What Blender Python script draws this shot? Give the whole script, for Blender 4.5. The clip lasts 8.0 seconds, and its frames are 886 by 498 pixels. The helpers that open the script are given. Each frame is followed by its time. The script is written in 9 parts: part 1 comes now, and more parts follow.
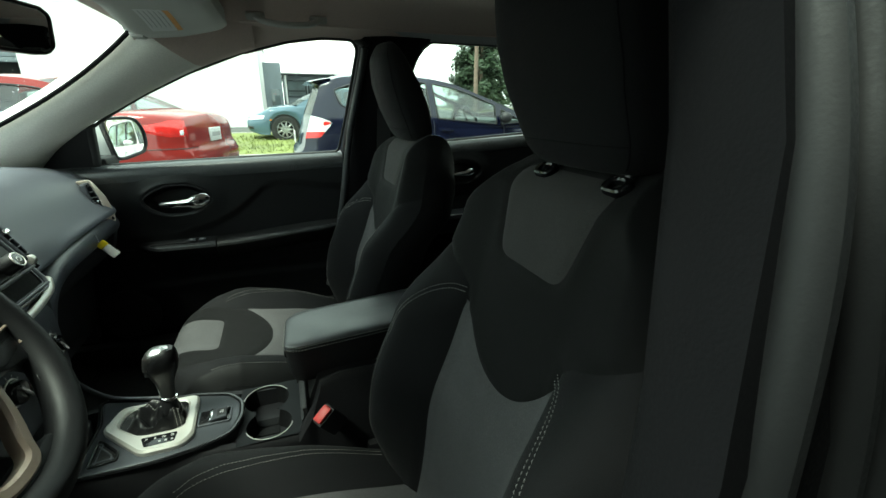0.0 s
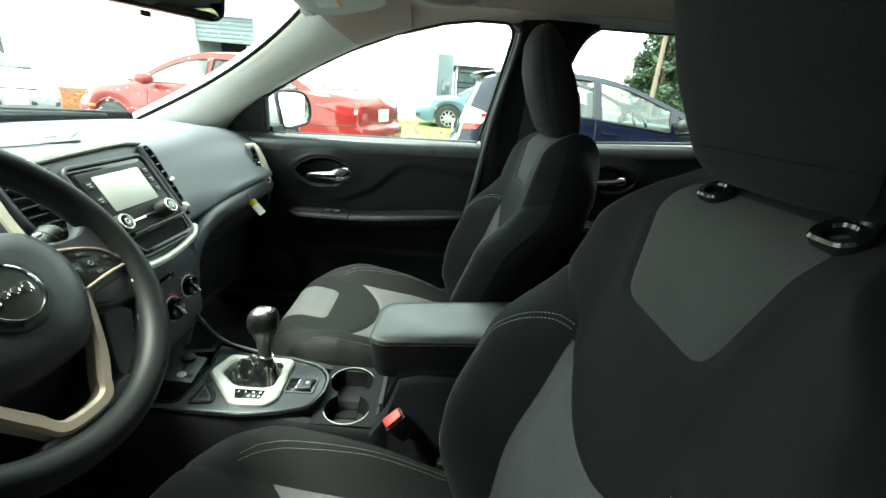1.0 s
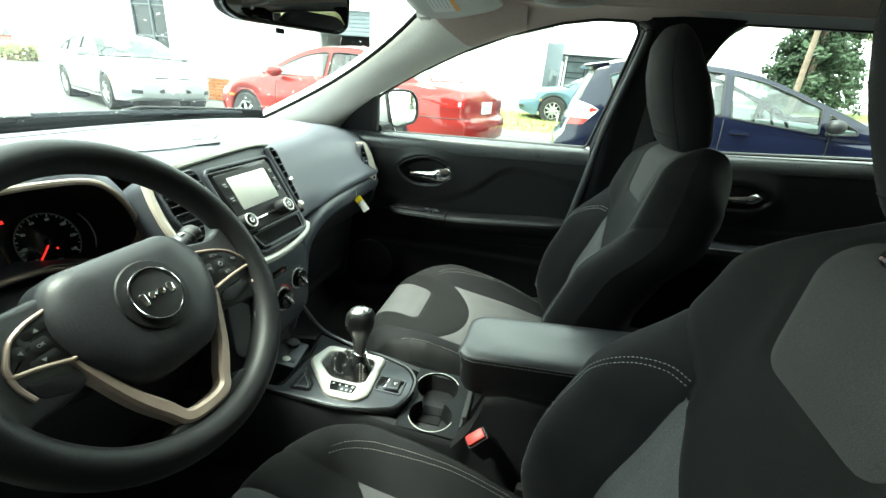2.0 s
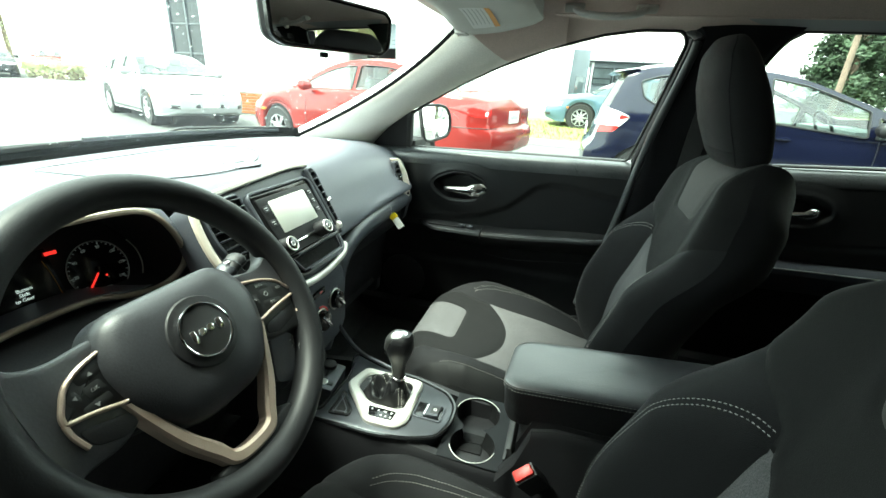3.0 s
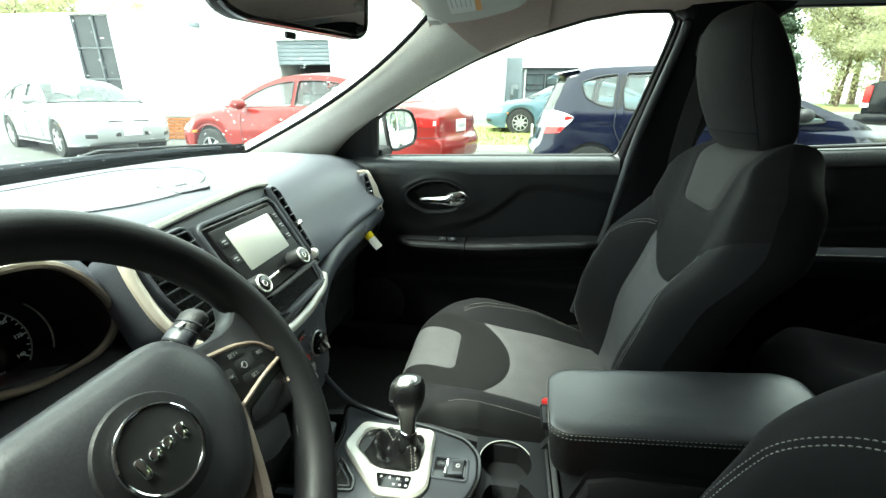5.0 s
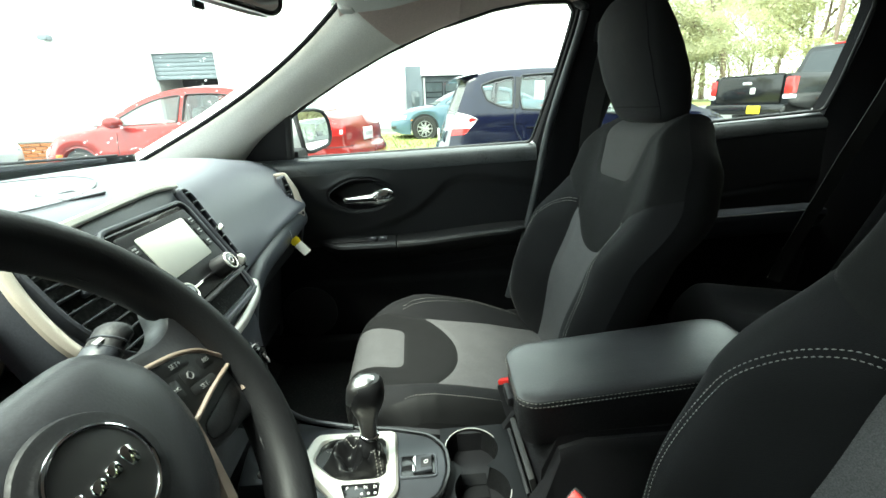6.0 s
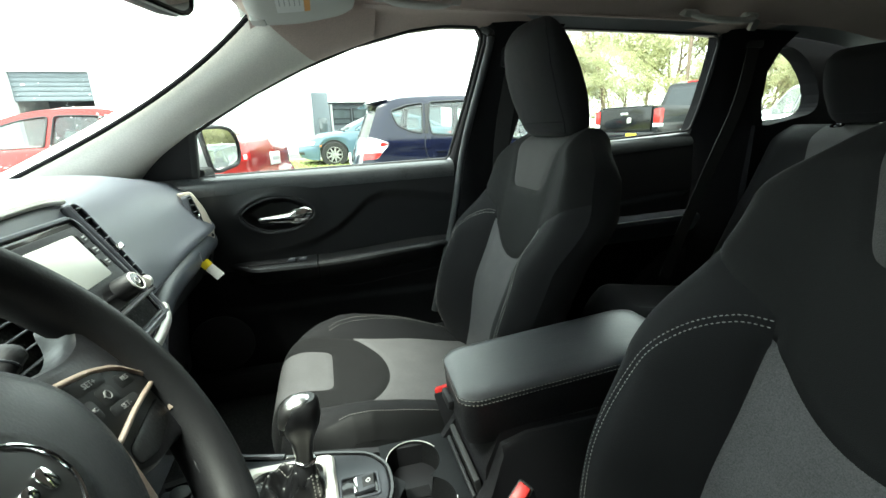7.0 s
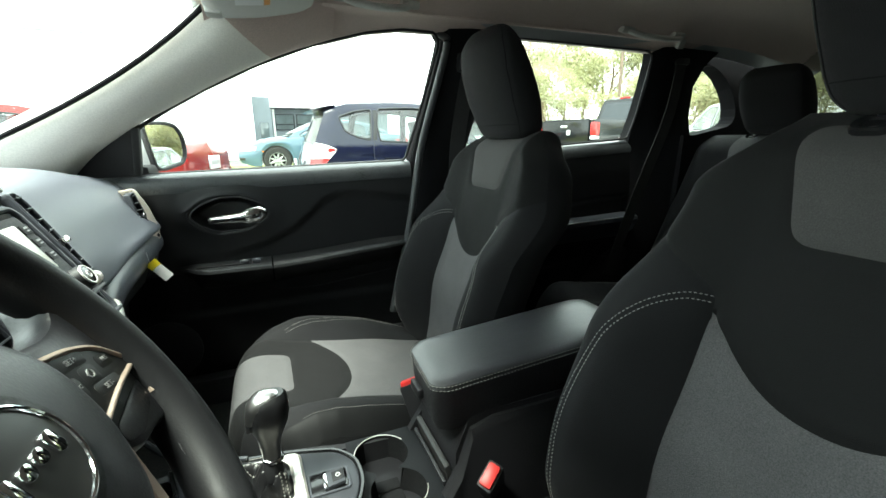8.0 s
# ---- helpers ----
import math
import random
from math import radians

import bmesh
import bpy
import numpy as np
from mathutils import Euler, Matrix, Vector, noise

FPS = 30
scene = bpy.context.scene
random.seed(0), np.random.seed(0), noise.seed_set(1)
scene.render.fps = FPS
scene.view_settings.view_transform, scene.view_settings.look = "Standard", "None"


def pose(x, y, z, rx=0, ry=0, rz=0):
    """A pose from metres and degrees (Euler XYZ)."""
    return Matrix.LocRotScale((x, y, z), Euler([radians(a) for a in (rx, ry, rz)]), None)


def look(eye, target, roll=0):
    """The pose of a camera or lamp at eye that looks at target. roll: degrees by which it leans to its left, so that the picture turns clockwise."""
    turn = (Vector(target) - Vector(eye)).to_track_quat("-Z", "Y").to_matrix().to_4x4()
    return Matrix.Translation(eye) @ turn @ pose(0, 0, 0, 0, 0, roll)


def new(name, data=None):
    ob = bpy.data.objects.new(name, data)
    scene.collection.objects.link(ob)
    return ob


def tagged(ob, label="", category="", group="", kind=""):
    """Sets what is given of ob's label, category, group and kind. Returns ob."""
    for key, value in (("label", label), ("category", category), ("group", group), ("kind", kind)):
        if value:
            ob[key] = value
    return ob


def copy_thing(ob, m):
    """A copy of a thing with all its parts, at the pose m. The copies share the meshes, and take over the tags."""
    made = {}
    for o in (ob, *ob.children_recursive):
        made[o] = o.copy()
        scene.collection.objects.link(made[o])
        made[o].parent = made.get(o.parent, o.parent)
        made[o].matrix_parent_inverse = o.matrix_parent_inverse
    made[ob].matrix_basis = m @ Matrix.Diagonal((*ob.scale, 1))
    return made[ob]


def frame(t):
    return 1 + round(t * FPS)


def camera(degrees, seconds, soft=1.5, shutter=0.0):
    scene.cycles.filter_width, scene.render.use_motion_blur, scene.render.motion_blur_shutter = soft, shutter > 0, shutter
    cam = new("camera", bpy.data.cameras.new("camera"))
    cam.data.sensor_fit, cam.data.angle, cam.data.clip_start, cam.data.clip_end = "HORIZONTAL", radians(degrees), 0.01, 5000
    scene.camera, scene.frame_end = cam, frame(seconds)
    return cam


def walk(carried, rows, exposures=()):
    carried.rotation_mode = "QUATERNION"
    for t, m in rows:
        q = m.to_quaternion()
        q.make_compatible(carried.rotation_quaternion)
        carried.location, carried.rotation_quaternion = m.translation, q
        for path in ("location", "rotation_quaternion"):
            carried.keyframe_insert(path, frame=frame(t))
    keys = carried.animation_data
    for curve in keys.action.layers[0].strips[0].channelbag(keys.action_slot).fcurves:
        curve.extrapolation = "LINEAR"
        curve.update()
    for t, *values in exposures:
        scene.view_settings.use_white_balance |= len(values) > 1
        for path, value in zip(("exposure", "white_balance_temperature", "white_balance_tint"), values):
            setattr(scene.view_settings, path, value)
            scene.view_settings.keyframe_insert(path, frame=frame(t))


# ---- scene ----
from mathutils.bvhtree import BVHTree
EXPOSURES = [(0.0, 1.60, 6600, -20), (0.4, 2.60, 6600, -20), (1.5, 2.88, 6600, -18), (2.6, 2.98, 6600, -18), (4.0, 2.90, 6600, -18), (5.6, 2.70, 6600, -14), (8.0, 2.74, 6600, -10)]
LENS = 92.00
ROWS = [
    (0, 0.2387, -0.8370, 1.2153, 71.408, -0.212, -20.253),
    (0.5, 0.2984, -0.7761, 1.1952, 69.936, -1.798, -9.814),
    (1, 0.3086, -0.7412, 1.2009, 70.139, -4.306, 0.396),
    (1.5, 0.3060, -0.7213, 1.2155, 69.439, -4.536, 7.029),
    (2, 0.2893, -0.7093, 1.2354, 67.898, -4.465, 13.433),
    (3.5, 0.2186, -0.6619, 1.2511, 69.349, -3.006, 16.767),
    (4, 0.1825, -0.6284, 1.2405, 69.850, -2.385, 16.497),
    (5.5, 0.0979, -0.5569, 1.1926, 70.817, 0.807, 2.384),
    (6, 0.0765, -0.5601, 1.1701, 71.496, 1.895, -3.962),
    (6.5, 0.0631, -0.5649, 1.1541, 72.971, 1.854, -10.613),
    (7, 0.0485, -0.5686, 1.1443, 74.485, 1.578, -15.626),
    (7.5, 0.0289, -0.5732, 1.1303, 75.597, 0.463, -19.974),
    (8, 0.0104, -0.5815, 1.1243, 75.521, 0.362, -22.570),
]
cam = camera(LENS, 8.0)
walk(cam, [(t, pose(x, y, z, rx, ry, rz)) for t, x, y, z, rx, ry, rz in ROWS], EXPOSURES)

# ---- light: bright overcast day ----
world = bpy.data.worlds.new("overcast")
scene.world = world
world.use_nodes = True
wt = world.node_tree
sky = wt.nodes.new("ShaderNodeTexSky")
sky.sky_type = "NISHITA"
sky.sun_disc = False
sky.sun_elevation = radians(64.5)
sky.sun_rotation = radians(-114)
sky.air_density, sky.dust_density, sky.ozone_density = 1.0, 1.0, 0.6
cloud = wt.nodes.new("ShaderNodeMix")
cloud.data_type = "RGBA"
cloud.inputs["Factor"].default_value = 0.88
cloud.inputs["B"].default_value = (7.0, 7.2, 7.5, 1)
wt.links.new(sky.outputs[0], cloud.inputs["A"])
wt.links.new(cloud.outputs["Result"], wt.nodes["Background"].inputs[0])
wt.nodes["Background"].inputs[1].default_value = 0.15
sun_data = bpy.data.lights.new("sun", "SUN")
sun_data.energy, sun_data.angle, sun_data.color = 2.2, radians(22), (1.0, 0.97, 0.93)
sun = new("sun", sun_data)
sun.matrix_world = look((-2.7, -1.2, 6.2), (0, 0, 0))

# ---- materials ----
def material(name, color, rough=0.5, metal=0.0, grain=0.0, grain_size=0.002, stain=0.0, stain_size=0.15, bump=0.0, spec=0.5, sheen=0.0, coat=0.0, rnd=0.0, weave=False):
    """Procedural surface: base colour with fine grain, broad wear and relief at real size."""
    m = bpy.data.materials.new(name)
    m.use_nodes = True
    nt = m.node_tree
    b = nt.nodes["Principled BSDF"]
    b.inputs["Base Color"].default_value = (*color, 1)
    b.inputs["Roughness"].default_value = rough
    b.inputs["Metallic"].default_value = metal
    b.inputs["Specular IOR Level"].default_value = spec
    b.inputs["Sheen Weight"].default_value = sheen
    b.inputs["Coat Weight"].default_value = coat
    b.inputs["Coat Roughness"].default_value = 0.05
    tc = nt.nodes.new("ShaderNodeTexCoord")
    src = None
    if grain or stain or rnd:
        val = None
        for amount, size, detail in ((grain, grain_size, 2.0), (stain, stain_size, 4.0)):
            if not amount:
                continue
            n = nt.nodes.new("ShaderNodeTexNoise")
            n.inputs["Scale"].default_value = 1.0 / size
            n.inputs["Detail"].default_value = detail
            nt.links.new(tc.outputs["Object"], n.inputs["Vector"])
            r = nt.nodes.new("ShaderNodeMapRange")
            r.inputs["From Min"].default_value, r.inputs["From Max"].default_value = 0.25, 0.75
            r.inputs["To Min"].default_value, r.inputs["To Max"].default_value = 1 - amount, 1 + amount
            nt.links.new(n.outputs["Fac"], r.inputs["Value"])
            if val is None:
                val = r.outputs[0]
            else:
                mu = nt.nodes.new("ShaderNodeMath")
                mu.operation = "MULTIPLY"
                nt.links.new(val, mu.inputs[0])
                nt.links.new(r.outputs[0], mu.inputs[1])
                val = mu.outputs[0]
        if rnd:
            info = nt.nodes.new("ShaderNodeObjectInfo")
            r = nt.nodes.new("ShaderNodeMapRange")
            r.inputs["To Min"].default_value, r.inputs["To Max"].default_value = 1 - rnd, 1 + rnd
            nt.links.new(info.outputs["Random"], r.inputs["Value"])
            if val is None:
                val = r.outputs[0]
            else:
                mu = nt.nodes.new("ShaderNodeMath")
                mu.operation = "MULTIPLY"
                nt.links.new(val, mu.inputs[0])
                nt.links.new(r.outputs[0], mu.inputs[1])
                val = mu.outputs[0]
        mix = nt.nodes.new("ShaderNodeMix")
        mix.data_type, mix.blend_type = "RGBA", "MULTIPLY"
        mix.inputs["Factor"].default_value = 1.0
        mix.inputs["A"].default_value = (*color, 1)
        nt.links.new(val, mix.inputs["B"])
        nt.links.new(mix.outputs["Result"], b.inputs["Base Color"])
        rr = nt.nodes.new("ShaderNodeMath")
        rr.operation = "MULTIPLY"
        rr.inputs[1].default_value = rough
        rr.use_clamp = True
        nt.links.new(val, rr.inputs[0])
        nt.links.new(rr.outputs[0], b.inputs["Roughness"])
    if bump:
        if weave:
            n = nt.nodes.new("ShaderNodeTexVoronoi")
            n.inputs["Scale"].default_value = 1.0 / grain_size
            out = n.outputs["Distance"]
        else:
            n = nt.nodes.new("ShaderNodeTexNoise")
            n.inputs["Scale"].default_value = 1.0 / grain_size
            n.inputs["Detail"].default_value = 3.0
            out = n.outputs["Fac"]
        nt.links.new(tc.outputs["Object"], n.inputs["Vector"])
        bp = nt.nodes.new("ShaderNodeBump")
        bp.inputs["Strength"].default_value = bump
        bp.inputs["Distance"].default_value = grain_size * 0.5
        nt.links.new(out, bp.inputs["Height"])
        nt.links.new(bp.outputs[0], b.inputs["Normal"])
    return m


def pane_material(name, tint, gloss):
    """Thin clear pane: see-through with a Fresnel gloss."""
    m = bpy.data.materials.new(name)
    m.use_nodes = True
    nt = m.node_tree
    nt.nodes.remove(nt.nodes["Principled BSDF"])
    tr = nt.nodes.new("ShaderNodeBsdfTransparent")
    tr.inputs[0].default_value = (*tint, 1)
    gl = nt.nodes.new("ShaderNodeBsdfGlossy")
    gl.inputs["Roughness"].default_value = 0.02
    lw = nt.nodes.new("ShaderNodeLayerWeight")
    lw.inputs["Blend"].default_value = 0.5
    pw = nt.nodes.new("ShaderNodeMath")
    pw.operation = "POWER"
    pw.inputs[1].default_value = 5.0
    nt.links.new(lw.outputs["Facing"], pw.inputs[0])
    fr = nt.nodes.new("ShaderNodeMath")
    fr.operation = "MULTIPLY_ADD"
    fr.inputs[1].default_value, fr.inputs[2].default_value = 0.6, gloss
    nt.links.new(pw.outputs[0], fr.inputs[0])
    mx = nt.nodes.new("ShaderNodeMixShader")
    nt.links.new(fr.outputs[0], mx.inputs[0])
    nt.links.new(tr.outputs[0], mx.inputs[1])
    nt.links.new(gl.outputs[0], mx.inputs[2])
    nt.links.new(mx.outputs[0], nt.nodes["Material Output"].inputs[0])
    return m


def glow(name, color, strength):
    m = bpy.data.materials.new(name)
    m.use_nodes = True
    b = m.node_tree.nodes["Principled BSDF"]
    b.inputs["Base Color"].default_value = (*color, 1)
    b.inputs["Emission Color"].default_value = (*color, 1)
    b.inputs["Emission Strength"].default_value = strength
    return m


GRIPHIDE = material("black_grip_leather", (0.0125, 0.0126, 0.0142), 0.50, grain=0.15, grain_size=0.002, stain=0.06, stain_size=0.05, bump=0.15, spec=0.30)
FABRIC = material("black_woven_fabric", (0.0128, 0.0126, 0.0140), 0.85, grain=0.35, grain_size=0.0012, stain=0.12, stain_size=0.09, bump=0.35, spec=0.15, sheen=0.03, weave=True)
MESHFAB = material("black_smooth_fabric", (0.0086, 0.0084, 0.0090), 0.8, grain=0.25, grain_size=0.0009, stain=0.10, stain_size=0.12, bump=0.3, spec=0.15, sheen=0.04, weave=True)
GREYFAB = material("grey_insert_fabric", (0.0920, 0.0895, 0.0935), 0.85, grain=0.35, grain_size=0.0016, stain=0.10, stain_size=0.06, bump=0.4, spec=0.15, sheen=0.04, weave=True)
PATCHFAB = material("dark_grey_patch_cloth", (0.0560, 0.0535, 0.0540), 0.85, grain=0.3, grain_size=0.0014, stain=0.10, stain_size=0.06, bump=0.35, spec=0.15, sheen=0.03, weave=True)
THREAD = material("pale_thread", (0.2700, 0.2620, 0.2450), 0.7, grain=0.2, grain_size=0.001)
LEATHER = material("black_leather", (0.0281, 0.0285, 0.0334), 0.40, grain=0.2, grain_size=0.003, stain=0.15, stain_size=0.08, bump=0.18, spec=0.95)
PLASTIC = material("black_grained_plastic", (0.0486, 0.0518, 0.0626), 0.38, grain=0.2, grain_size=0.002, stain=0.12, stain_size=0.1, bump=0.2)
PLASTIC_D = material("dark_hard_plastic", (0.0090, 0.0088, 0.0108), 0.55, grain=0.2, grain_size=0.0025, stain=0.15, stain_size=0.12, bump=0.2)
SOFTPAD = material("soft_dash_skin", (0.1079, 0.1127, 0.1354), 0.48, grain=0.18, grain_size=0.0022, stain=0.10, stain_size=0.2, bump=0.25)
GLOSSBLACK = material("piano_black", (0.0088, 0.0088, 0.0099), 0.12, stain=0.1, stain_size=0.05)
BEIGE = material("beige_pillar_trim", (0.8140, 0.7920, 0.7370), 0.75, grain=0.08, grain_size=0.003, stain=0.05, stain_size=0.2, bump=0.2)
LINER = material("greige_headliner_cloth", (0.6000, 0.4850, 0.4350), 0.95, grain=0.15, grain_size=0.002, stain=0.05, stain_size=0.3, bump=0.3, sheen=0.2)
VISOR = material("pale_visor_vinyl", (0.5760, 0.5700, 0.5400), 0.7, grain=0.06, grain_size=0.002, stain=0.05, stain_size=0.1, bump=0.15)
GOLD = material("champagne_trim", (0.6600, 0.5830, 0.4950), 0.40, metal=0.35, grain=0.05, grain_size=0.001, stain=0.06, stain_size=0.05)
BRONZE = material("satin_bronze_trim", (0.40, 0.330, 0.265), 0.34, metal=0.6, grain=0.05, grain_size=0.001, stain=0.06, stain_size=0.05)
SILVER = material("satin_silver_trim", (0.6160, 0.5995, 0.5610), 0.38, metal=0.45, grain=0.05, grain_size=0.001, stain=0.05, stain_size=0.05)
CHROME = material("chrome", (0.85, 0.85, 0.86), 0.08, metal=1.0, stain=0.05, stain_size=0.03)
CAPMETAL = material("satin_chrome", (0.62, 0.62, 0.62), 0.30, metal=1.0, stain=0.06, stain_size=0.02)
GUNMETAL = material("satin_dark_console", (0.0500, 0.0530, 0.0620), 0.36, metal=0.25, grain=0.08, grain_size=0.001, stain=0.08, stain_size=0.06)
RED = material("red_release_button", (0.5500, 0.0220, 0.0200), 0.4, stain=0.1, stain_size=0.02)
WHITE = material("white_print", (0.75, 0.75, 0.74), 0.6, grain=0.05)
DIMPRINT = material("dim_grey_print", (0.42, 0.42, 0.42), 0.6, grain=0.05)
YELLOW = material("yellow_print", (0.80, 0.62, 0.02), 0.6, grain=0.05)
ORANGE = material("orange_print", (0.75, 0.35, 0.08), 0.6, grain=0.05)
CARPET = material("black_carpet", (0.0073, 0.0072, 0.0078), 0.95, grain=0.4, grain_size=0.004, stain=0.2, stain_size=0.2, bump=0.5)
BELT = material("belt_webbing", (0.0420, 0.0420, 0.0432), 0.85, grain=0.3, grain_size=0.002, bump=0.3, spec=0.1)
MATTE = material("matte_black_pillar_trim", (0.0098, 0.0096, 0.0112), 0.9, grain=0.2, grain_size=0.003, stain=0.12, stain_size=0.1, bump=0.2, spec=0.12)
RUBBER = material("black_rubber", (0.0168, 0.0168, 0.0180), 0.6, grain=0.2, grain_size=0.004, stain=0.2, bump=0.2)
SCREENOFF = material("display_glass", (0.70, 0.70, 0.64), 0.45, stain=0.04, stain_size=0.05)
MIRRORM = material("mirror_silver", (0.9, 0.9, 0.9), 0.01, metal=1.0)
GLASS = pane_material("window_glass", (0.93, 0.96, 0.95), 0.04)
GLASS_T = pane_material("privacy_glass", (0.14, 0.15, 0.145), 0.05)
LED_RED = glow("red_indicator", (1.0, 0.03, 0.03), 0.16)
# paler than DOORSKIN: the sky highlight on the sill is in the colour
SILLSKIN = material("highlight_sill_skin", (0.0420, 0.0450, 0.0490), 0.3, grain=0.15, grain_size=0.002, stain=0.10, stain_size=0.1, bump=0.06, spec=0.8)
DIALPRINT = glow("lit_dial_print", (0.42, 0.45, 0.46), 0.012)
ARMHIDE = material("black_armrest_hide", (0.0080, 0.0082, 0.0095), 0.48, grain=0.2, grain_size=0.003, stain=0.12, stain_size=0.06, bump=0.15)
# black trim taken darker to hold the shade low on doors and in cups
SHADETRIM = material("shade_darkened_trim", (0.0058, 0.0058, 0.0066), 0.8, grain=0.2, grain_size=0.003, stain=0.15, stain_size=0.1, bump=0.2, spec=0.2)
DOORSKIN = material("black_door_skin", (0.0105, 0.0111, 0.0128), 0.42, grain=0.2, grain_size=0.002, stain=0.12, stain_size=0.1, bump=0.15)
LED_WHITE = glow("display_text", (0.8, 0.85, 0.9), 0.10)
WEATHER = material("weatherstrip_rubber", (0.0140, 0.0140, 0.0152), 0.6, grain=0.15, grain_size=0.003, stain=0.1, bump=0.15)
HUBSKIN = material("black_airbag_skin", (0.0330, 0.0335, 0.0385), 0.44, grain=0.2, grain_size=0.0018, stain=0.1, stain_size=0.06, bump=0.2)
BADGE = material("satin_black_badge", (0.020, 0.020, 0.021), 0.38, stain=0.1, stain_size=0.02)
DECK = material("satin_dark_deck", (0.0090, 0.0096, 0.0112), 0.50, grain=0.06, grain_size=0.001, stain=0.12, stain_size=0.04, spec=0.14)
SLEEVE = material("soft_black_gaiter_hide", (0.0085, 0.0085, 0.0095), 0.36, grain=0.15, grain_size=0.002, stain=0.15, stain_size=0.02, bump=0.12)
ROSE = material("rose_bronze_trim", (0.500, 0.395, 0.325), 0.38, metal=0.45, grain=0.05, grain_size=0.001, stain=0.08, stain_size=0.04)
# cushion sides and edges, darker than FABRIC on the top
SIDECLOTH = material("near_black_seat_side", (0.0052, 0.0052, 0.0058), 0.6, grain=0.2, grain_size=0.002, stain=0.12, stain_size=0.06, bump=0.2, spec=0.25)
# pillar edge: its lighter grey paints the reflection along the seal
EDGESHEEN = material("reflection_grey_edge", (0.0420, 0.0440, 0.0470), 0.42, grain=0.15, grain_size=0.003, stain=0.12, stain_size=0.06, bump=0.1)
KEYBLACK = material("satin_black_key", (0.0075, 0.0075, 0.0082), 0.55, stain=0.1, stain_size=0.02)
KEYPRINT = material("dull_key_print", (0.26, 0.26, 0.26), 0.6, grain=0.05)
BODYWHITE = material("silver_body_paint", (0.45, 0.46, 0.47), 0.3, metal=0.5, coat=0.8, stain=0.05, stain_size=0.3)

# ---- building tools ----
def part(name, bm, mat, parent=None, label="", smooth=True, at=None):
    """Link a bmesh as one mesh object under a thing or a part."""
    me = bpy.data.meshes.new(name)
    bmesh.ops.recalc_face_normals(bm, faces=bm.faces)
    bm.to_mesh(me)
    bm.free()
    me.materials.append(mat)
    if smooth:
        me.polygons.foreach_set("use_smooth", [True] * len(me.polygons))
        me.set_sharp_from_angle(angle=radians(38))
    ob = new(name, me)
    if parent is not None:
        ob.parent = parent
    if at is not None:
        ob.matrix_basis = at
    if label:
        ob["label"] = label
    return ob


def thing(name, label, category, group="", kind="", at=None):
    ob = new(name)
    if at is not None:
        ob.matrix_basis = at
    return tagged(ob, label, category, group, kind)


def bm_from(verts, faces):
    bm = bmesh.new()
    vs = [bm.verts.new(v) for v in verts]
    for f in faces:
        try:
            bm.faces.new([vs[i] for i in f])
        except ValueError:
            pass
    return bm


def join(*bms):
    """One bmesh out of several."""
    out = bmesh.new()
    for b in bms:
        me = bpy.data.meshes.new("tmp")
        b.to_mesh(me)
        b.free()
        out.from_mesh(me)
        bpy.data.meshes.remove(me)
    return out


def box(sx, sy, sz, bevel=0.0, m=None, seg=2):
    """Box of full sizes, centred, with rounded edges."""
    bm = bmesh.new()
    bmesh.ops.create_cube(bm, size=1.0, matrix=Matrix.Diagonal((sx, sy, sz, 1)))
    if bevel:
        bmesh.ops.bevel(bm, geom=bm.edges[:], offset=bevel, segments=seg, affect="EDGES", profile=0.6)
    if m is not None:
        bm.transform(m)
    return bm


def cyl(r, h, seg=24, r2=None, bevel=0.0, m=None):
    """Cylinder along z, centred, with a rounded rim."""
    bm = bmesh.new()
    bmesh.ops.create_cone(bm, cap_ends=True, segments=seg, radius1=r, radius2=r if r2 is None else r2, depth=h)
    if bevel:
        rim = [e for e in bm.edges if abs(e.verts[0].co.z - e.verts[1].co.z) < 1e-6]
        bmesh.ops.bevel(bm, geom=rim, offset=bevel, segments=2, affect="EDGES", profile=0.6)
    if m is not None:
        bm.transform(m)
    return bm


def torus(R, r, seg=48, ring=10, m=None, squash=1.0):
    vs, fs = [], []
    for i in range(seg):
        a = 2 * math.pi * i / seg
        for j in range(ring):
            b = 2 * math.pi * j / ring
            d = R + r * math.cos(b)
            vs.append((d * math.cos(a), d * math.sin(a), r * squash * math.sin(b)))
            fs.append((i * ring + j, ((i + 1) % seg) * ring + j, ((i + 1) % seg) * ring + (j + 1) % ring, i * ring + (j + 1) % ring))
    bm = bm_from(vs, fs)
    if m is not None:
        bm.transform(m)
    return bm


def loft(rings, caps=True, closed=True):
    """Skin over rings of equal point counts."""
    n = len(rings[0])
    vs = [tuple(p) for r in rings for p in r]
    fs = []
    for i in range(len(rings) - 1):
        for j in range(n if closed else n - 1):
            k = (j + 1) % n
            fs.append((i * n + j, i * n + k, (i + 1) * n + k, (i + 1) * n + j))
    if caps and closed:
        fs.append(tuple(range(n)))
        fs.append(tuple((len(rings) - 1) * n + j for j in range(n)))
    return bm_from(vs, fs)


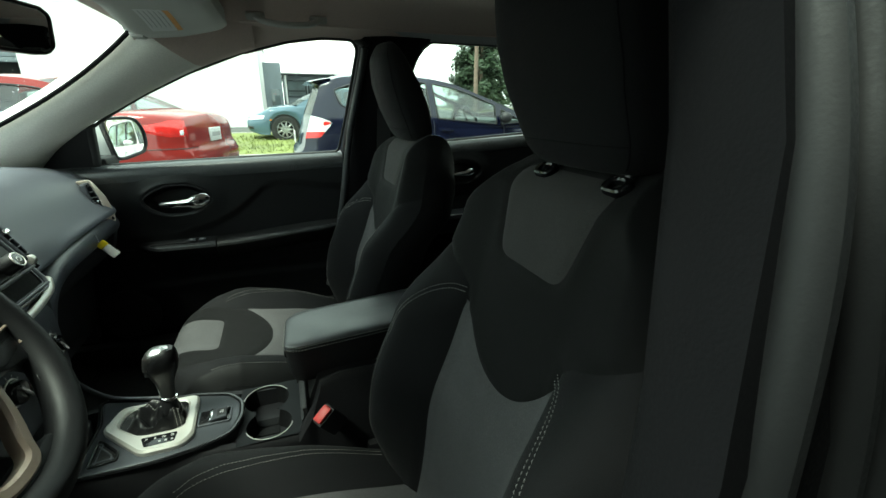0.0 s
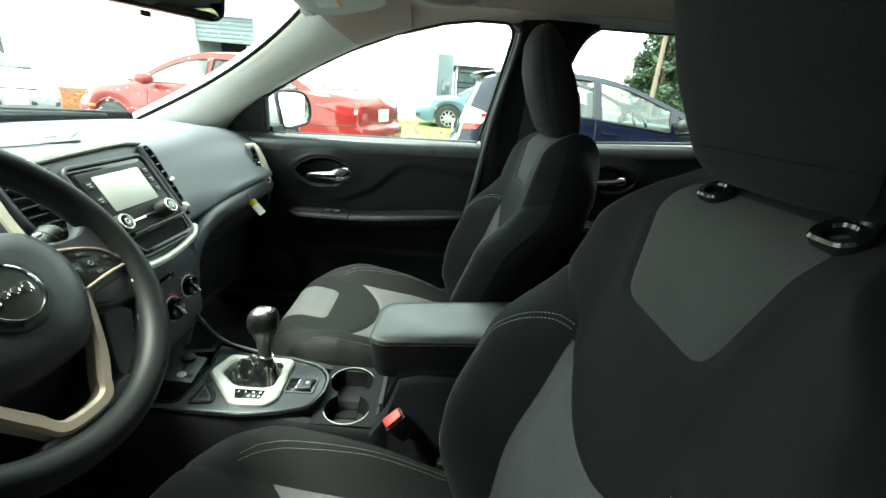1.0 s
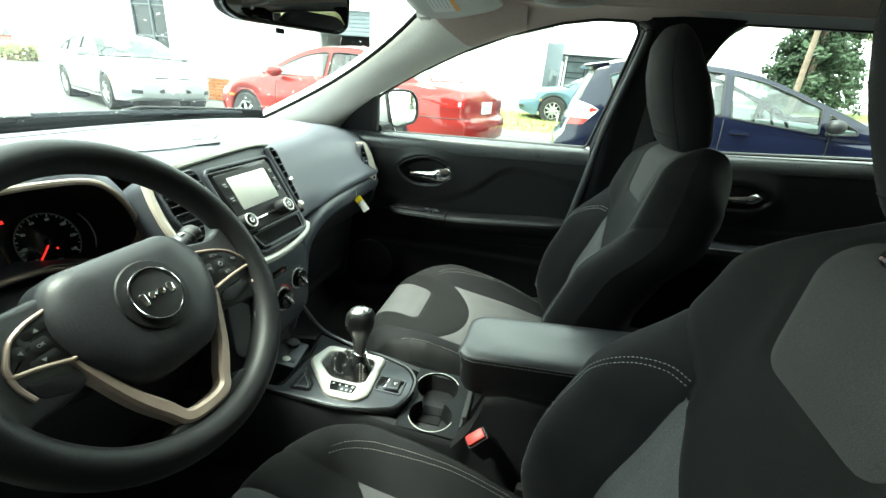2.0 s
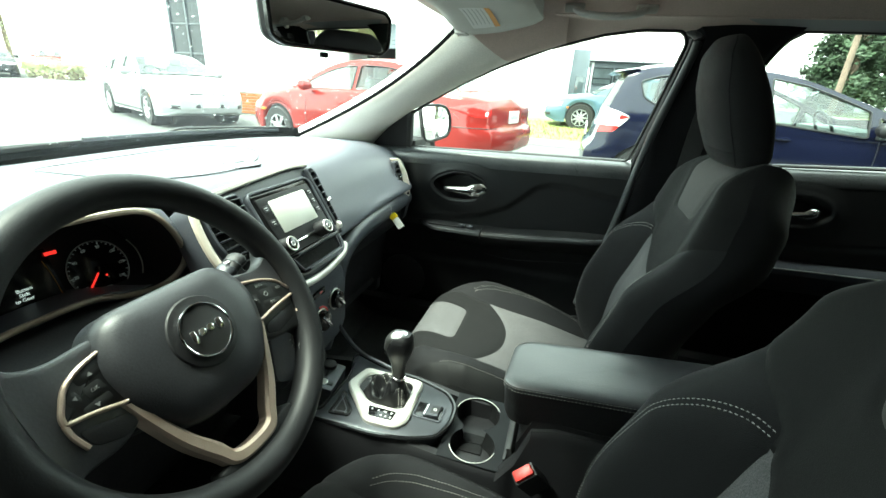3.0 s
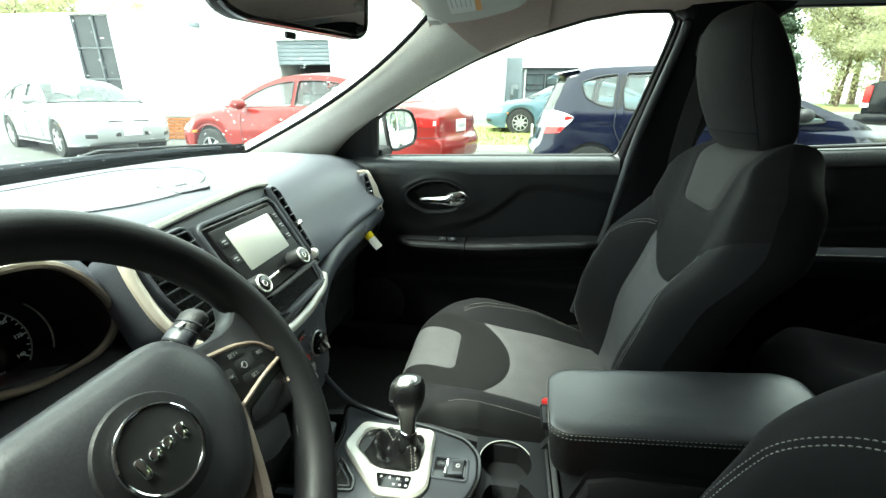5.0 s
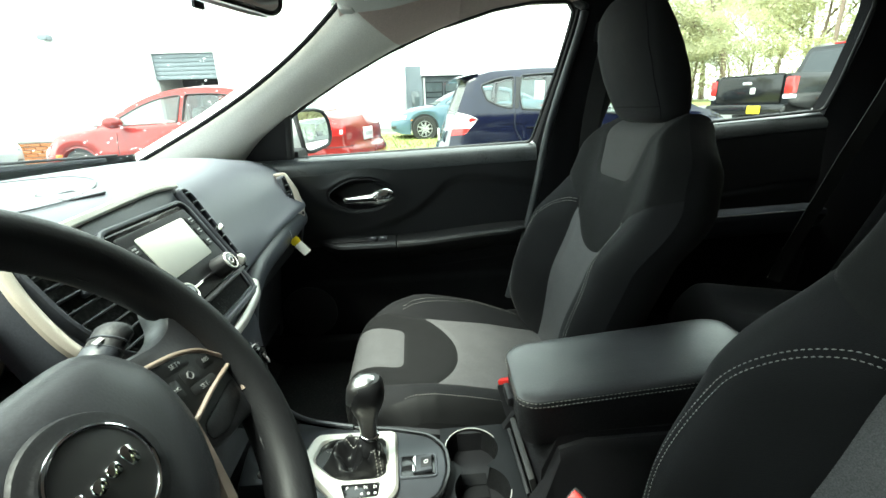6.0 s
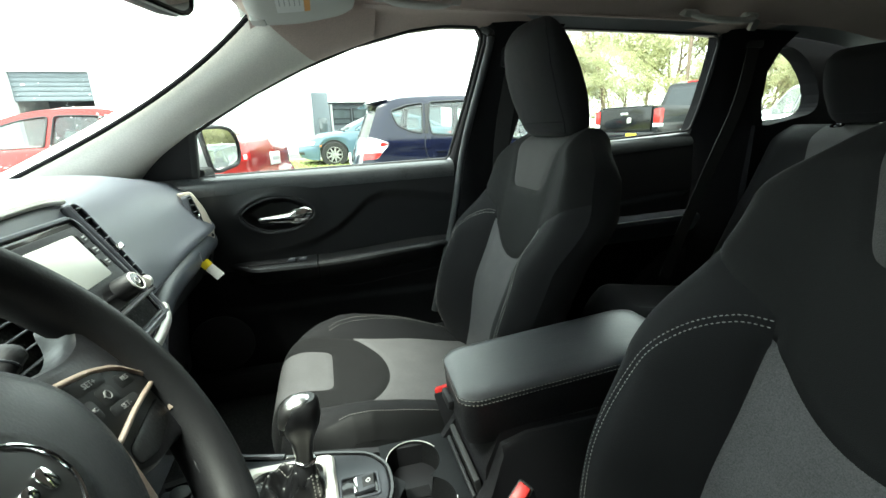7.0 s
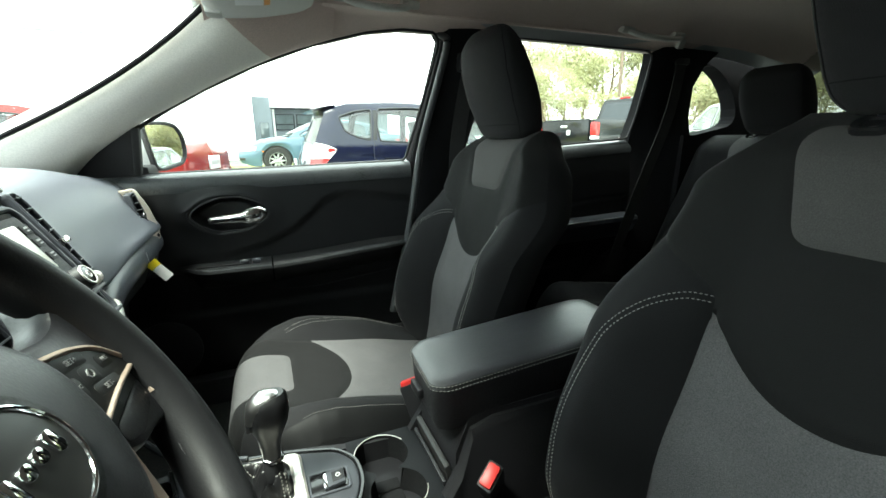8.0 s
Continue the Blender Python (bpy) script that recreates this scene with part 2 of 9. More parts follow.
def smooth_path(pts, n, closed=False):
    """Catmull-Rom samples through the points."""
    P = [Vector(p) for p in pts]
    k = len(P)
    out = []
    spans = k if closed else k - 1
    for i in range(n):
        s = i / (n if closed else n - 1) * spans
        a = min(int(s), spans - 1)
        t = s - a
        def g(q):
            return P[q % k] if closed else P[max(0, min(k - 1, q))]
        p0, p1, p2, p3 = g(a - 1), g(a), g(a + 1), g(a + 2)
        out.append(0.5 * (2 * p1 + (p2 - p0) * t + (2 * p0 - 5 * p1 + 4 * p2 - p3) * t * t + (3 * p1 - p0 - 3 * p2 + p3) * t ** 3))
    return out


def sweep(path, section, up=(0, 0, 1), closed=False, caps=True):
    """Carry a flat section (pairs: sideways, upwards) along a path."""
    P = [Vector(p) for p in path]
    rings = []
    n = len(P)
    for i, p in enumerate(P):
        a = P[(i - 1) % n] if closed or i else P[0]
        b = P[(i + 1) % n] if closed or i < n - 1 else P[-1]
        t = (b - a).normalized()
        side = t.cross(Vector(up)).normalized()
        u = side.cross(t).normalized()
        rings.append([p + side * q[0] + u * q[1] for q in section])
    if closed:
        rings.append(rings[0])
        bm = loft(rings, caps=False)
        bmesh.ops.remove_doubles(bm, verts=bm.verts, dist=1e-6)
        return bm
    return loft(rings, caps=caps)


def circle(r, n=10, squash=1.0):
    return [(r * math.cos(2 * math.pi * i / n), r * squash * math.sin(2 * math.pi * i / n)) for i in range(n)]


def rrect(w, h, r, n=4):
    """Outline of a rounded rectangle, counter-clockwise."""
    out = []
    for cx, cy, a0 in ((w / 2 - r, h / 2 - r, 0), (-w / 2 + r, h / 2 - r, 90), (-w / 2 + r, -h / 2 + r, 180), (w / 2 - r, -h / 2 + r, 270)):
        for i in range(n + 1):
            a = radians(a0 + 90 * i / n)
            out.append((cx + r * math.cos(a), cy + r * math.sin(a)))
    return out


def rounded(poly, r, n=4):
    """Polygon outline with its corners rounded."""
    out = []
    k = len(poly)
    for i in range(k):
        p0, p, p1 = (Vector((*poly[j % k], 0)) for j in (i - 1, i, i + 1))
        a, b = (p0 - p), (p1 - p)
        d = min(r, a.length * 0.45, b.length * 0.45)
        s, e = p + a.normalized() * d, p + b.normalized() * d
        for j in range(n + 1):
            t = j / n
            q = s * (1 - t) ** 2 + p * 2 * t * (1 - t) + e * t * t
            out.append((q.x, q.y))
    return out


def scaled(poly, k):
    """Outline moved inwards by k."""
    n = len(poly)
    area = sum(poly[i][0] * poly[(i + 1) % n][1] - poly[(i + 1) % n][0] * poly[i][1] for i in range(n))
    sg = 1 if area > 0 else -1
    out = []
    for i in range(n):
        a, b, c = (Vector((*poly[j % n], 0)) for j in (i - 1, i, i + 1))
        t = (c - a)
        if t.length < 1e-9:
            out.append(poly[i])
            continue
        t.normalize()
        out.append((b.x - t.y * k * sg, b.y + t.x * k * sg))
    return out


def plate(poly, z0, z1, bevel=0.0, m=None):
    """Prism of an outline between two heights, its upper rim rounded."""
    rings = [[(x, y, z0) for x, y in poly]]
    if bevel:
        rings.append([(x, y, z1 - bevel) for x, y in poly])
        rings.append([(x, y, z1 - bevel * 0.3) for x, y in scaled(poly, bevel * 0.35)])
        rings.append([(x, y, z1) for x, y in scaled(poly, bevel)])
    else:
        rings.append([(x, y, z1) for x, y in poly])
    bm = loft(rings)
    if m is not None:
        bm.transform(m)
    return bm


def frame_plate(outer, inner, z0, z1, bevel=0.0, m=None):
    """Flat ring between two outlines of equal point counts."""
    b = bevel
    rings = [[(x, y, z0) for x, y in outer], [(x, y, z1 - b) for x, y in outer], [(x, y, z1) for x, y in scaled(outer, b)], [(x, y, z1) for x, y in scaled(inner, -b)], [(x, y, z1 - b) for x, y in inner], [(x, y, z0) for x, y in inner]]
    rings.append(rings[0])
    bm = loft(rings, caps=False)
    bmesh.ops.remove_doubles(bm, verts=bm.verts, dist=1e-6)
    if m is not None:
        bm.transform(m)
    return bm


def lettering(body, size, m, lift=0.0003):
    """Mesh of a word in the built-in font, centred, lying on the xy plane of m."""
    cu = bpy.data.curves.new("word", "FONT")
    cu.body, cu.size, cu.extrude, cu.resolution_u = body, size, lift, 2
    cu.align_x, cu.align_y = "CENTER", "CENTER"
    ob = bpy.data.objects.new("word", cu)
    me = bpy.data.meshes.new_from_object(ob)
    bm = bmesh.new()
    bm.from_mesh(me)
    bm.transform(m)
    bpy.data.objects.remove(ob)
    bpy.data.meshes.remove(me)
    bpy.data.curves.remove(cu)
    return bm


def basis(o, ex, ey, ez):
    """Pose matrix from an origin and three axes."""
    m = Matrix((ex, ey, ez)).transposed().to_4x4()
    m.translation = Vector(o)
    return m


def smoothstep(a, b, x):
    t = np.clip((x - a) / (b - a), 0, 1)
    return t * t * (3 - 2 * t)


def poly_dist(px, py, poly):
    """Signed distance to a polygon, negative inside."""
    d = np.full(px.shape, 1e9)
    s = np.ones(px.shape)
    n = len(poly)
    j = n - 1
    for i in range(n):
        ex, ey = poly[j][0] - poly[i][0], poly[j][1] - poly[i][1]
        wx, wy = px - poly[i][0], py - poly[i][1]
        t = np.clip((wx * ex + wy * ey) / (ex * ex + ey * ey + 1e-12), 0, 1)
        d = np.minimum(d, (wx - ex * t) ** 2 + (wy - ey * t) ** 2)
        c1, c2, c3 = py >= poly[i][1], py < poly[j][1], ex * wy > ey * wx
        flip = (c1 & c2 & c3) | (~c1 & ~c2 & ~c3)
        s = np.where(flip, -s, s)
        j = i
    return s * np.sqrt(d)


def cut_panels(us, vs, dists):
    """Cut a grid in the plane into panels along the zero lines of distance functions; the last panel is what is left."""
    U, V = np.meshgrid(us, vs, indexing="ij")
    P = [list(p) for p in zip(U.ravel(), V.ravel())]
    n = len(vs)
    polys = [(i * n + j, (i + 1) * n + j, (i + 1) * n + j + 1, i * n + j + 1) for i in range(len(us) - 1) for j in range(n - 1)]
    done = []
    for fn in dists:
        A = np.array(P)
        D = list(fn(A[:, 0], A[:, 1]))
        D = [0.0 if abs(v) < 2e-4 else v for v in D]
        inside, rest, cache = [], [], {}
        for poly in polys:
            dd = [D[k] for k in poly]
            if max(dd) <= 0:
                inside.append(poly)
            elif min(dd) >= 0:
                rest.append(poly)
            else:
                a, b = [], []
                for k in range(len(poly)):
                    p, q = poly[k], poly[(k + 1) % len(poly)]
                    if D[p] <= 0:
                        a.append(p)
                    if D[p] >= 0:
                        b.append(p)
                    if D[p] * D[q] < 0:
                        key = (min(p, q), max(p, q))
                        if key not in cache:
                            t = D[key[0]] / (D[key[0]] - D[key[1]])
                            cache[key] = len(P)
                            P.append([P[key[0]][c] + t * (P[key[1]][c] - P[key[0]][c]) for c in (0, 1)])
                            D.append(0.0)
                        a.append(cache[key])
                        b.append(cache[key])
                if len(a) > 2:
                    inside.append(tuple(a))
                if len(b) > 2:
                    rest.append(tuple(b))
        done.append(inside)
        polys = rest
    done.append(polys)
    return np.array(P), done


def panel_bm(pos, polys):
    """A bmesh of some of the polygons over shared points."""
    used = sorted({k for p in polys for k in p})
    ix = {k: i for i, k in enumerate(used)}
    return bm_from([tuple(pos[k]) for k in used], [tuple(ix[k] for k in p) for p in polys])


def stitches(points, normals, length=0.0038, gap=0.0020, width=0.0008):
    """Row of small thread stitches along points on a surface."""
    P = [Vector(p) for p in points]
    vs, fs = [], []
    acc, i, pos = 0.0, 0, 0.0
    cum = [0.0]
    for a, b in zip(P, P[1:]):
        cum.append(cum[-1] + (b - a).length)
    def at(s):
        k = max(0, min(len(P) - 2, int(np.searchsorted(cum, s)) - 1))
        t = (s - cum[k]) / max(1e-9, cum[k + 1] - cum[k])
        return P[k].lerp(P[k + 1], t), Vector(normals[k])
    s = 0.0
    while s + length < cum[-1]:
        (a, n), (b, _) = at(s), at(s + length)
        t = (b - a).normalized()
        side = t.cross(n).normalized() * width
        up = n * 0.0012
        mid = (a + b) / 2
        k = len(vs)
        vs += [a - side * 0.4, a + side * 0.4, mid + side + up * 0.4, b + side * 0.4, b - side * 0.4, mid - side + up * 0.4, mid + up]
        fs += [(k, k + 1, k + 6), (k + 1, k + 2, k + 6), (k + 2, k + 3, k + 6), (k + 3, k + 4, k + 6), (k + 4, k + 5, k + 6), (k + 5, k, k + 6)]
        s += length + gap
    return bm_from(vs, fs)


def tube(path, r, seg=10, closed=False, n=None):
    pts = smooth_path(path, n, closed) if n else path
    return sweep(pts, circle(r, seg), closed=closed)


def surface(fn, us, vs, thick=None):
    """Sheet of fn(u, v); with thick (a vector) it is closed to a solid."""
    nu, nv = len(us), len(vs)
    top = [tuple(fn(u, v)) for u in us for v in vs]
    fs = [(i * nv + j, (i + 1) * nv + j, (i + 1) * nv + j + 1, i * nv + j + 1) for i in range(nu - 1) for j in range(nv - 1)]
    if thick is None:
        return bm_from(top, fs)
    n = nu * nv
    tv = Vector(thick)
    low = [tuple(Vector(p) + tv) for p in top]
    fs += [tuple(n + k for k in reversed(f)) for f in fs]
    rim = [i * nv for i in range(nu)] + [(nu - 1) * nv + j for j in range(1, nv)] + [i * nv + nv - 1 for i in range(nu - 2, -1, -1)] + [j for j in range(nv - 2, 0, -1)]
    for k in range(len(rim)):
        a, b = rim[k], rim[(k + 1) % len(rim)]
        fs.append((a, b, n + b, n + a))
    return bm_from(top + low, fs)

# ---- the car the camera is in: x to its tail, y to its passenger side, z up ----
def win_y(z):
    """Inner face of the side glass, leaning in towards the roof."""
    return 0.736 - 0.45 * (z - 1.055)


def ground_z(x, y):
    return float(0.022 * (np.clip(y, 1.0, 40.0) - 1.0))



# floor pan and sills
def cabin_floor():
    f = thing("floor", "black carpeted floor of the car", "floor", kind="structure")
    part("carpet", box(2.6, 1.44, 0.05, 0.01, pose(0.72, 0, 0.36)), CARPET, f)
    part("tunnel", box(1.7, 0.22, 0.14, 0.03, pose(0.45, 0, 0.43)), CARPET, f)
    part("firewall", box(0.05, 1.44, 0.60, 0.01, pose(-0.66, 0, 0.62, 0, -18, 0)), CARPET, f)
    part("footrest", box(0.30, 1.40, 0.03, 0.01, pose(-0.50, 0, 0.44, 0, 32, 0)), CARPET, f)
    part("tail_panel", box(0.06, 1.36, 0.75, 0.02, pose(2.06, 0, 0.74)), PLASTIC_D, f)
    part("rear_deck", box(0.56, 1.30, 0.04, 0.01, pose(1.78, 0, 0.86)), CARPET, f)
    return f


cabin_floor()
for sy in (1, -1):
    s = thing("door_sill", "black plastic door sill along the floor", "sill", kind="structure")
    part("sill_cover", box(2.3, 0.09, 0.13, 0.02, pose(0.62, 0.72 * sy, 0.40)), PLASTIC_D, s)

# roof: cloth headliner under a painted skin
def liner_z(x, y):
    z = 1.475 - 0.10 * smoothstep(0.36, 0.60, abs(y)) ** 1.3 - 0.060 * smoothstep(0.12, -0.10, x) - 0.05 * smoothstep(1.5, 2.05, x)
    return float(z)


ceiling = tagged(part("ceiling", surface(lambda x, y: (x, y, liner_z(x, y)), np.linspace(-0.07, 2.05, 40), np.linspace(-0.505, 0.505, 45), (0, 0, 0.012)), LINER), "greige cloth headliner of the car roof", "headliner", kind="structure")
tagged(part("roof_skin", surface(lambda x, y: (x, y, liner_z(x, y) + 0.05 - 0.04 * (abs(y) / 0.64) ** 4), np.linspace(-0.09, 2.12, 24), np.linspace(-0.575, 0.575, 25), (0, 0, 0.01)), BODYWHITE), "silver painted steel roof skin", "roof", kind="structure")

# side window openings: front (between the pillars), rear and quarter
FRONT_WIN = [(-0.290, 1.037), (0.425, 1.058), (0.455, 1.20), (0.486, 1.375), (0.470, 1.398), (0.38, 1.399), (0.29, 1.386), (0.165, 1.354), (0.019, 1.299), (-0.10, 1.243), (-0.186, 1.196), (-0.262, 1.150)]
REAR_WIN = [(0.62, 1.075), (1.305, 1.120), (1.30, 1.20), (1.262, 1.385), (1.235, 1.402), (0.72, 1.405), (0.695, 1.395), (0.672, 1.34), (0.64, 1.20)]


def side_point(x, z, sy, off=0.0):
    return Vector((x, (win_y(z) + off) * sy, z))


def rail(sy):
    """Upper body side over the doors: roof rail between headliner and window tops."""
    xs = [0.17, 0.29, 0.38, 0.47, 0.56, 0.72, 1.0, 1.24, 1.40]
    top = [1.354, 1.386, 1.399, 1.400, 1.402, 1.405, 1.406, 1.402, 1.395]
    rings = []
    for x, z in zip(xs, top):
        zc = liner_z(x, 0.50)
        y = win_y(z)
        rings.append([(x, (y + 0.012) * sy, z - 0.004), (x, (y - 0.012) * sy, z + 0.004), (x, 0.545 * sy, max(z + 0.02, 1.412)), (x, 0.50 * sy, zc - 0.002), (x, 0.50 * sy, zc + 0.02), (x, (y + 0.07) * sy, z + 0.035), (x, (y + 0.05) * sy, z + 0.002)])
    return loft(rings)


for sy, nm in ((1, "passenger"), (-1, "driver")):
    tagged(part("roof_rail", rail(sy), LINER), "greige cloth roof rail above the doors", "roof rail", kind="structure")


# windscreen
def screen_edge(v):
    """Side edge of the windscreen from the cowl up to the roof."""
    a, b, c, d = Vector((-0.686, 0.668, 1.044)), Vector((-0.455, 0.594, 1.142)), Vector((-0.236, 0.550, 1.234)), Vector((-0.057, 0.483, 1.395))
    w = 1 - v
    return a * w ** 3 + b * (3 * v * w * w) + c * (3 * v * v * w) + d * v ** 3


def screen_pt(u, v):
    """u across from -1 to 1, v from the cowl up to the header."""
    e = screen_edge(v) + Vector((0, 0.010, 0.004))
    k = math.sin(math.pi * v)
    mid = Vector((-0.845, 0, 1.050)).lerp(Vector((-0.105, 0, 1.428)), v) + Vector((-0.012, 0, 0.024)) * k
    a = abs(u)
    return Vector((mid.x + (e.x - mid.x) * a ** 3, e.y * u, mid.z + (e.z - mid.z) * a ** 2.4))


def apillar(sy):
    """Broad pale trim between windscreen edge and door window."""
    front = [screen_pt(1.0, v) for v in np.linspace(0, 1, 18)] + [Vector((-0.02, 0.492, 1.408)), Vector((0.04, 0.494, 1.420)), Vector((0.11, 0.498, 1.431)), Vector((0.20, 0.503, 1.440))]
    back = smooth_path([(-0.425, 0.728, 1.026), (-0.360, 0.702, 1.088), (-0.295, 0.684, 1.134), (-0.240, 0.672, 1.168), (-0.184, 0.660, 1.197), (-0.09, 0.638, 1.247), (0.019, 0.613, 1.298), (0.10, 0.598, 1.330), (0.20, 0.586, 1.363)], 22)
    rings = []
    for k, (a, b) in enumerate(zip(front, back)):
        fade = 1 - 0.75 * float(smoothstep(16, 21, k))
        inward = Vector((0.05, -0.86, -0.50)) * (0.030 * fade)
        ring = [a]
        for t in (0.06, 0.16, 0.30, 0.48, 0.68, 0.86):
            ring.append(a.lerp(b, t) + inward * (1 - (1 - min(1, t / 0.42)) ** 2.2 - 0.55 * max(0, (t - 0.42) / 0.58) ** 2.0))
        ring += [b, b + Vector((0.004, 0.045, 0.010)), (a + b) / 2 + Vector((-0.02, 0.07, 0.015)), a + Vector((-0.02, 0.035, 0.02))]
        rings.append([(p.x, p.y * sy, p.z) for p in ring])
    return loft(rings[:18]), loft(rings[17:])


for sy in (1, -1):
    lower, upper = apillar(sy)
    tagged(part("a_pillar", lower, BEIGE), "pale beige windscreen pillar trim", "pillar", kind="structure")
    tagged(part("rail_front", upper, LINER), "greige cloth end of the roof rail", "roof rail", kind="structure")

ws = part("window_1", surface(screen_pt, np.linspace(-1, 1, 33), np.linspace(0, 1, 17)), GLASS)
ws.visible_shadow = False
tagged(ws, "wet laminated windscreen with scattered raindrops", "windscreen", kind="structure")
band = [screen_pt(u, 0.0) for u in np.linspace(-1, 1, 41)]
part("frit_band", sweep([p + Vector((0.004, 0, 0.004)) for p in band], [(-0.002, -0.016), (0.004, -0.016), (0.004, 0.022), (-0.002, 0.018)]), GLOSSBLACK, ws)
for sg in (1, -1):
    edge = [screen_edge(v) for v in np.linspace(0, 1, 25)]
    part("edge_seal", tube([(p.x, p.y * sg, p.z) for p in edge], 0.0055, 8), MATTE, ws)
head = [screen_pt(u, 1.0) for u in np.linspace(-1, 1, 31)]
part("header_seal", sweep([p + Vector((0.01, 0, 0.004)) for p in head], [(-0.03, -0.012), (0.02, -0.012), (0.02, 0.02), (-0.03, 0.02)]), LINER, ws)


def window(outline, name, label, sy, mat):
    n = len(outline)
    pts = rounded(outline, 0.018, 3)
    ob = part(name, bm_from([side_point(x, z, sy, 0.008) for x, z in pts], [tuple(range(len(pts)))]), mat, smooth=False)
    ob.visible_shadow = False
    path = [side_point(x, z, sy, -0.002) for x, z in pts]
    part("seal", sweep(path, circle(0.0045, 6), up=(0, 1, 0.4), closed=True), RUBBER, ob)
    return tagged(ob, label, "window", kind="structure")


window(FRONT_WIN, "window_2", "clear front passenger door window", 1, GLASS)
window(REAR_WIN, "window_3", "clear rear passenger door window", 1, GLASS)
window(REAR_WIN, "window_4", "clear rear door window behind the driver", -1, GLASS)
QUARTER = [(1.525, 1.130), (1.66, 1.154), (1.70, 1.163), (1.72, 1.173), (1.735, 1.20), (1.732, 1.228), (1.69, 1.300), (1.65, 1.338), (1.61, 1.362), (1.575, 1.375), (1.545, 1.377), (1.522, 1.368), (1.500, 1.335), (1.500, 1.28)]


def bpillar(sy):
    """Dark trim between the front and rear door windows."""
    rings = []
    for z, x0, x1, dy in ((0.42, 0.43, 0.66, -0.02), (0.80, 0.43, 0.64, -0.025), (1.03, 0.432, 0.618, -0.03), (1.20, 0.462, 0.640, -0.022), (1.33, 0.484, 0.676, -0.012), (1.360, 0.489, 0.690, -0.008), (1.385, 0.492, 0.708, -0.004), (1.412, 0.47, 0.748, 0.0)):
        y = win_y(max(z, 1.0)) + dy
        y = y if sy > 0 else min(y, 0.690)
        thick = 0.0 if sy > 0 else 0.034
        out = 0.05 if sy > 0 else min(0.05, 0.728 - y)
        rings.append([(x0, (y + out) * sy, z), (x0 + 0.004, (y + 0.012 - thick * 0.8) * sy, z), (x0 + 0.03, (y - 0.012 - thick) * sy, z), ((x0 + x1) / 2, (y - 0.018 - thick) * sy, z), (x1 - 0.03, (y - 0.012 - thick) * sy, z), (x1 - 0.004, (y + 0.012) * sy, z), (x1, (y + out) * sy, z)])
    return loft(rings)


for sy, who in ((1, "passenger"), (-1, "driver")):
    bp = tagged(part("b_pillar", bpillar(sy), MATTE), "black plastic centre pillar trim with belt guide", "pillar", kind="structure")
    if sy > 0:
        edge = [(0.470, 0.600, 1.408), (0.500, 0.585, 1.392), (0.506, 0.580, 1.370), (0.490, 0.603, 1.283), (0.466, 0.634, 1.172), (0.448, 0.662, 1.063), (0.415, 0.664, 0.870), (0.372, 0.662, 0.690), (0.350, 0.662, 0.590)]
        # edge tube, paler than the pillar to carry the seal's reflection
        part("pillar_edge", tube(edge, 0.0105, 10, n=48), EDGESHEEN, bp, "rounded front edge, lighter grey for a reflection")
    b = thing("seat_belt", "black webbing seat belt hanging on the centre pillar", "seat belt", group="front seat belts")
    inn = 0.0 if sy > 0 else 0.032
    strap = smooth_path([(0.575, (win_y(1.31) - 0.045 - inn) * sy, 1.315), (0.572, (win_y(1.1) - 0.06 - inn) * sy, 1.10), (0.565, (0.655 - inn) * sy, 0.80), (0.56, (0.65 - inn) * sy, 0.50)], 16)
    part("webbing", sweep(strap, [(-0.024, -0.0012), (0.024, -0.0012), (0.024, 0.0012), (-0.024, 0.0012)], up=(0, 1, 0)), BELT, b)
    part("guide", box(0.075, 0.03, 0.05, 0.01, pose(0.575, (win_y(1.325) - 0.035 - inn) * sy, 1.328)), PLASTIC_D, b)


def cpillar(sy):
    rings = []
    for z, x0, x1 in ((0.45, 1.26, 1.56), (0.9, 1.28, 1.545), (1.12, 1.308, 1.528), (1.20, 1.302, 1.505), (1.30, 1.285, 1.498), (1.37, 1.268, 1.505), (1.412, 1.25, 1.54)):
        y = win_y(max(z, 1.05))
        yb = min(y - 0.02, 0.615)
        rings.append([(x0, (y + 0.04) * sy, z), (x0 + 0.003, (y - 0.005) * sy, z), (x0 + 0.05, (y - 0.035) * sy, z), (x1 - 0.05, (yb - 0.01) * sy, z), (x1, yb * sy, z), (x1 + 0.01, (yb + 0.05) * sy, z)])
    return loft(rings)


def tailside(sy):
    """Side trim behind the quarter glass, with the opening left free."""
    strips = [[(1.47, 0.45), (2.08, 0.45), (2.08, 1.10), (2.02, 1.20), (1.735, 1.20), (1.731, 1.186), (1.720, 1.173), (1.700, 1.163), (1.660, 1.154), (1.525, 1.130), (1.47, 1.13)],
              [(1.735, 1.20), (2.02, 1.20), (1.86, 1.43), (1.47, 1.43), (1.500, 1.335), (1.508, 1.354), (1.522, 1.368), (1.545, 1.377), (1.575, 1.375), (1.610, 1.362), (1.650, 1.338), (1.690, 1.300), (1.715, 1.266), (1.732, 1.228)]]
    bms = []
    for s in strips:
        b = bmesh.new()
        lo = [b.verts.new((x, 0.595 * sy, z)) for x, z in s]
        hi = [b.verts.new((x, 0.655 * sy, z)) for x, z in s]
        b.faces.new(lo)
        b.faces.new(hi)
        for k in range(len(s)):
            b.faces.new((lo[k], lo[(k + 1) % len(s)], hi[(k + 1) % len(s)], hi[k]))
        bms.append(b)
    return join(*bms)


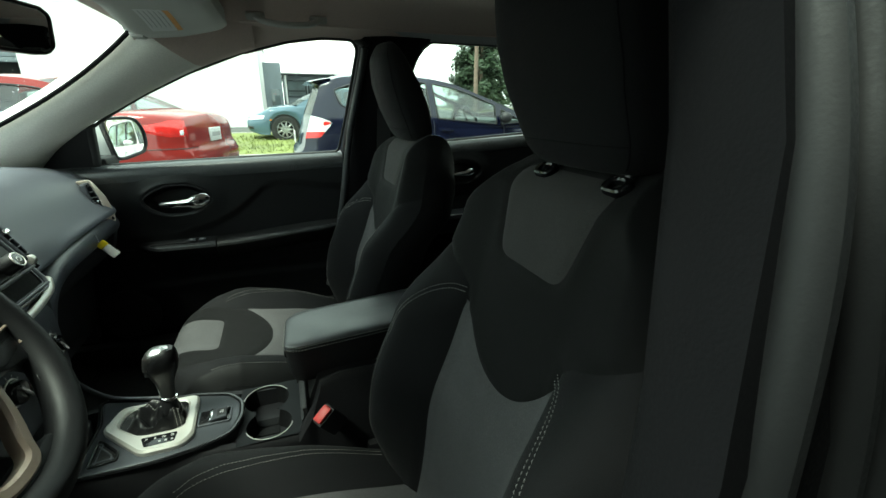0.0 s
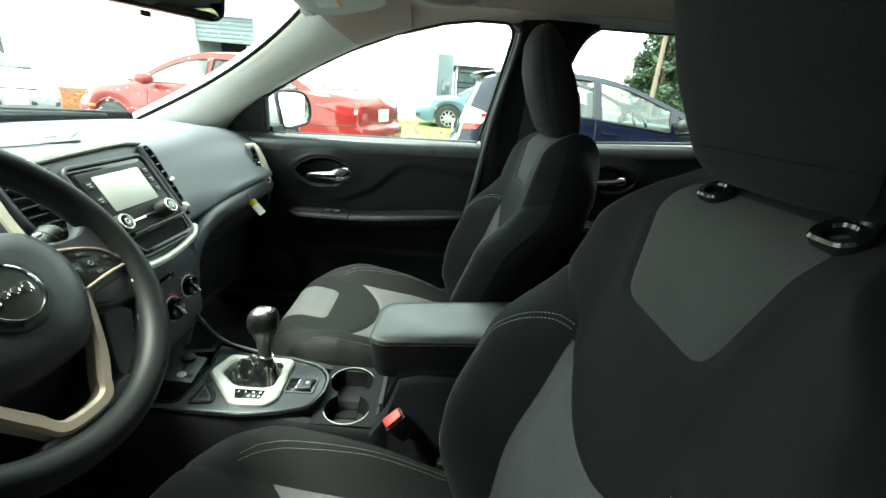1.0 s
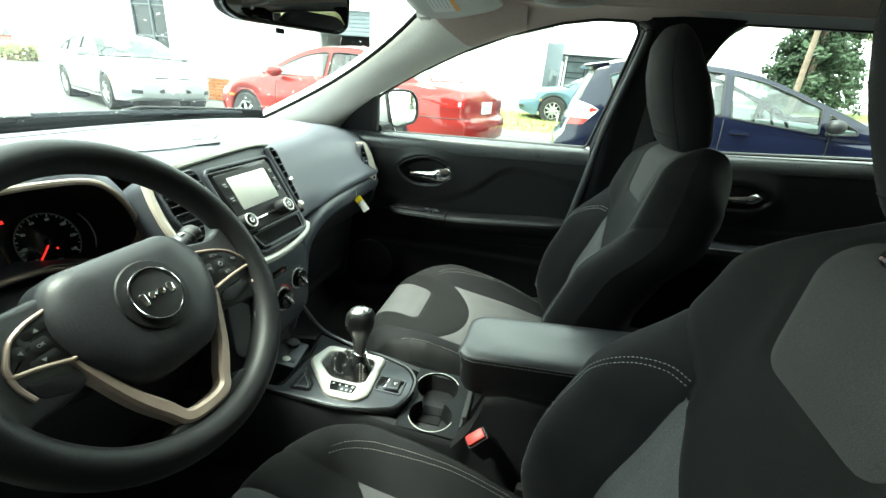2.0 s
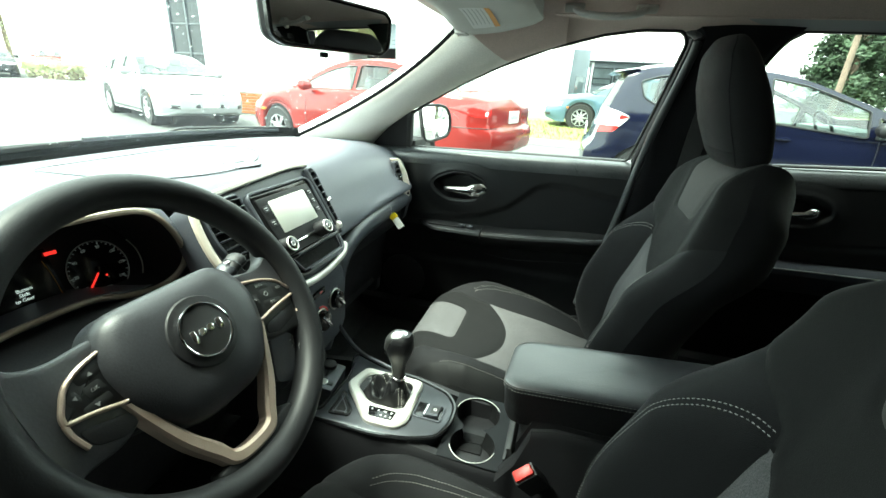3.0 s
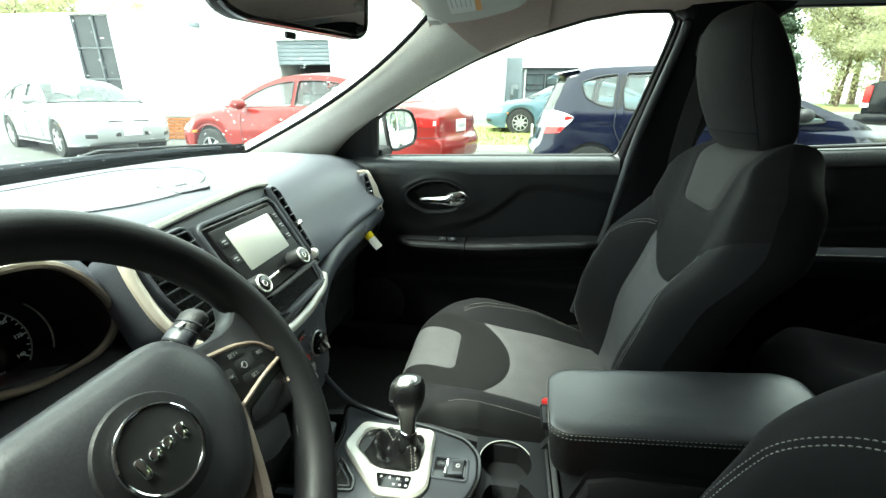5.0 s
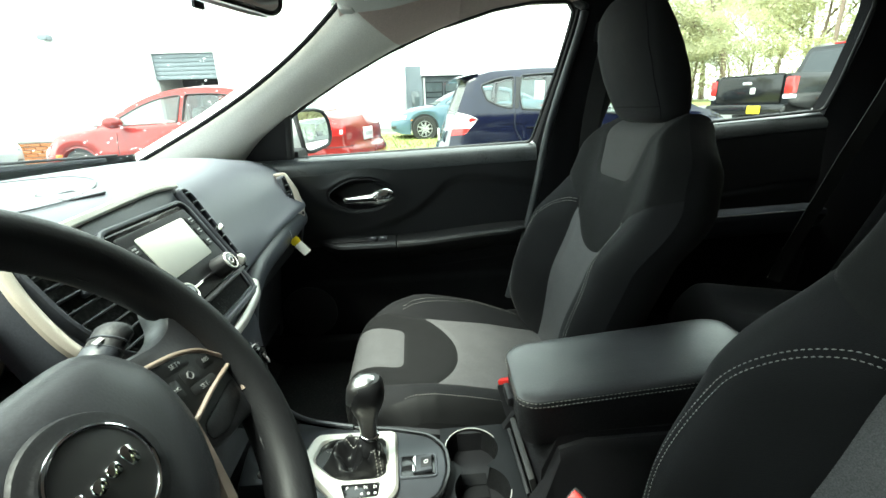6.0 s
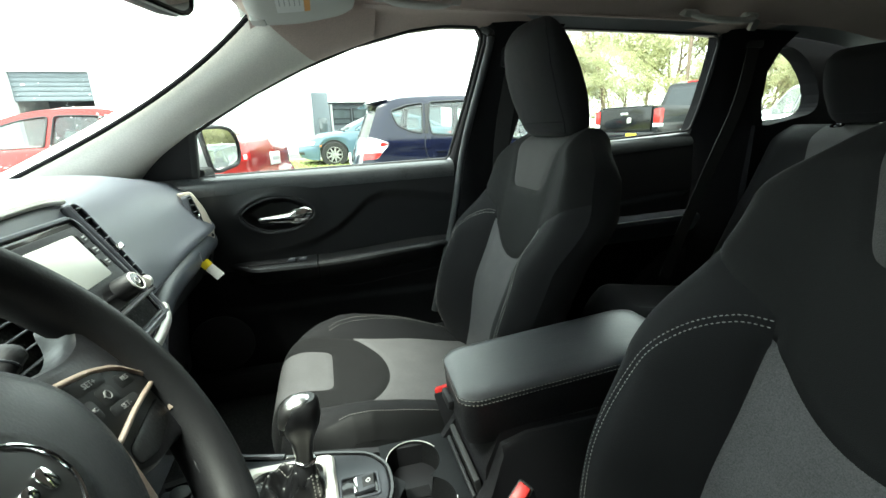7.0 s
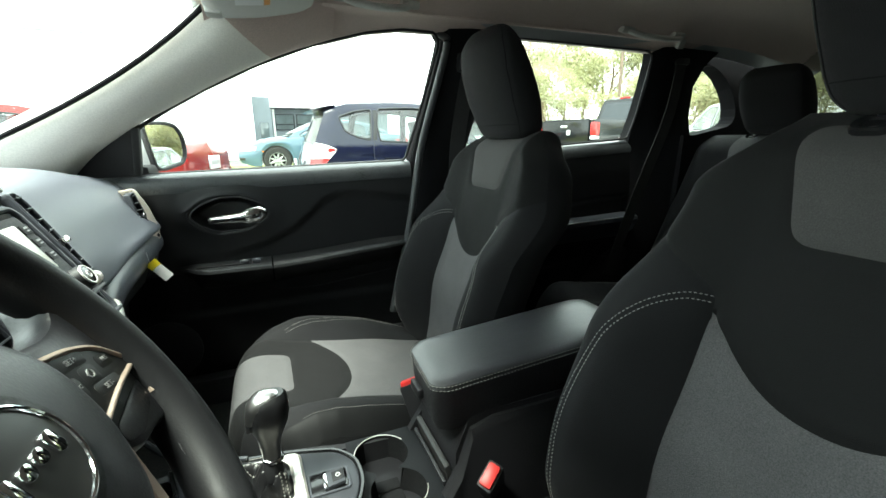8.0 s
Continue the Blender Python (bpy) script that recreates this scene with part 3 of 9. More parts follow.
for sy in (1, -1):
    tagged(part("c_pillar", cpillar(sy), MATTE), "black plastic rear pillar trim", "pillar", kind="structure")
    tagged(part("tail_trim", tailside(sy), MATTE, smooth=False), "dark cargo side trim round the quarter glass", "trim", kind="structure")
    q = part("window_5", bm_from([(x, 0.645 * sy, z) for x, z in QUARTER], [tuple(range(len(QUARTER)))]), GLASS, smooth=False)
    q.visible_shadow = False
    tagged(q, "small clear quarter window behind the rear door", "window", kind="structure")
tg = part("window_6", surface(lambda u, v: (2.10 - 0.22 * v, u * (0.62 - 0.10 * v), 1.08 + 0.36 * v), np.linspace(-1, 1, 9), np.linspace(0, 1, 5)), GLASS_T)
tg.visible_shadow = False
tagged(tg, "dark tinted tailgate window", "window", kind="structure")

# rubber seals round the open driver's door, on the outer edge of the centre pillar
for dx, r in ((0.0, 0.0115), (0.040, 0.010), (0.072, 0.012)):
    low = 0.05 * (dx > 0)
    path = smooth_path([(0.541 + dx, -0.600, 1.400), (0.508 + dx, -0.645, 1.325), (0.488 + dx, -0.685, 1.243), (0.472 + dx, -0.715, 1.150), (0.462 + dx + low * 0.6, -0.730, 1.010), (0.470 + dx + low, -0.730, 0.80), (0.47 + dx + low, -0.730, 0.46)], 40)
    tagged(part("door_seal", sweep(path, circle(r, 10, 1.3), up=(0, 1, 0)), WEATHER), "grey rubber weatherstrip along the open door frame", "door seal", kind="structure")
# rear seat belts on the rear pillars
for sy in (1, -1):
    b = thing("rear_seat_belt", "dark webbing belt running down the rear pillar", "seat belt", group="rear seat belts")
    strap = smooth_path([(1.37, 0.560 * sy, 1.375), (1.36, 0.575 * sy, 1.20), (1.30, 0.600 * sy, 0.98), (1.22, 0.61 * sy, 0.74), (1.17, 0.60 * sy, 0.62)], 18)
    part("webbing", sweep(strap, [(-0.024, -0.0012), (0.024, -0.0012), (0.024, 0.0012), (-0.024, 0.0012)], up=(0, 1, 0)), BELT, b)
    part("guide", box(0.07, 0.035, 0.045, 0.01, pose(1.372, 0.572 * sy, 1.385)), PLASTIC_D, b)

# ---- front seats ----
SEAT_Y = 0.385
PATCH = rounded([(-0.103, 1.125), (-0.072, 1.003), (0.072, 1.003), (0.103, 1.125)], 0.022)
BOLSTER = [(0.120, 0.50), (0.120, 0.60), (0.121, 0.70), (0.121, 0.80), (0.122, 0.87), (0.122, 0.91), (0.126, 0.932), (0.145, 0.948), (0.18, 0.965), (0.22, 0.99), (0.30, 1.05), (0.34, 0.50)]


def back_width(z):
    return 0.256 - 0.046 * smoothstep(0.90, 1.06, z) - 0.090 * smoothstep(1.05, 1.148, z) - 0.02 * smoothstep(0.66, 0.54, z)


def back_surface(s, z):
    """Face of the backrest at sideways place s and height z, seat in the middle."""
    a = np.abs(s)
    w = back_width(z)
    x = 0.520 + 0.26 * (z - 1.006)
    x = x + 0.010 * (1 - np.clip(a / 0.13, 0, 1) ** 2) * smoothstep(1.0, 0.8, z)
    wing = smoothstep(0.10, 0.20, a) * (0.020 + 0.062 * smoothstep(0.985, 0.86, z) * smoothstep(0.50, 0.66, z))
    x = x - wing
    x = x - 0.016 * np.exp(-((z - 0.74) / 0.09) ** 2)
    e = np.clip((a / w - 0.84) / 0.16, 0, 1)
    t = np.clip((z - 1.085) / 0.055, 0, 1)
    x = x + 0.055 * np.maximum(e ** 2.4, t ** 2.2)
    return x


def d_patch(s, z):
    return poly_dist(s, z, PATCH)


def d_bolster_r(s, z):
    return poly_dist(s, z, BOLSTER)


def d_bolster_l(s, z):
    return poly_dist(-s, z, BOLSTER)


def d_insert(s, z):
    a = np.minimum(np.abs(s), 0.16)
    return np.maximum((z - (0.832 + 0.075 * (a / 0.12) ** 2.2)) * 0.8, z - 0.93)


def normals_of(fn, pts):
    out = []
    for s, z in pts:
        h = 0.002
        p = np.array(fn(s, z))
        a = np.array(fn(s + h, z)) - p
        b = np.array(fn(s, z + h)) - p
        n = np.cross(a, b)
        n = n / (np.linalg.norm(n) + 1e-12)
        out.append(n)
    return out


def offset_line(pts, d):
    out = []
    for i, p in enumerate(pts):
        a, b = pts[max(0, i - 1)], pts[min(len(pts) - 1, i + 1)]
        t = Vector((b[0] - a[0], b[1] - a[1])).normalized()
        out.append((p[0] - t.y * d, p[1] + t.x * d))
    return out


def front_backrest(parent):
    us, vs = np.linspace(-1, 1, 91), np.linspace(0, 1, 101)

    def to_sz(u, v):
        z = 0.535 + 0.605 * v
        return u * back_width(z), z

    fns = [lambda u, v, f=f: f(*to_sz(u, v)) for f in (d_patch, d_bolster_l, d_bolster_r, d_insert)]
    P, panels = cut_panels(us, vs, fns)
    s, z = to_sz(P[:, 0], P[:, 1])
    groove = np.zeros(len(s))
    near_b = np.minimum(np.abs(d_bolster_l(s, z)), np.abs(d_bolster_r(s, z)))
    groove += 0.0050 * np.exp(-(near_b / 0.007) ** 2)
    groove += 0.0032 * np.exp(-(d_patch(s, z) / 0.006) ** 2)
    inside = np.minimum(d_bolster_l(s, z), d_bolster_r(s, z)) > 0.0
    groove += np.where(inside, 0.0035 * np.exp(-(d_insert(s, z) / 0.006) ** 2), 0)
    x = back_surface(s, z) + groove
    pos = np.stack([x, s, z], 1)
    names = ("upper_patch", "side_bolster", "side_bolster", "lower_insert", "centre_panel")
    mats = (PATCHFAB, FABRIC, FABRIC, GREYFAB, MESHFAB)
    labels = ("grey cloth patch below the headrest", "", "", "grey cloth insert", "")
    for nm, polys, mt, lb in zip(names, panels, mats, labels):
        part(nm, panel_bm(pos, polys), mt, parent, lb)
    # rear shell, joined to the face's rim
    rim = [(u, 0.0) for u in np.linspace(-1, 1, 31)] + [(1.0, v) for v in np.linspace(0, 1, 41)[1:]] + [(u, 1.0) for u in np.linspace(1, -1, 31)[1:]] + [(-1.0, v) for v in np.linspace(1, 0, 41)[1:-1]]
    r0 = []
    for u, v in rim:
        ss, zz = to_sz(u, v)
        r0.append(Vector((float(back_surface(np.array(ss), np.array(zz))), float(ss), float(zz))))
    deep = 0.152

    def ring(k):
        """Ring of the padded rear, drawn in by k as it goes back."""
        out = []
        dx = deep * (1 - k ** 2.6) ** (1 / 2.6)
        for p in r0:
            zn = 0.82 + (p.z - 0.82) * (1 - (1 - k) * 0.94)
            plane = 0.500 + 0.26 * (zn - 1.006)
            thin = 1 - 0.22 * float(smoothstep(0.98, 1.14, zn))
            out.append(Vector((p.x * k + plane * (1 - k) + dx * thin, p.y * k * (1 + 0.05 * (1 - k)), zn)))
        return out
    rings = [r0] + [ring(k) for k in (0.998, 0.99, 0.975, 0.95, 0.915, 0.87, 0.80, 0.68, 0.5, 0.25, 0.02)]
    part("back_shell", loft(rings, caps=False), FABRIC, parent)
    # double thread rows over the crest of each bolster
    rows = []
    base = smooth_path([(0.124, 0.926, 0), (0.150, 0.925, 0), (0.178, 0.908, 0), (0.200, 0.872, 0), (0.214, 0.815, 0), (0.219, 0.75, 0), (0.217, 0.68, 0), (0.208, 0.58, 0)], 70)
    for sg in (1, -1):
        for d in (-0.0036, 0.0036):
            line = offset_line([(p.x, p.y) for p in base], d)
            pts3 = [(float(back_surface(np.array(a * sg), np.array(b))) - 0.0006, a * sg, b) for a, b in line]
            nn = normals_of(lambda a, b: (float(back_surface(np.array(a), np.array(b))), a, b), [(a * sg, b) for a, b in line])
            nn = [(-abs(n[0]), n[1] * (1 if n[0] < 0 else -1), n[2] * (1 if n[0] < 0 else -1)) for n in nn]
            rows.append(stitches(pts3, nn))
    st = part("stitching", join(*rows), THREAD, parent, "pale double thread rows", smooth=False)
    st["kind"] = "stuff"


# cushion: run p from the rear forwards over the nose; sideways s
NOSE = smooth_path([(0.44, 0, 0.535), (0.36, 0, 0.549), (0.25, 0, 0.574), (0.12, 0, 0.593), (0.02, 0, 0.611), (-0.045, 0, 0.620), (-0.088, 0, 0.602), (-0.108, 0, 0.552), (-0.110, 0, 0.51), (-0.098, 0, 0.45), (-0.080, 0, 0.41)], 90)
_cum = [0.0]
for _a, _b in zip(NOSE, NOSE[1:]):
    _cum.append(_cum[-1] + (_b - _a).length)
NOSE_S = np.array(_cum)
NOSE_X = np.array([p.x for p in NOSE])
NOSE_Z = np.array([p.z for p in NOSE])


def p_of_x(x):
    """Arc place of a point on the cushion's top."""
    k = int(np.argmin(np.abs(NOSE_X[:60] - x)))
    return NOSE_S[k]


P_W, P_A, P_B = p_of_x(0.155), p_of_x(0.03), p_of_x(-0.12) + 0.06


def cush_surface(s, p):
    a = np.abs(s)
    x = np.interp(p, NOSE_S, NOSE_X)
    z = np.interp(p, NOSE_S, NOSE_Z)
    front = smoothstep(P_A + 0.05, P_A + 0.19, p)
    rise = np.interp(x, [-0.09, -0.03, 0.03, 0.09, 0.15, 0.22, 0.30, 0.38], [0.0, 0.012, 0.035, 0.046, 0.045, 0.038, 0.024, 0.010])
    z = z + rise * smoothstep(0.140, 0.205, a) * (1 - 0.85 * front) - 0.006 * (1 - np.clip(a / 0.14, 0, 1) ** 2) * (1 - front)
    x = x + 0.088 * np.clip((a - 0.075) / 0.175, 0, 1) ** 2.2 * smoothstep(P_A - 0.10, P_A + 0.14, p)
    e = np.clip((a - 0.205) / 0.052, 0, 1)
    z = z - 0.045 * e ** 2.5
    y = s * 1.04 - 0.010
    return x, y, z


CPATCH = rounded([(-0.082, P_A), (0.082, P_A), (0.094, P_B), (-0.094, P_B)], 0.022)


SEAM = 0.034        # side seam below the cushion edge


def front_cushion(parent):
    us, vs = np.linspace(-0.257, 0.257, 81), np.linspace(0, NOSE_S[-1], 101)
    centre = [(-0.150, -0.1), (-0.150, P_W - 0.02), (-0.152, P_A), (-0.165, P_A + 0.12), (-0.17, 2.0), (0.17, 2.0), (0.165, P_A + 0.12), (0.152, P_A), (0.150, P_W - 0.02), (0.150, -0.1)]
    f_patch = lambda s, p: poly_dist(s, p, CPATCH)
    f_out = lambda s, p: -poly_dist(s, p, centre)
    f_ins = lambda s, p: (p - (P_W + 0.055 * (np.abs(s) / 0.13) ** 2.2)) * 0.8
    P, panels = cut_panels(us, vs, [f_patch, lambda s, p: 0.228 - np.abs(s), f_out, f_ins])
    edge = panels.pop(1)
    s, p = P[:, 0], P[:, 1]
    x, y, z = cush_surface(s, p)
    g = 0.0045 * np.exp(-(f_out(s, p) / 0.006) ** 2) + 0.003 * np.exp(-(f_patch(s, p) / 0.005) ** 2)
    g += np.where(f_out(s, p) > 0, 0.003 * np.exp(-(f_ins(s, p) / 0.006) ** 2), 0)
    fr = smoothstep(P_A + 0.10, P_A + 0.18, p)
    pos = np.stack([x + g * fr, y, z - g * (1 - fr)], 1)
    left = [q for q in panels[1] if P[q[0], 0] < 0]
    right = [q for q in panels[1] if P[q[0], 0] >= 0]
    panels = [panels[0], left, right, panels[2], panels[3]]
    for nm, polys, mt, lb in zip(("front_patch", "cushion_bolster", "cushion_bolster", "rear_insert", "cushion_centre"), panels, (GREYFAB, FABRIC, FABRIC, GREYFAB, MESHFAB), ("grey cloth patch on the cushion nose", "", "", "grey cloth insert", "")):
        part(nm, panel_bm(pos, polys), mt, parent, lb)
    for sg in (1, -1):
        part("cushion_edge", panel_bm(pos, [q for q in edge if P[q[0], 0] * sg > 0]), SIDECLOTH, parent)
    # side walls and underside
    rings = []
    for k in range(0, 90, 3):
        pp = NOSE_S[k]
        a = cush_surface(np.array(0.257), np.array(pp))
        zl = min(0.43, float(a[2]) - 0.01)
        q = [(0.257, float(a[2])), (0.264, float(a[2]) - 0.020), (0.258, float(a[2]) - SEAM), (0.263, float(a[2]) - SEAM - 0.016), (0.258, (float(a[2]) + zl) / 2 - 0.01), (0.245, zl)]
        rings.append([(float(a[0]), b * 1.04 - 0.010, c) for b, c in q + [(-b, c) for b, c in q[::-1]]])
    part("cushion_side", loft(rings, closed=False), SIDECLOTH, parent)
    rows = []
    base = smooth_path([(0.172, P_A + 0.015, 0), (0.186, P_A - 0.03, 0), (0.198, P_W, 0), (0.207, p_of_x(0.25), 0), (0.211, p_of_x(0.36), 0)], 60)
    edge_row = [(-0.226, p) for p in np.linspace(p_of_x(0.34), P_A + 0.03, 50)]
    for line in [offset_line([(q.x, q.y) for q in base], d) for d in (-0.0045, 0.0045)] + [edge_row]:
        pts3 = []
        for a, b in line:
            q = cush_surface(np.array(a), np.array(b))
            pts3.append((float(q[0]), float(q[1]), float(q[2]) + 0.0006))
        rows.append(stitches(pts3, [(0, 0, 1)] * len(pts3), width=0.0006))
    st = part("stitching", join(*rows), THREAD, parent, "pale thread rows", smooth=False)
    st["kind"] = "stuff"


def headrest(parent, z0, z1, w_mid, dx):
    """Padded head restraint on two chromed posts, thick at its foot and thin at its top."""
    rings = []
    n = 30
    for i in range(n + 1):
        t = 0.5 - 0.5 * math.cos(math.pi * i / n)
        z = z0 + (z1 - z0) * t
        edge = min(t, 1 - t)
        end = math.sqrt(max(0.0, 1 - (1 - min(1, edge / (0.16 if t > 0.5 else 0.10))) ** 2))
        k_w, k_d = (0.62, 0.40) if t > 0.5 else (0.80, 0.66)
        w = w_mid * float(np.interp(t, [0, 0.15, 0.45, 0.75, 1.0], [0.82, 0.92, 1.0, 0.98, 0.86])) * (k_w + (1 - k_w) * end)
        xf = float(np.interp(t, [0, 0.12, 0.35, 0.6, 0.85, 1.0], [0.562, 0.548, 0.522, 0.504, 0.500, 0.510]))
        xb = float(np.interp(t, [0, 0.12, 0.35, 0.6, 0.85, 1.0], [0.632, 0.634, 0.622, 0.596, 0.560, 0.535]))
        c, d = (xf + xb) / 2 + dx, (xb - xf) * (k_d + (1 - k_d) * end)
        ring = []
        for k in range(40):
            a = 2 * math.pi * k / 40
            ca, sa = math.cos(a), math.sin(a)
            px = math.copysign(abs(ca) ** 0.62, ca) * d / 2
            py = math.copysign(abs(sa) ** 0.50, sa) * w / 2
            px -= 0.010 * (1 - (2 * py / w) ** 2) * (px < 0)
            ring.append((c + px, py, z))
        rings.append(ring)
    part("cushion", loft(rings), FABRIC, parent)
    for k in (14, 26):
        part("piping", tube([r[k] for r in rings[3:-2]], 0.0011, 6), MATTE, parent)
    part("piping", tube([rings[7][k] for k in range(14, 27)], 0.0009, 6), MATTE, parent)
    for sg in (1, -1):
        # chrome posts get a dark metal colour, standing for their dim reflection
        part("post", cyl(0.0055, 0.10, 14, m=pose(dx + 0.588, 0.068 * sg, z0 + 0.005, 0, 10, 0)), GUNMETAL, parent, "chrome post, coloured dark for its dim reflection")
        part("post_collar", frame_plate(rrect(0.026, 0.038, 0.012), rrect(0.014, 0.018, 0.007), -0.012, 0.004, 0.002, pose(dx + 0.571, 0.068 * sg, z0 - 0.009, 0, -32, 0)), GLOSSBLACK, parent, "gloss black post collar")


def front_seat(label, at):
    s = thing("front_seat", label, "car seat", group="front seats", at=at)
    front_backrest(s)
    front_cushion(s)
    headrest(s, 1.123, 1.366, 0.245, 0.0)
    part("hinge_cover", box(0.16, 0.02, 0.10, 0.008, pose(0.42, 0.262, 0.50)), PLASTIC_D, s)
    part("hinge_cover", box(0.16, 0.02, 0.10, 0.008, pose(0.42, -0.262, 0.50)), PLASTIC_D, s)
    part("seat_base", box(0.46, 0.44, 0.05, 0.01, pose(0.15, 0, 0.405)), PLASTIC_D, s)
    return s


passenger_seat = front_seat("black cloth front seat with grey inserts beside the passenger door", pose(0, SEAT_Y, 0))
driver_seat = copy_thing(passenger_seat, pose(0.0, -SEAT_Y, 0.010))
for child in driver_seat.children:
    if child.name.split(".")[0] in ("cushion", "piping", "post", "post_collar"):
        child.location.y = -0.015 if child.name.split(".")[0] in ("cushion", "piping") else -0.022
        child.location.z = 0.012 if child.name.split(".")[0] in ("cushion", "piping") else 0.010
tagged(driver_seat, "black cloth front seat with grey inserts behind the steering wheel", "car seat")


# ---- rear bench ----
def rear_bench():
    b = thing("rear_bench", "black cloth rear bench seat with grey patches", "car seat")
    def cush(u, v):
        y = 0.62 * u
        x = 0.86 + 0.46 * v
        z = 0.640 - 0.07 * v + 0.02 * math.cos(4 * math.pi * u) - 0.05 * max(0, (abs(u) - 0.9) / 0.1) ** 2 - 0.085 * max(0, (0.16 - v) / 0.16) ** 2.2
        return (x, y, z)
    part("cushion", surface(cush, np.linspace(-1, 1, 61), np.linspace(0, 1, 31), (0, 0, -0.16)), FABRIC, b)
    def back(u, v):
        y = 0.62 * u
        z = 0.56 + 0.57 * v
        x = 1.30 + 0.24 * v - 0.02 * math.cos(4 * math.pi * u) * (1 - v) + 0.06 * max(0, (abs(u) - 0.86) / 0.14) ** 2 + 0.07 * max(0, (v - 0.9) / 0.1) ** 2
        return (x, y, z)
    part("backrest", surface(back, np.linspace(-1, 1, 61), np.linspace(0, 1, 41), (0.12, 0, -0.01)), FABRIC, b)
    for cy in (0.36, -0.36):
        def pt(u, v, cy=cy):
            y = cy + u * 0.10 * (0.75 + 0.25 * v)
            z = 1.015 + 0.11 * v
            q = back(y / 0.62, (z - 0.56) / 0.57)
            return (q[0] - 0.003, y, z)
        part("upper_patch", surface(pt, np.linspace(-1, 1, 13), np.linspace(0, 1, 11), (0.004, 0, 0)), GREYFAB, b, "grey cloth patch below the headrest")
    return b


rear_bench()
for cy in (0.36, -0.36):
    h = thing("rear_headrest", "black cloth headrest on the rear bench", "headrest", group="rear headrests", at=pose(0, cy, 0))
    headrest(h, 1.132, 1.340, 0.215, 1.02)

# ---- passenger side doors ----
SWOOSH = [(-0.45, 0.845), (-0.33, 0.815), (-0.22, 0.812), (-0.10, 0.822), (0.0, 0.846), (0.075, 0.878), (0.120, 0.914), (0.165, 0.955), (0.21, 0.970), (0.28, 0.969), (0.38, 0.952), (0.46, 0.946)]


def bowl_dist(x, z, cx, cz, hw, hh):
    pts = [(-hw, 0.002), (-hw * 0.78, -hh * 0.55), (-hw * 0.35, -hh), (hw * 0.45, -hh * 0.9), (hw, -hh * 0.1), (hw * 0.82, hh * 0.55), (hw * 0.3, hh), (-hw * 0.25, hh), (-hw * 0.75, hh * 0.55)]
    return poly_dist(x, z, rounded([(cx + a, cz + b) for a, b in pts], 0.02))


def door_face(x, z, x_bowl, z_bowl, swoosh, belt, hw=0.095, hh=0.044):
    """How far out the inner skin of a door lies."""
    y = 0.698 + 0.0 * x
    y = y + 0.045 * np.clip((z - belt + 0.058) / 0.058, 0, 1.3) ** 3.4
    y = y + 0.014 * smoothstep(0.74, 0.60, z)
    line = np.interp(x, [p[0] for p in swoosh], [p[1] for p in swoosh])
    y = y + 0.014 * smoothstep(0.010, -0.020, z - line) * (0.35 + 0.65 * smoothstep(-0.12, 0.05, x))
    d = bowl_dist(x, z, x_bowl, z_bowl, hw, hh)
    y = y + 0.036 * smoothstep(0.004, -0.016, d)
    y = y - 0.003 * np.exp(-((d - 0.010) / 0.007) ** 2) - 0.005 * smoothstep(0.06, 0.01, d) * smoothstep(-0.005, 0.01, d)
    pk = smoothstep(0.665, 0.64, z) * smoothstep(0.45, 0.50, z)
    y = y - 0.012 * pk
    return y


def door_panel(parent, x0, x1, z0, belt, x_bowl, z_bowl, swoosh, hw=0.095, hh=0.044, sy=1):
    xs, ts = np.linspace(x0, x1, 150), np.linspace(0, 1, 130)
    X, Tt = np.meshgrid(xs, ts, indexing="ij")
    B = np.array([belt(x) for x in xs])[:, None]
    Z = z0 + (B + 0.004 - z0) * Tt
    Y = door_face(X, Z, x_bowl, z_bowl, swoosh, B, hw, hh)
    n = len(ts)
    vs = [(a, b * sy, c) for a, b, c in zip(X.ravel(), Y.ravel(), Z.ravel())]
    fs = [(i * n + j, (i + 1) * n + j, (i + 1) * n + j + 1, i * n + j + 1) for i in range(len(xs) - 1) for j in range(n - 1)]
    pad = []
    for x in np.linspace(x0, x1, 30):
        zb = belt(x)
        pad.append([(x, py * sy, zb + pz) for py, pz in ((0.712, -0.060), (0.6975, -0.048), (0.6965, -0.034), (0.7000, -0.020), (0.7075, -0.009), (0.7180, -0.003), (0.7300, 0.0), (0.7440, 0.0015), (0.7440, -0.030))])
    # sill pad, its painted highlight setting it off from the door skin
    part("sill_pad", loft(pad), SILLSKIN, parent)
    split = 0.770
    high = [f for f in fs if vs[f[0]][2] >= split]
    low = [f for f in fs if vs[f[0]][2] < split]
    # below the split the colour itself carries the shade under the armrest
    part("lower_panel", panel_bm(vs, low), SHADETRIM, parent, "hard matte black lower trim, darkened for shade")
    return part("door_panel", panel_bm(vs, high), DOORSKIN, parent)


def lever(parent, x_l, x_r, y, z):
    """Chrome release lever with its pivot block."""
    rings = []
    for t, hh, yy in ((0, 0.007, 0.004), (0.06, 0.010, -0.004), (0.4, 0.012, -0.012), (0.58, 0.014, -0.014), (0.68, 0.022, -0.010), (0.86, 0.024, -0.004), (1.0, 0.017, 0.008)):
        x = x_l + (x_r - x_l) * t
        zc = z + 0.010 * t
        rings.append([(x, y + yy + a * 0.8, zc + b) for a, b in circle(hh, 10)])
    part("lever", loft(rings), CHROME, parent, "chromed release lever")
    part("pivot", cyl(0.012, 0.030, 16, bevel=0.003, m=pose(x_r - 0.016, y + 0.012, z + 0.009, 90, 0, 0)), CHROME, parent)


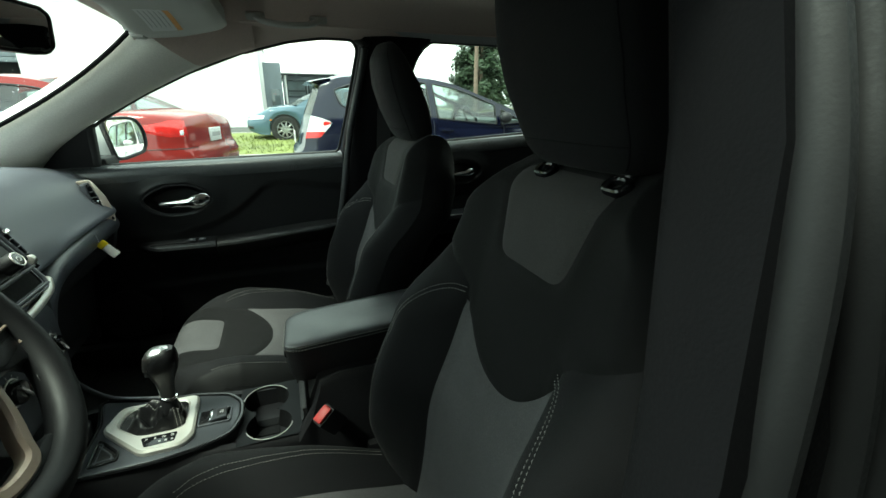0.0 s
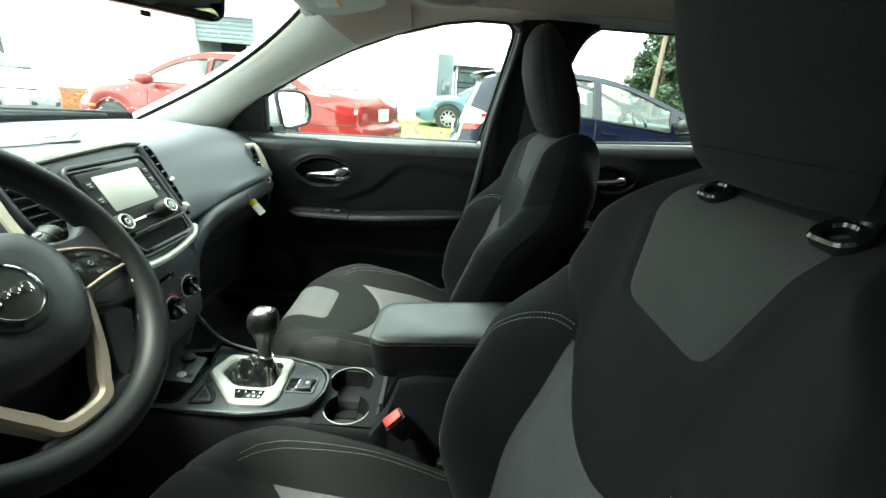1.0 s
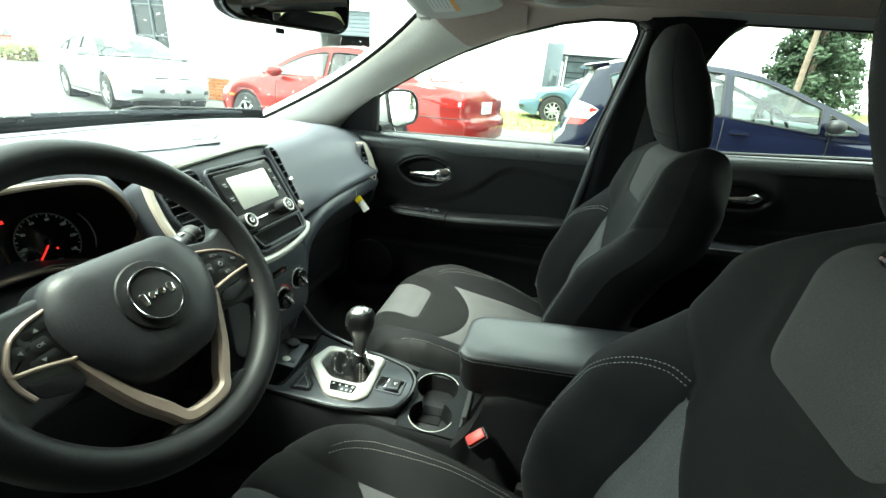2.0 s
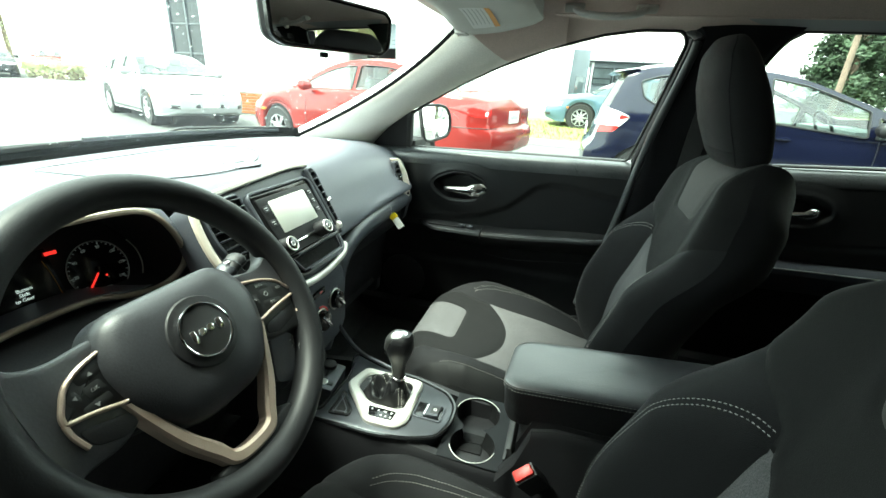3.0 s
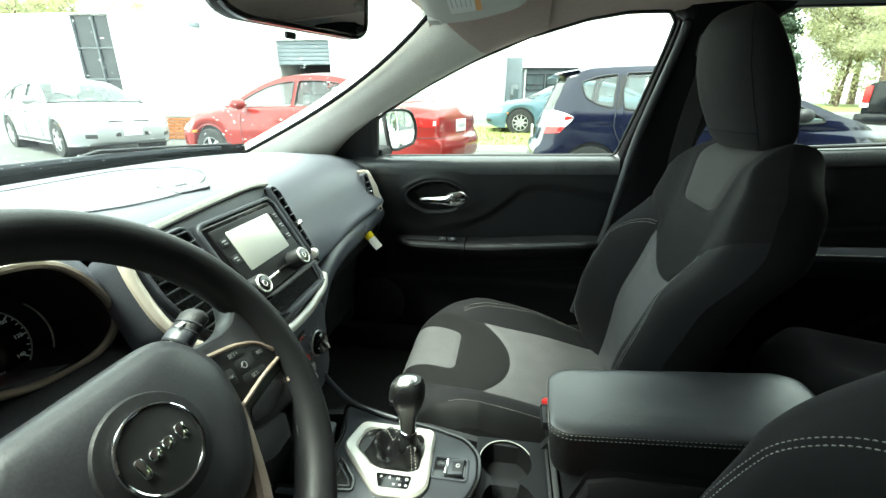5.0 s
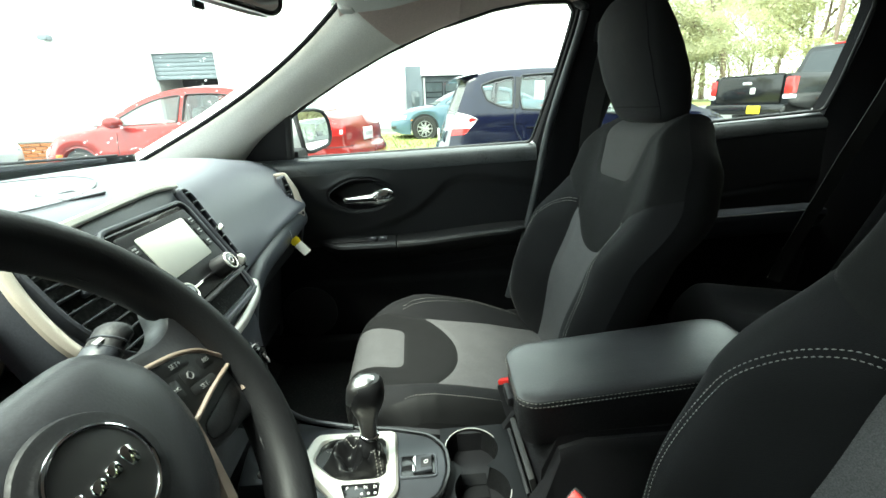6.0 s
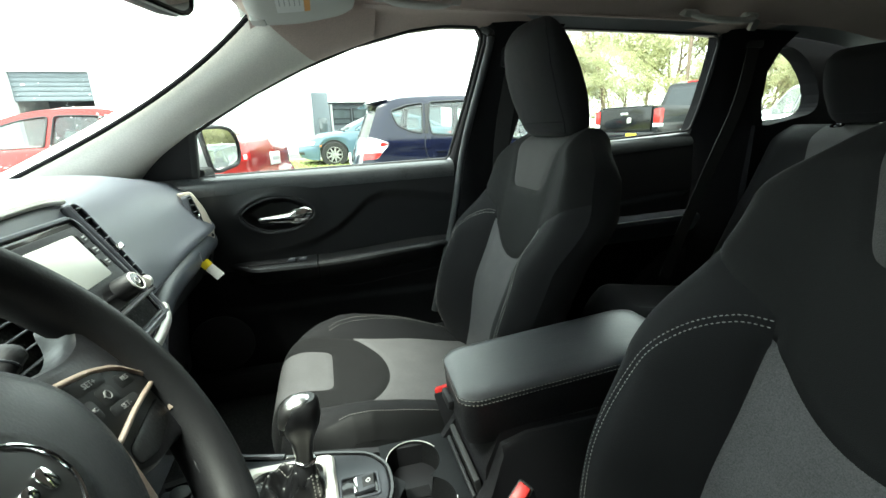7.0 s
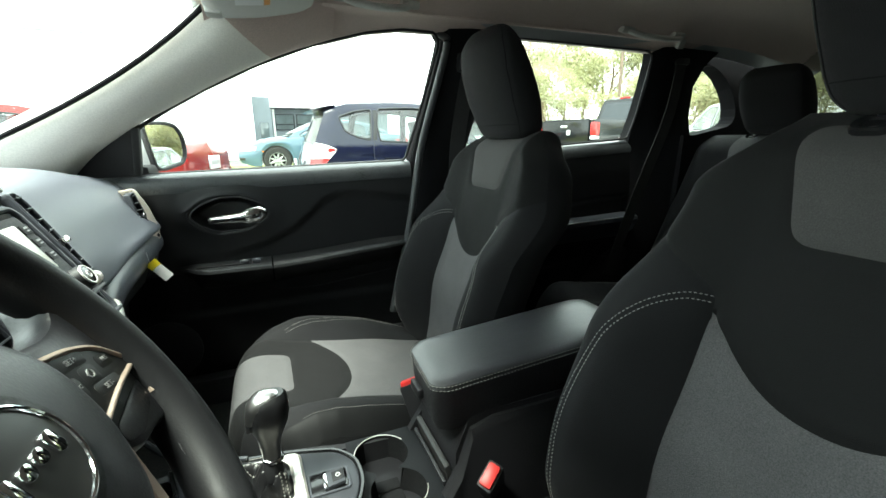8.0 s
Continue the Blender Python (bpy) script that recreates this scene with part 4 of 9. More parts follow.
def armrest(parent, x0, x1, z_of, y_of, mat, name, label=""):
    rings = []
    for x in np.linspace(x0, x1, 26):
        z, y = z_of(x), y_of(x)
        rings.append([(x, 0.735, z + 0.004), (x, y + 0.030, z + 0.002), (x, y + 0.010, z), (x, y + 0.002, z - 0.005), (x, y, z - 0.012), (x, y + 0.010, z - 0.024), (x, y + 0.034, z - 0.042), (x, 0.704, z - 0.070), (x, 0.74, z - 0.08)])
    return part(name, loft(rings), mat, parent, label)


def front_door():
    d = thing("front_door", "closed front passenger door with black trim and chrome lever", "car door")
    door_panel(d, -0.46, 0.435, 0.40, lambda x: 1.036 + 0.029 * (x + 0.335), -0.085, 0.930, SWOOSH)
    lever(d, -0.140, 0.008, 0.694, 0.916)
    part("lever_bezel", sweep([(x, float(door_face(np.array(x), np.array(z), -0.085, 0.930, SWOOSH, 1.04)) - 0.0015, z) for x, z in rounded([(-0.085 + a * 1.03, 0.930 + b * 1.05) for a, b in [(-0.095, 0.002), (-0.074, -0.024), (-0.033, -0.044), (0.043, -0.040), (0.095, -0.004), (0.078, 0.024), (0.029, 0.044), (-0.024, 0.044), (-0.071, 0.024)]], 0.02)], circle(0.0026, 8), up=(0, 1, 0), closed=True), PLASTIC_D, d)
    y_arm = lambda x: 0.634 + 0.075 * smoothstep(-0.14, -0.25, x) + 0.03 * smoothstep(0.33, 0.44, x)
    z_arm = lambda x: 0.796 + 0.025 * smoothstep(0.0, 0.40, x)
    armrest(d, -0.245, 0.008, z_arm, y_arm, DOORSKIN, "switch_pod")
    armrest(d, 0.0115, 0.435, z_arm, y_arm, ARMHIDE, "armrest_pad", "black leather armrest pad with a thread row")
    rows = []
    for off in (0.001, 0.010):
        rows.append(stitches([(x, y_arm(x) + off, z_arm(x) - (0.012 if off < 0.005 else 0.0005)) for x in np.linspace(0.02, 0.40, 50)], [(0, -0.7, 0.7)] * 50, length=0.004))
    st = part("stitching", join(*rows), DIMPRINT, d, smooth=False)
    st["kind"] = "stuff"
    part("pod_edge", tube([(x, y_arm(x) + 0.004, z_arm(x) - 0.004) for x in np.linspace(-0.205, 0.004, 20)], 0.0014, 6), GUNMETAL, d, "bright edge of the switch pod")
    part("switch_recess", box(0.115, 0.030, 0.004, 0.0015, pose(-0.118, 0.668, 0.799)), PLASTIC_D, d)
    for x in (-0.060, -0.030):
        part("switch", box(0.022, 0.016, 0.010, 0.003, pose(x, 0.662, 0.803, 8, 0, 0)), PLASTIC, d)
        part("switch_mark", box(0.006, 0.004, 0.001, 0, pose(x, 0.660, 0.8085)), DIMPRINT, d)
    part("crease", tube([(0.02, 0.702, 0.700), (0.12, 0.700, 0.694), (0.25, 0.700, 0.708), (0.42, 0.702, 0.726)], 0.0016, 6, n=24), MATTE, d)
    part("speaker_grille", cyl(0.085, 0.012, 32, bevel=0.004, m=pose(-0.28, 0.700, 0.56, 90, 0, 0)), PLASTIC_D, d)
    # mirror sail in the window's front corner
    sail = [(-0.430, 1.020), (-0.285, 1.030), (-0.262, 1.158), (-0.298, 1.138), (-0.362, 1.094), (-0.410, 1.045)]
    lo = [side_point(x, z, 1, -0.016) for x, z in sail]
    hi = [side_point(x, z, 1, 0.03) for x, z in sail]
    k = len(sail)
    part("sail", bm_from([*lo, *hi], [tuple(range(k)), tuple(range(2 * k - 1, k - 1, -1))] + [(i, (i + 1) % k, k + (i + 1) % k, k + i) for i in range(k)]), PLASTIC_D, d)
    part("sail_frame", sweep([side_point(-0.287, 1.030, 1, -0.004), side_point(-0.275, 1.09, 1, -0.004), side_point(-0.262, 1.160, 1, -0.004)], rrect(0.020, 0.024, 0.005, 2), up=(0, 1, 0)), RUBBER, d)
    part("outer_skin", surface(lambda x, v: (x, 0.80 + 0.05 * math.sin(math.pi * (0.15 + 0.75 * v)), 0.38 + v * (0.635 + 0.03 * (x + 0.4))), np.linspace(-0.46, 0.44, 10), np.linspace(0, 1, 12), (0, 0.006, 0)), BODYWHITE, d)
    part("sill_top", surface(lambda x, v: (x, 0.742 + 0.07 * v, 1.036 + 0.029 * (x + 0.335) - 0.004 - 0.012 * v), np.linspace(-0.46, 0.44, 10), np.linspace(0, 1, 3), (0, 0, -0.01)), RUBBER, d)
    # outside mirror, turned towards the driver
    th = radians(25)
    c = Vector((-0.243, 0.893, 1.104))
    m = basis(c, (math.sin(th), math.cos(th), 0), (-0.075, 0, 1), (math.cos(th), -math.sin(th), 0.075))
    shape = rounded([(-0.080, 0.070), (-0.062, -0.058), (-0.03, -0.066), (0.07, -0.050), (0.092, -0.02), (0.094, 0.03), (0.07, 0.066), (0.02, 0.074)], 0.03)
    mg = part("mirror", frame_plate(shape, scaled(shape, 0.010), -0.02, 0.006, 0.003, m), PLASTIC_D, d, "black outside mirror housing")
    part("mirror_glass", plate(scaled(shape, 0.008), -0.006, 0.0, 0, m), MIRRORM, mg, smooth=False)
    rings = [[(x * k, y * k, z) for x, y in shape] for k, z in ((1.0, -0.008), (1.02, -0.03), (0.92, -0.08), (0.6, -0.12), (0.2, -0.135))]
    b = loft(rings)
    b.transform(m)
    part("mirror_shell", b, BODYWHITE, mg)
    part("mirror_arm", box(0.08, 0.12, 0.03, 0.01, pose(-0.30, 0.80, 1.045)), PLASTIC_D, mg)
    return d


front_door()


def rear_door(sy, label):
    d = thing("rear_door", label, "car door", group="rear doors")
    flat = [(0.4, 0.86), (0.7, 0.865), (0.95, 0.875), (1.2, 0.90), (1.5, 0.91)]
    belt = lambda x: 1.064 + 0.0657 * (x - 0.50)
    door_panel(d, 0.62, 1.34, 0.42, belt, 0.875, 0.972, flat, 0.085, 0.040, sy)
    x_l, x_r = 0.824, 0.938
    rings = []
    for t, hh, yy in ((0, 0.004, 0.004), (0.1, 0.006, -0.002), (0.6, 0.009, -0.006), (0.72, 0.015, 0.0), (0.9, 0.015, 0.006), (1.0, 0.011, 0.012)):
        rings.append([(x_l + (x_r - x_l) * t, (0.690 + yy + a * 0.8) * sy, 0.960 + 0.012 * t + b) for a, b in circle(hh, 10)])
    part("lever", loft(rings), CHROME, d, "chromed release lever")
    arm = []
    for x in np.linspace(0.70, 1.335, 20):
        y = 0.640 + 0.05 * smoothstep(0.78, 0.70, x)
        z = 0.822 + 0.03 * (x - 0.9)
        arm.append([(x, 0.735 * sy, z + 0.004), (x, (y + 0.025) * sy, z), (x, (y + 0.004) * sy, z - 0.005), (x, y * sy, z - 0.018), (x, (y + 0.02) * sy, z - 0.06), (x, 0.72 * sy, z - 0.10)])
    part("armrest", loft(arm), PLASTIC, d)
    part("armrest_edge", tube([(x, (0.642 + 0.05 * smoothstep(0.78, 0.70, x)) * sy, 0.8195 + 0.03 * (x - 0.9)) for x in np.linspace(0.80, 1.30, 20)], 0.0018, 6), SILVER, d, "bright armrest edge")
    part("outer_skin", surface(lambda x, v: (x, (0.80 + 0.05 * math.sin(math.pi * (0.15 + 0.75 * v))) * sy, 0.38 + v * (0.68 + 0.05 * (x - 0.44))), np.linspace(0.45 if sy > 0 else 0.66, 1.36, 10), np.linspace(0, 1, 12), (0, 0.006 * sy, 0)), BODYWHITE, d)
    part("sill_top", surface(lambda x, v: (x, (0.738 + 0.075 * v) * sy, belt(x) - 0.002 - 0.014 * v), np.linspace(0.45 if sy > 0 else 0.66, 1.36, 10), np.linspace(0, 1, 3), (0, 0, -0.01)), RUBBER, d)
    return d


rear_door(1, "closed rear door with black trim on the passenger side")
rear_door(-1, "closed rear door with black trim behind the driver")

# ---- dashboard ----
def dash_section(y):
    """Outline of the padded dash at sideways place y, from the cowl over the brow to its underside."""
    e = float(smoothstep(0.40, 0.69, abs(y)))
    drop = 0.030 * e
    low = 0.893 + 0.016 * float(smoothstep(0.15, 0.45, abs(y)))
    cowl = -0.835 + 0.185 * (abs(y) / 0.684) ** 3
    return [(cowl, 1.046 - 0.010 * e), (cowl + 0.14, 1.066 - drop * 0.6), (-0.50, 1.080 - drop), (-0.40, 1.079 - drop), (-0.345, 1.067 - drop), (-0.310, 1.045 - drop), (-0.285, 1.010 - drop * 0.8), (-0.266, 0.970 - drop * 0.4), (-0.250, 0.938), (-0.241, low + 0.016), (-0.239, low + 0.006), (-0.243, low), (-0.262, low - 0.004)]


def dash_skin(y0, y1, n, cut=None):
    rings = []
    for y in np.linspace(y0, y1, n):
        pts = dash_section(y)
        if cut is not None:
            pts = pts[:cut]
        sm = smooth_path([(x, y, z) for x, z in pts], 40)
        rings.append([tuple(p) for p in sm] + [(sm[-1].x - 0.10, y, sm[-1].z - 0.004), (-0.70, y, 0.86)])
    return loft(rings)


dash = thing("dashboard", "soft black dashboard with silver and champagne trim", "dashboard")
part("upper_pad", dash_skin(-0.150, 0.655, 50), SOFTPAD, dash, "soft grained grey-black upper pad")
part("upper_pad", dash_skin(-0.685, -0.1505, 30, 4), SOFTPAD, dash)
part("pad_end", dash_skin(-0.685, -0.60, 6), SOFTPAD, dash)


def lower_dash():
    """Darker lower dash with the glovebox, falling away to the footwell."""
    rings = []
    for y in np.linspace(0.13, 0.665, 20):
        rings.append([(-0.32, y, 0.868), (-0.285, y, 0.864), (-0.275, y, 0.845), (-0.280, y, 0.810), (-0.295, y, 0.775), (-0.335, y, 0.750), (-0.345, y, 0.68), (-0.36, y, 0.56), (-0.42, y, 0.50), (-0.62, y, 0.50), (-0.62, y, 0.850)])
    return loft(rings)


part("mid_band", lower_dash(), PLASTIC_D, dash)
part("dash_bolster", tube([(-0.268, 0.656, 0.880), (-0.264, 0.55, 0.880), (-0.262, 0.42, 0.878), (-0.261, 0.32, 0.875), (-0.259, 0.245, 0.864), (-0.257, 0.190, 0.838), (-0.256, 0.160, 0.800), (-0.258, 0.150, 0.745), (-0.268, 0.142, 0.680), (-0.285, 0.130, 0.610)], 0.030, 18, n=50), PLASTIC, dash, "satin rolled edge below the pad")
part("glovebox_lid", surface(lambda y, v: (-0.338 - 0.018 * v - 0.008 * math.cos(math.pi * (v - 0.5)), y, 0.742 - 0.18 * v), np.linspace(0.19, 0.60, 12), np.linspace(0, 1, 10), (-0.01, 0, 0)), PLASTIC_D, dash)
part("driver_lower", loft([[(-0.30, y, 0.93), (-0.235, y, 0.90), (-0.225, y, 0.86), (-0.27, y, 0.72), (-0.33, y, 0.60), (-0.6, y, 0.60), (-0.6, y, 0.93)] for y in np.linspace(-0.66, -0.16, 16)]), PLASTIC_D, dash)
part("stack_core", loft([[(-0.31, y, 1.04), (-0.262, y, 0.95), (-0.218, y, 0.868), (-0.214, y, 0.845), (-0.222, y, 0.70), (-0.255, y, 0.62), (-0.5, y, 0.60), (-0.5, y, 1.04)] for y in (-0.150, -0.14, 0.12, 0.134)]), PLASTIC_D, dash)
# speaker sheet and light sensor on the pad
def pad_z(x, y):
    pts = dash_section(y)
    return float(np.interp(x, [p[0] for p in pts[:8]], [p[1] for p in pts[:8]]))


grille = rounded([(-0.62, -0.20), (-0.40, -0.20), (-0.365, -0.10), (-0.355, 0.0), (-0.385, 0.10), (-0.45, 0.16), (-0.62, 0.17)], 0.05)
part("pad_seam", sweep([(x, y, pad_z(x, y) + 0.0035) for x, y in grille], circle(0.0011, 5), closed=True), PLASTIC, dash)
SM = pose(-0.378, 0.033, pad_z(-0.378, 0.033) + 0.0012, 0, 9, -8)
part("sensor_bezel", frame_plate(rrect(0.046, 0.060, 0.006), rrect(0.018, 0.024, 0.003), -0.004, 0.002, 0.001, SM), SOFTPAD, dash)
part("sensor", box(0.022, 0.028, 0.004, 0.001, SM @ pose(0, 0, -0.001)), GLOSSBLACK, dash)
part("sensor_gap", sweep([SM @ Vector((x, y, 0.0008)) for x, y in rrect(0.0475, 0.0615, 0.007)], circle(0.0010, 5), closed=True), RUBBER, dash)

# centre stack on its slanted plane
SM = basis((-0.2490, 0.0, 0.970), (0, 1, 0), (-0.5145, 0, 0.8575), (0.8575, 0, 0.5145))
stack_out = rounded([(-0.190, 0.096), (-0.135, 0.110), (0.10, 0.114), (0.142, 0.106), (0.152, 0.085), (0.138, -0.050), (0.105, -0.112), (-0.04, -0.112), (-0.15, -0.075), (-0.205, -0.02)], 0.02)
part("stack_plate", plate(stack_out, -0.05, 0.0, 0.004, SM), PLASTIC, dash)
radio = rounded([(-0.072, 0.080), (0.105, 0.080), (0.112, 0.070), (0.112, -0.080), (0.100, -0.090), (-0.045, -0.090), (-0.072, -0.070)], 0.012)
part("radio_surround", plate(radio, 0.0, 0.007, 0.004, SM), GLOSSBLACK, dash, "gloss black radio surround")
part("radio_rim", frame_plate(scaled(radio, -0.006), scaled(radio, 0.001), 0.0, 0.010, 0.002, SM), PLASTIC, dash)
rad = part("radio_face", plate(rounded([(-0.062, 0.070), (0.100, 0.070), (0.104, -0.046), (-0.058, -0.046)], 0.006), 0.007, 0.010, 0.001, SM), PLASTIC_D, dash)
part("display", plate(rounded([(-0.036, 0.060), (0.077, 0.060), (0.077, -0.005), (-0.036, -0.005)], 0.004), 0.010, 0.0112, 0.0004, SM), SCREENOFF, rad, "pale washed-out display")
for k, (kx, ky) in enumerate(((-0.060, -0.028), (0.060, -0.029))):
    kb = part("radio_knob", cyl(0.0165, 0.026, 28, r2=0.0150, bevel=0.002, m=SM @ pose(kx, ky, 0.021)), PLASTIC_D, rad, "black knob with a bright cap")
    part("knob_cap", torus(0.0125, 0.0016, 28, 6, SM @ pose(kx, ky, 0.0345)), SILVER, kb)
    part("knob_face", cyl(0.0112, 0.002, 20, bevel=0.0005, m=SM @ pose(kx, ky, 0.0345)), GLOSSBLACK, kb)
    part("knob_mark", torus(0.0042, 0.0006, 14, 5, SM @ pose(kx, ky, 0.0358)), WHITE, kb)
part("radio_strip", box(0.078, 0.004, 0.002, 0.0006, SM @ pose(0.004, -0.029, 0.0108)), CHROME, rad)
for by, yy in ((0.051, 0.090), (0.032, 0.090), (0.012, 0.090), (0.048, -0.050), (0.020, -0.050)):
    part("radio_key", box(0.017, 0.013, 0.002, 0.001, SM @ pose(yy, by, 0.0108)), PLASTIC_D, rad)
    part("key_mark", box(0.008, 0.0022, 0.0006, 0, SM @ pose(yy, by + 0.002, 0.0122)), DIMPRINT, rad)
    part("key_mark", box(0.006, 0.0016, 0.0006, 0, SM @ pose(yy + 0.001, by - 0.0025, 0.0122)), DIMPRINT, rad)
bin_out = rounded([(-0.055, -0.052), (0.104, -0.052), (0.098, -0.086), (-0.040, -0.086)], 0.006)
part("bin_rim", frame_plate(bin_out, scaled(bin_out, 0.004), 0.006, 0.011, 0.001, SM), PLASTIC, dash)
part("bin_lip", box(0.150, 0.005, 0.020, 0.002, SM @ pose(0.024, -0.0515, 0.015)), PLASTIC_D, dash)
part("bin_front", box(0.128, 0.005, 0.018, 0.002, SM @ pose(0.026, -0.0865, 0.014)), PLASTIC, dash)
# shallow black plate in place of the shaded depth of the bin
part("bin_dark", plate(scaled(bin_out, 0.003), 0.0065, 0.008, 0, SM), CARPET, dash)
# silver strip above, silver bow below, champagne blade beside the left vent
def strip(pts, w, mat, name, label, lift=0.004):
    path = smooth_path([(*p, lift) for p in pts], 40)
    b = sweep(path, [(-w / 2, -0.004), (w / 2, -0.004), (w / 2, 0.001), (w * 0.3, 0.003), (-w * 0.3, 0.003), (-w / 2, 0.001)])
    b.transform(SM)
    return part(name, b, mat, dash, label)


strip([(-0.170, 0.098), (-0.10, 0.104), (0.0, 0.110), (0.09, 0.113), (0.138, 0.109)], 0.010, SILVER, "silver_strip", "satin silver strip above the radio")
strip([(0.126, -0.082), (0.108, -0.096), (0.080, -0.103), (0.02, -0.110), (-0.045, -0.108), (-0.10, -0.096)], 0.014, SILVER, "silver_bow", "satin silver bow below the radio", 0.006)
strip([(-0.186, 0.092), (-0.196, 0.050), (-0.198, 0.0), (-0.184, -0.040), (-0.155, -0.072)], 0.013, GOLD, "champagne_blade", "champagne blade beside the vent", 0.007)


def slatted_vent(parent, outline, slats, m, tilt=0, nm="air_vent", mat=None):
    v = part(nm, frame_plate(outline, scaled(outline, 0.005), -0.002, 0.013, 0.002, m), PLASTIC, parent)
    # black sheet just under the slats stands for the dark duct's shade
    part("vent_back", plate(scaled(outline, 0.004), -0.002, 0.001, 0, m), CARPET, v)
    xs = [p[0] for p in outline]
    ys = [p[1] for p in outline]
    for k in range(slats):
        yy = min(ys) + (max(ys) - min(ys)) * (k + 0.7) / (slats + 0.4)
        hit = []
        for i in range(len(outline)):
            a, b = outline[i], outline[(i + 1) % len(outline)]
            if (a[1] - yy) * (b[1] - yy) < 0:
                hit.append(a[0] + (b[0] - a[0]) * (yy - a[1]) / (b[1] - a[1]))
        if len(hit) == 2:
            w = abs(hit[1] - hit[0]) - 0.008
            part("slat", box(w, 0.0019, 0.016, 0.0006, m @ pose(sum(hit) / 2, yy, 0.0075, -28 + tilt, 0, 0)), mat or PLASTIC_D, v)
    return v


left_vent = rounded([(-0.182, 0.088), (-0.092, 0.092), (-0.088, 0.05), (-0.088, -0.035), (-0.105, -0.055), (-0.145, -0.058), (-0.172, -0.03), (-0.184, 0.02)], 0.014)
lv = slatted_vent(dash, left_vent, 10, SM, 26, mat=GUNMETAL)
part("vent_tab", box(0.050, 0.009, 0.014, 0.004, SM @ pose(-0.128, 0.034, 0.016)), PLASTIC, lv)
part("vent_tab_tip", box(0.010, 0.004, 0.002, 0.0008, SM @ pose(-0.146, 0.037, 0.021)), CHROME, lv)
part("vent_wheel", cyl(0.009, 0.012, 16, bevel=0.002, m=SM @ pose(-0.108, -0.072, 0.006, 0, 90, 0)), PLASTIC, lv)
right_vent = rounded([(0.122, 0.100), (0.140, 0.100), (0.148, 0.084), (0.138, -0.030), (0.128, -0.060), (0.120, -0.03)], 0.006)
rv = slatted_vent(dash, right_vent, 9, SM, 20, mat=GUNMETAL)
part("vent_tab", box(0.016, 0.010, 0.012, 0.003, SM @ pose(0.133, 0.020, 0.014)), CHROME, rv)
part("vent_wheel", cyl(0.010, 0.012, 16, bevel=0.002, m=SM @ pose(0.128, -0.040, 0.008, 0, 90, 0)), SILVER, rv)
# passenger end vent in its champagne blade
EM = basis((-0.262, 0.618, 0.945), (0.30, 0.954, 0), (-0.17, 0.05, 0.984), (0.94, -0.29, 0.16))
blade = rounded([(-0.024, 0.074), (-0.006, 0.070), (0.022, 0.022), (0.032, -0.030), (0.022, -0.058), (-0.012, -0.066), (-0.022, -0.055), (-0.006, -0.030), (-0.008, 0.02)], 0.010)
part("vent_blade", plate(blade, -0.02, 0.010, 0.004, EM), GOLD, dash, "champagne trim round the end vent")
part("vent_screw", cyl(0.0045, 0.004, 12, bevel=0.001, m=EM @ pose(0.010, -0.046, 0.011)), CHROME, dash)
ev = slatted_vent(dash, rounded([(-0.040, 0.062), (-0.022, 0.066), (-0.008, 0.02), (-0.008, -0.028), (-0.026, -0.044), (-0.040, -0.04)], 0.006), 6, EM)
part("vent_tab", box(0.010, 0.010, 0.010, 0.003, EM @ pose(-0.020, 0.010, 0.013)), CHROME, ev)
part("dash_end_cap", plate(rounded([(-0.84, 1.030), (-0.46, 1.050), (-0.34, 1.034), (-0.285, 0.995), (-0.262, 0.93), (-0.252, 0.87), (-0.27, 0.80), (-0.35, 0.74), (-0.37, 0.5), (-0.62, 0.5), (-0.70, 0.86)], 0.01), 0.655, 0.690, 0.004, basis((0, 0, 0), (1, 0, 0), (0, 0, 1), (0, 1, 0))), PLASTIC, dash)

# heater panel
HM = basis((-0.208, 0.0, 0.785), (0, 1, 0), (-0.06, 0, 0.998), (0.998, 0, 0.06))
part("heater_panel", plate(rounded([(-0.14, 0.072), (0.118, 0.070), (0.132, 0.05), (0.122, -0.075), (0.09, -0.098), (-0.10, -0.098), (-0.14, -0.07)], 0.02), -0.05, 0.0, 0.004, HM), PLASTIC, dash)
for kx, ky, r in ((0.080, -0.004, 0.021), (0.018, -0.026, 0.023), (-0.060, -0.010, 0.021)):
    kn = part("heater_knob", cyl(r, 0.014, 28, r2=r * 0.92, bevel=0.003, m=HM @ pose(kx, ky, 0.008)), GLOSSBLACK, dash)
    part("knob_ring", torus(r + 0.002, 0.0016, 28, 6, HM @ pose(kx, ky, 0.002)), SILVER, kn)
    part("knob_grip", box(0.007, r * 1.7, 0.008, 0.002, HM @ pose(kx, ky, 0.017, 0, 0, 35)), CHROME, kn)
    for a in range(-120, 121, 30):
        part("dial_mark", box(0.0018, 0.0045, 0.0006, 0, HM @ pose(kx + (r + 0.007) * math.sin(radians(a)), ky + (r + 0.007) * math.cos(radians(a)), 0.0006, 0, 0, -a)), DIMPRINT, kn)
red_arc = [(0.018 + 0.030 * math.cos(radians(a)), -0.026 + 0.030 * math.sin(radians(a)), 0.001) for a in range(20, 95, 8)]
b = sweep(red_arc, [(-0.002, -0.0006), (0.002, -0.0006), (0.002, 0.0006), (-0.002, 0.0006)])
b.transform(HM)
part("warm_mark", b, RED, dash, "red warm mark")
part("heater_display", box(0.046, 0.014, 0.003, 0.001, HM @ pose(0.020, 0.038, 0.001)), GLOSSBLACK, dash)
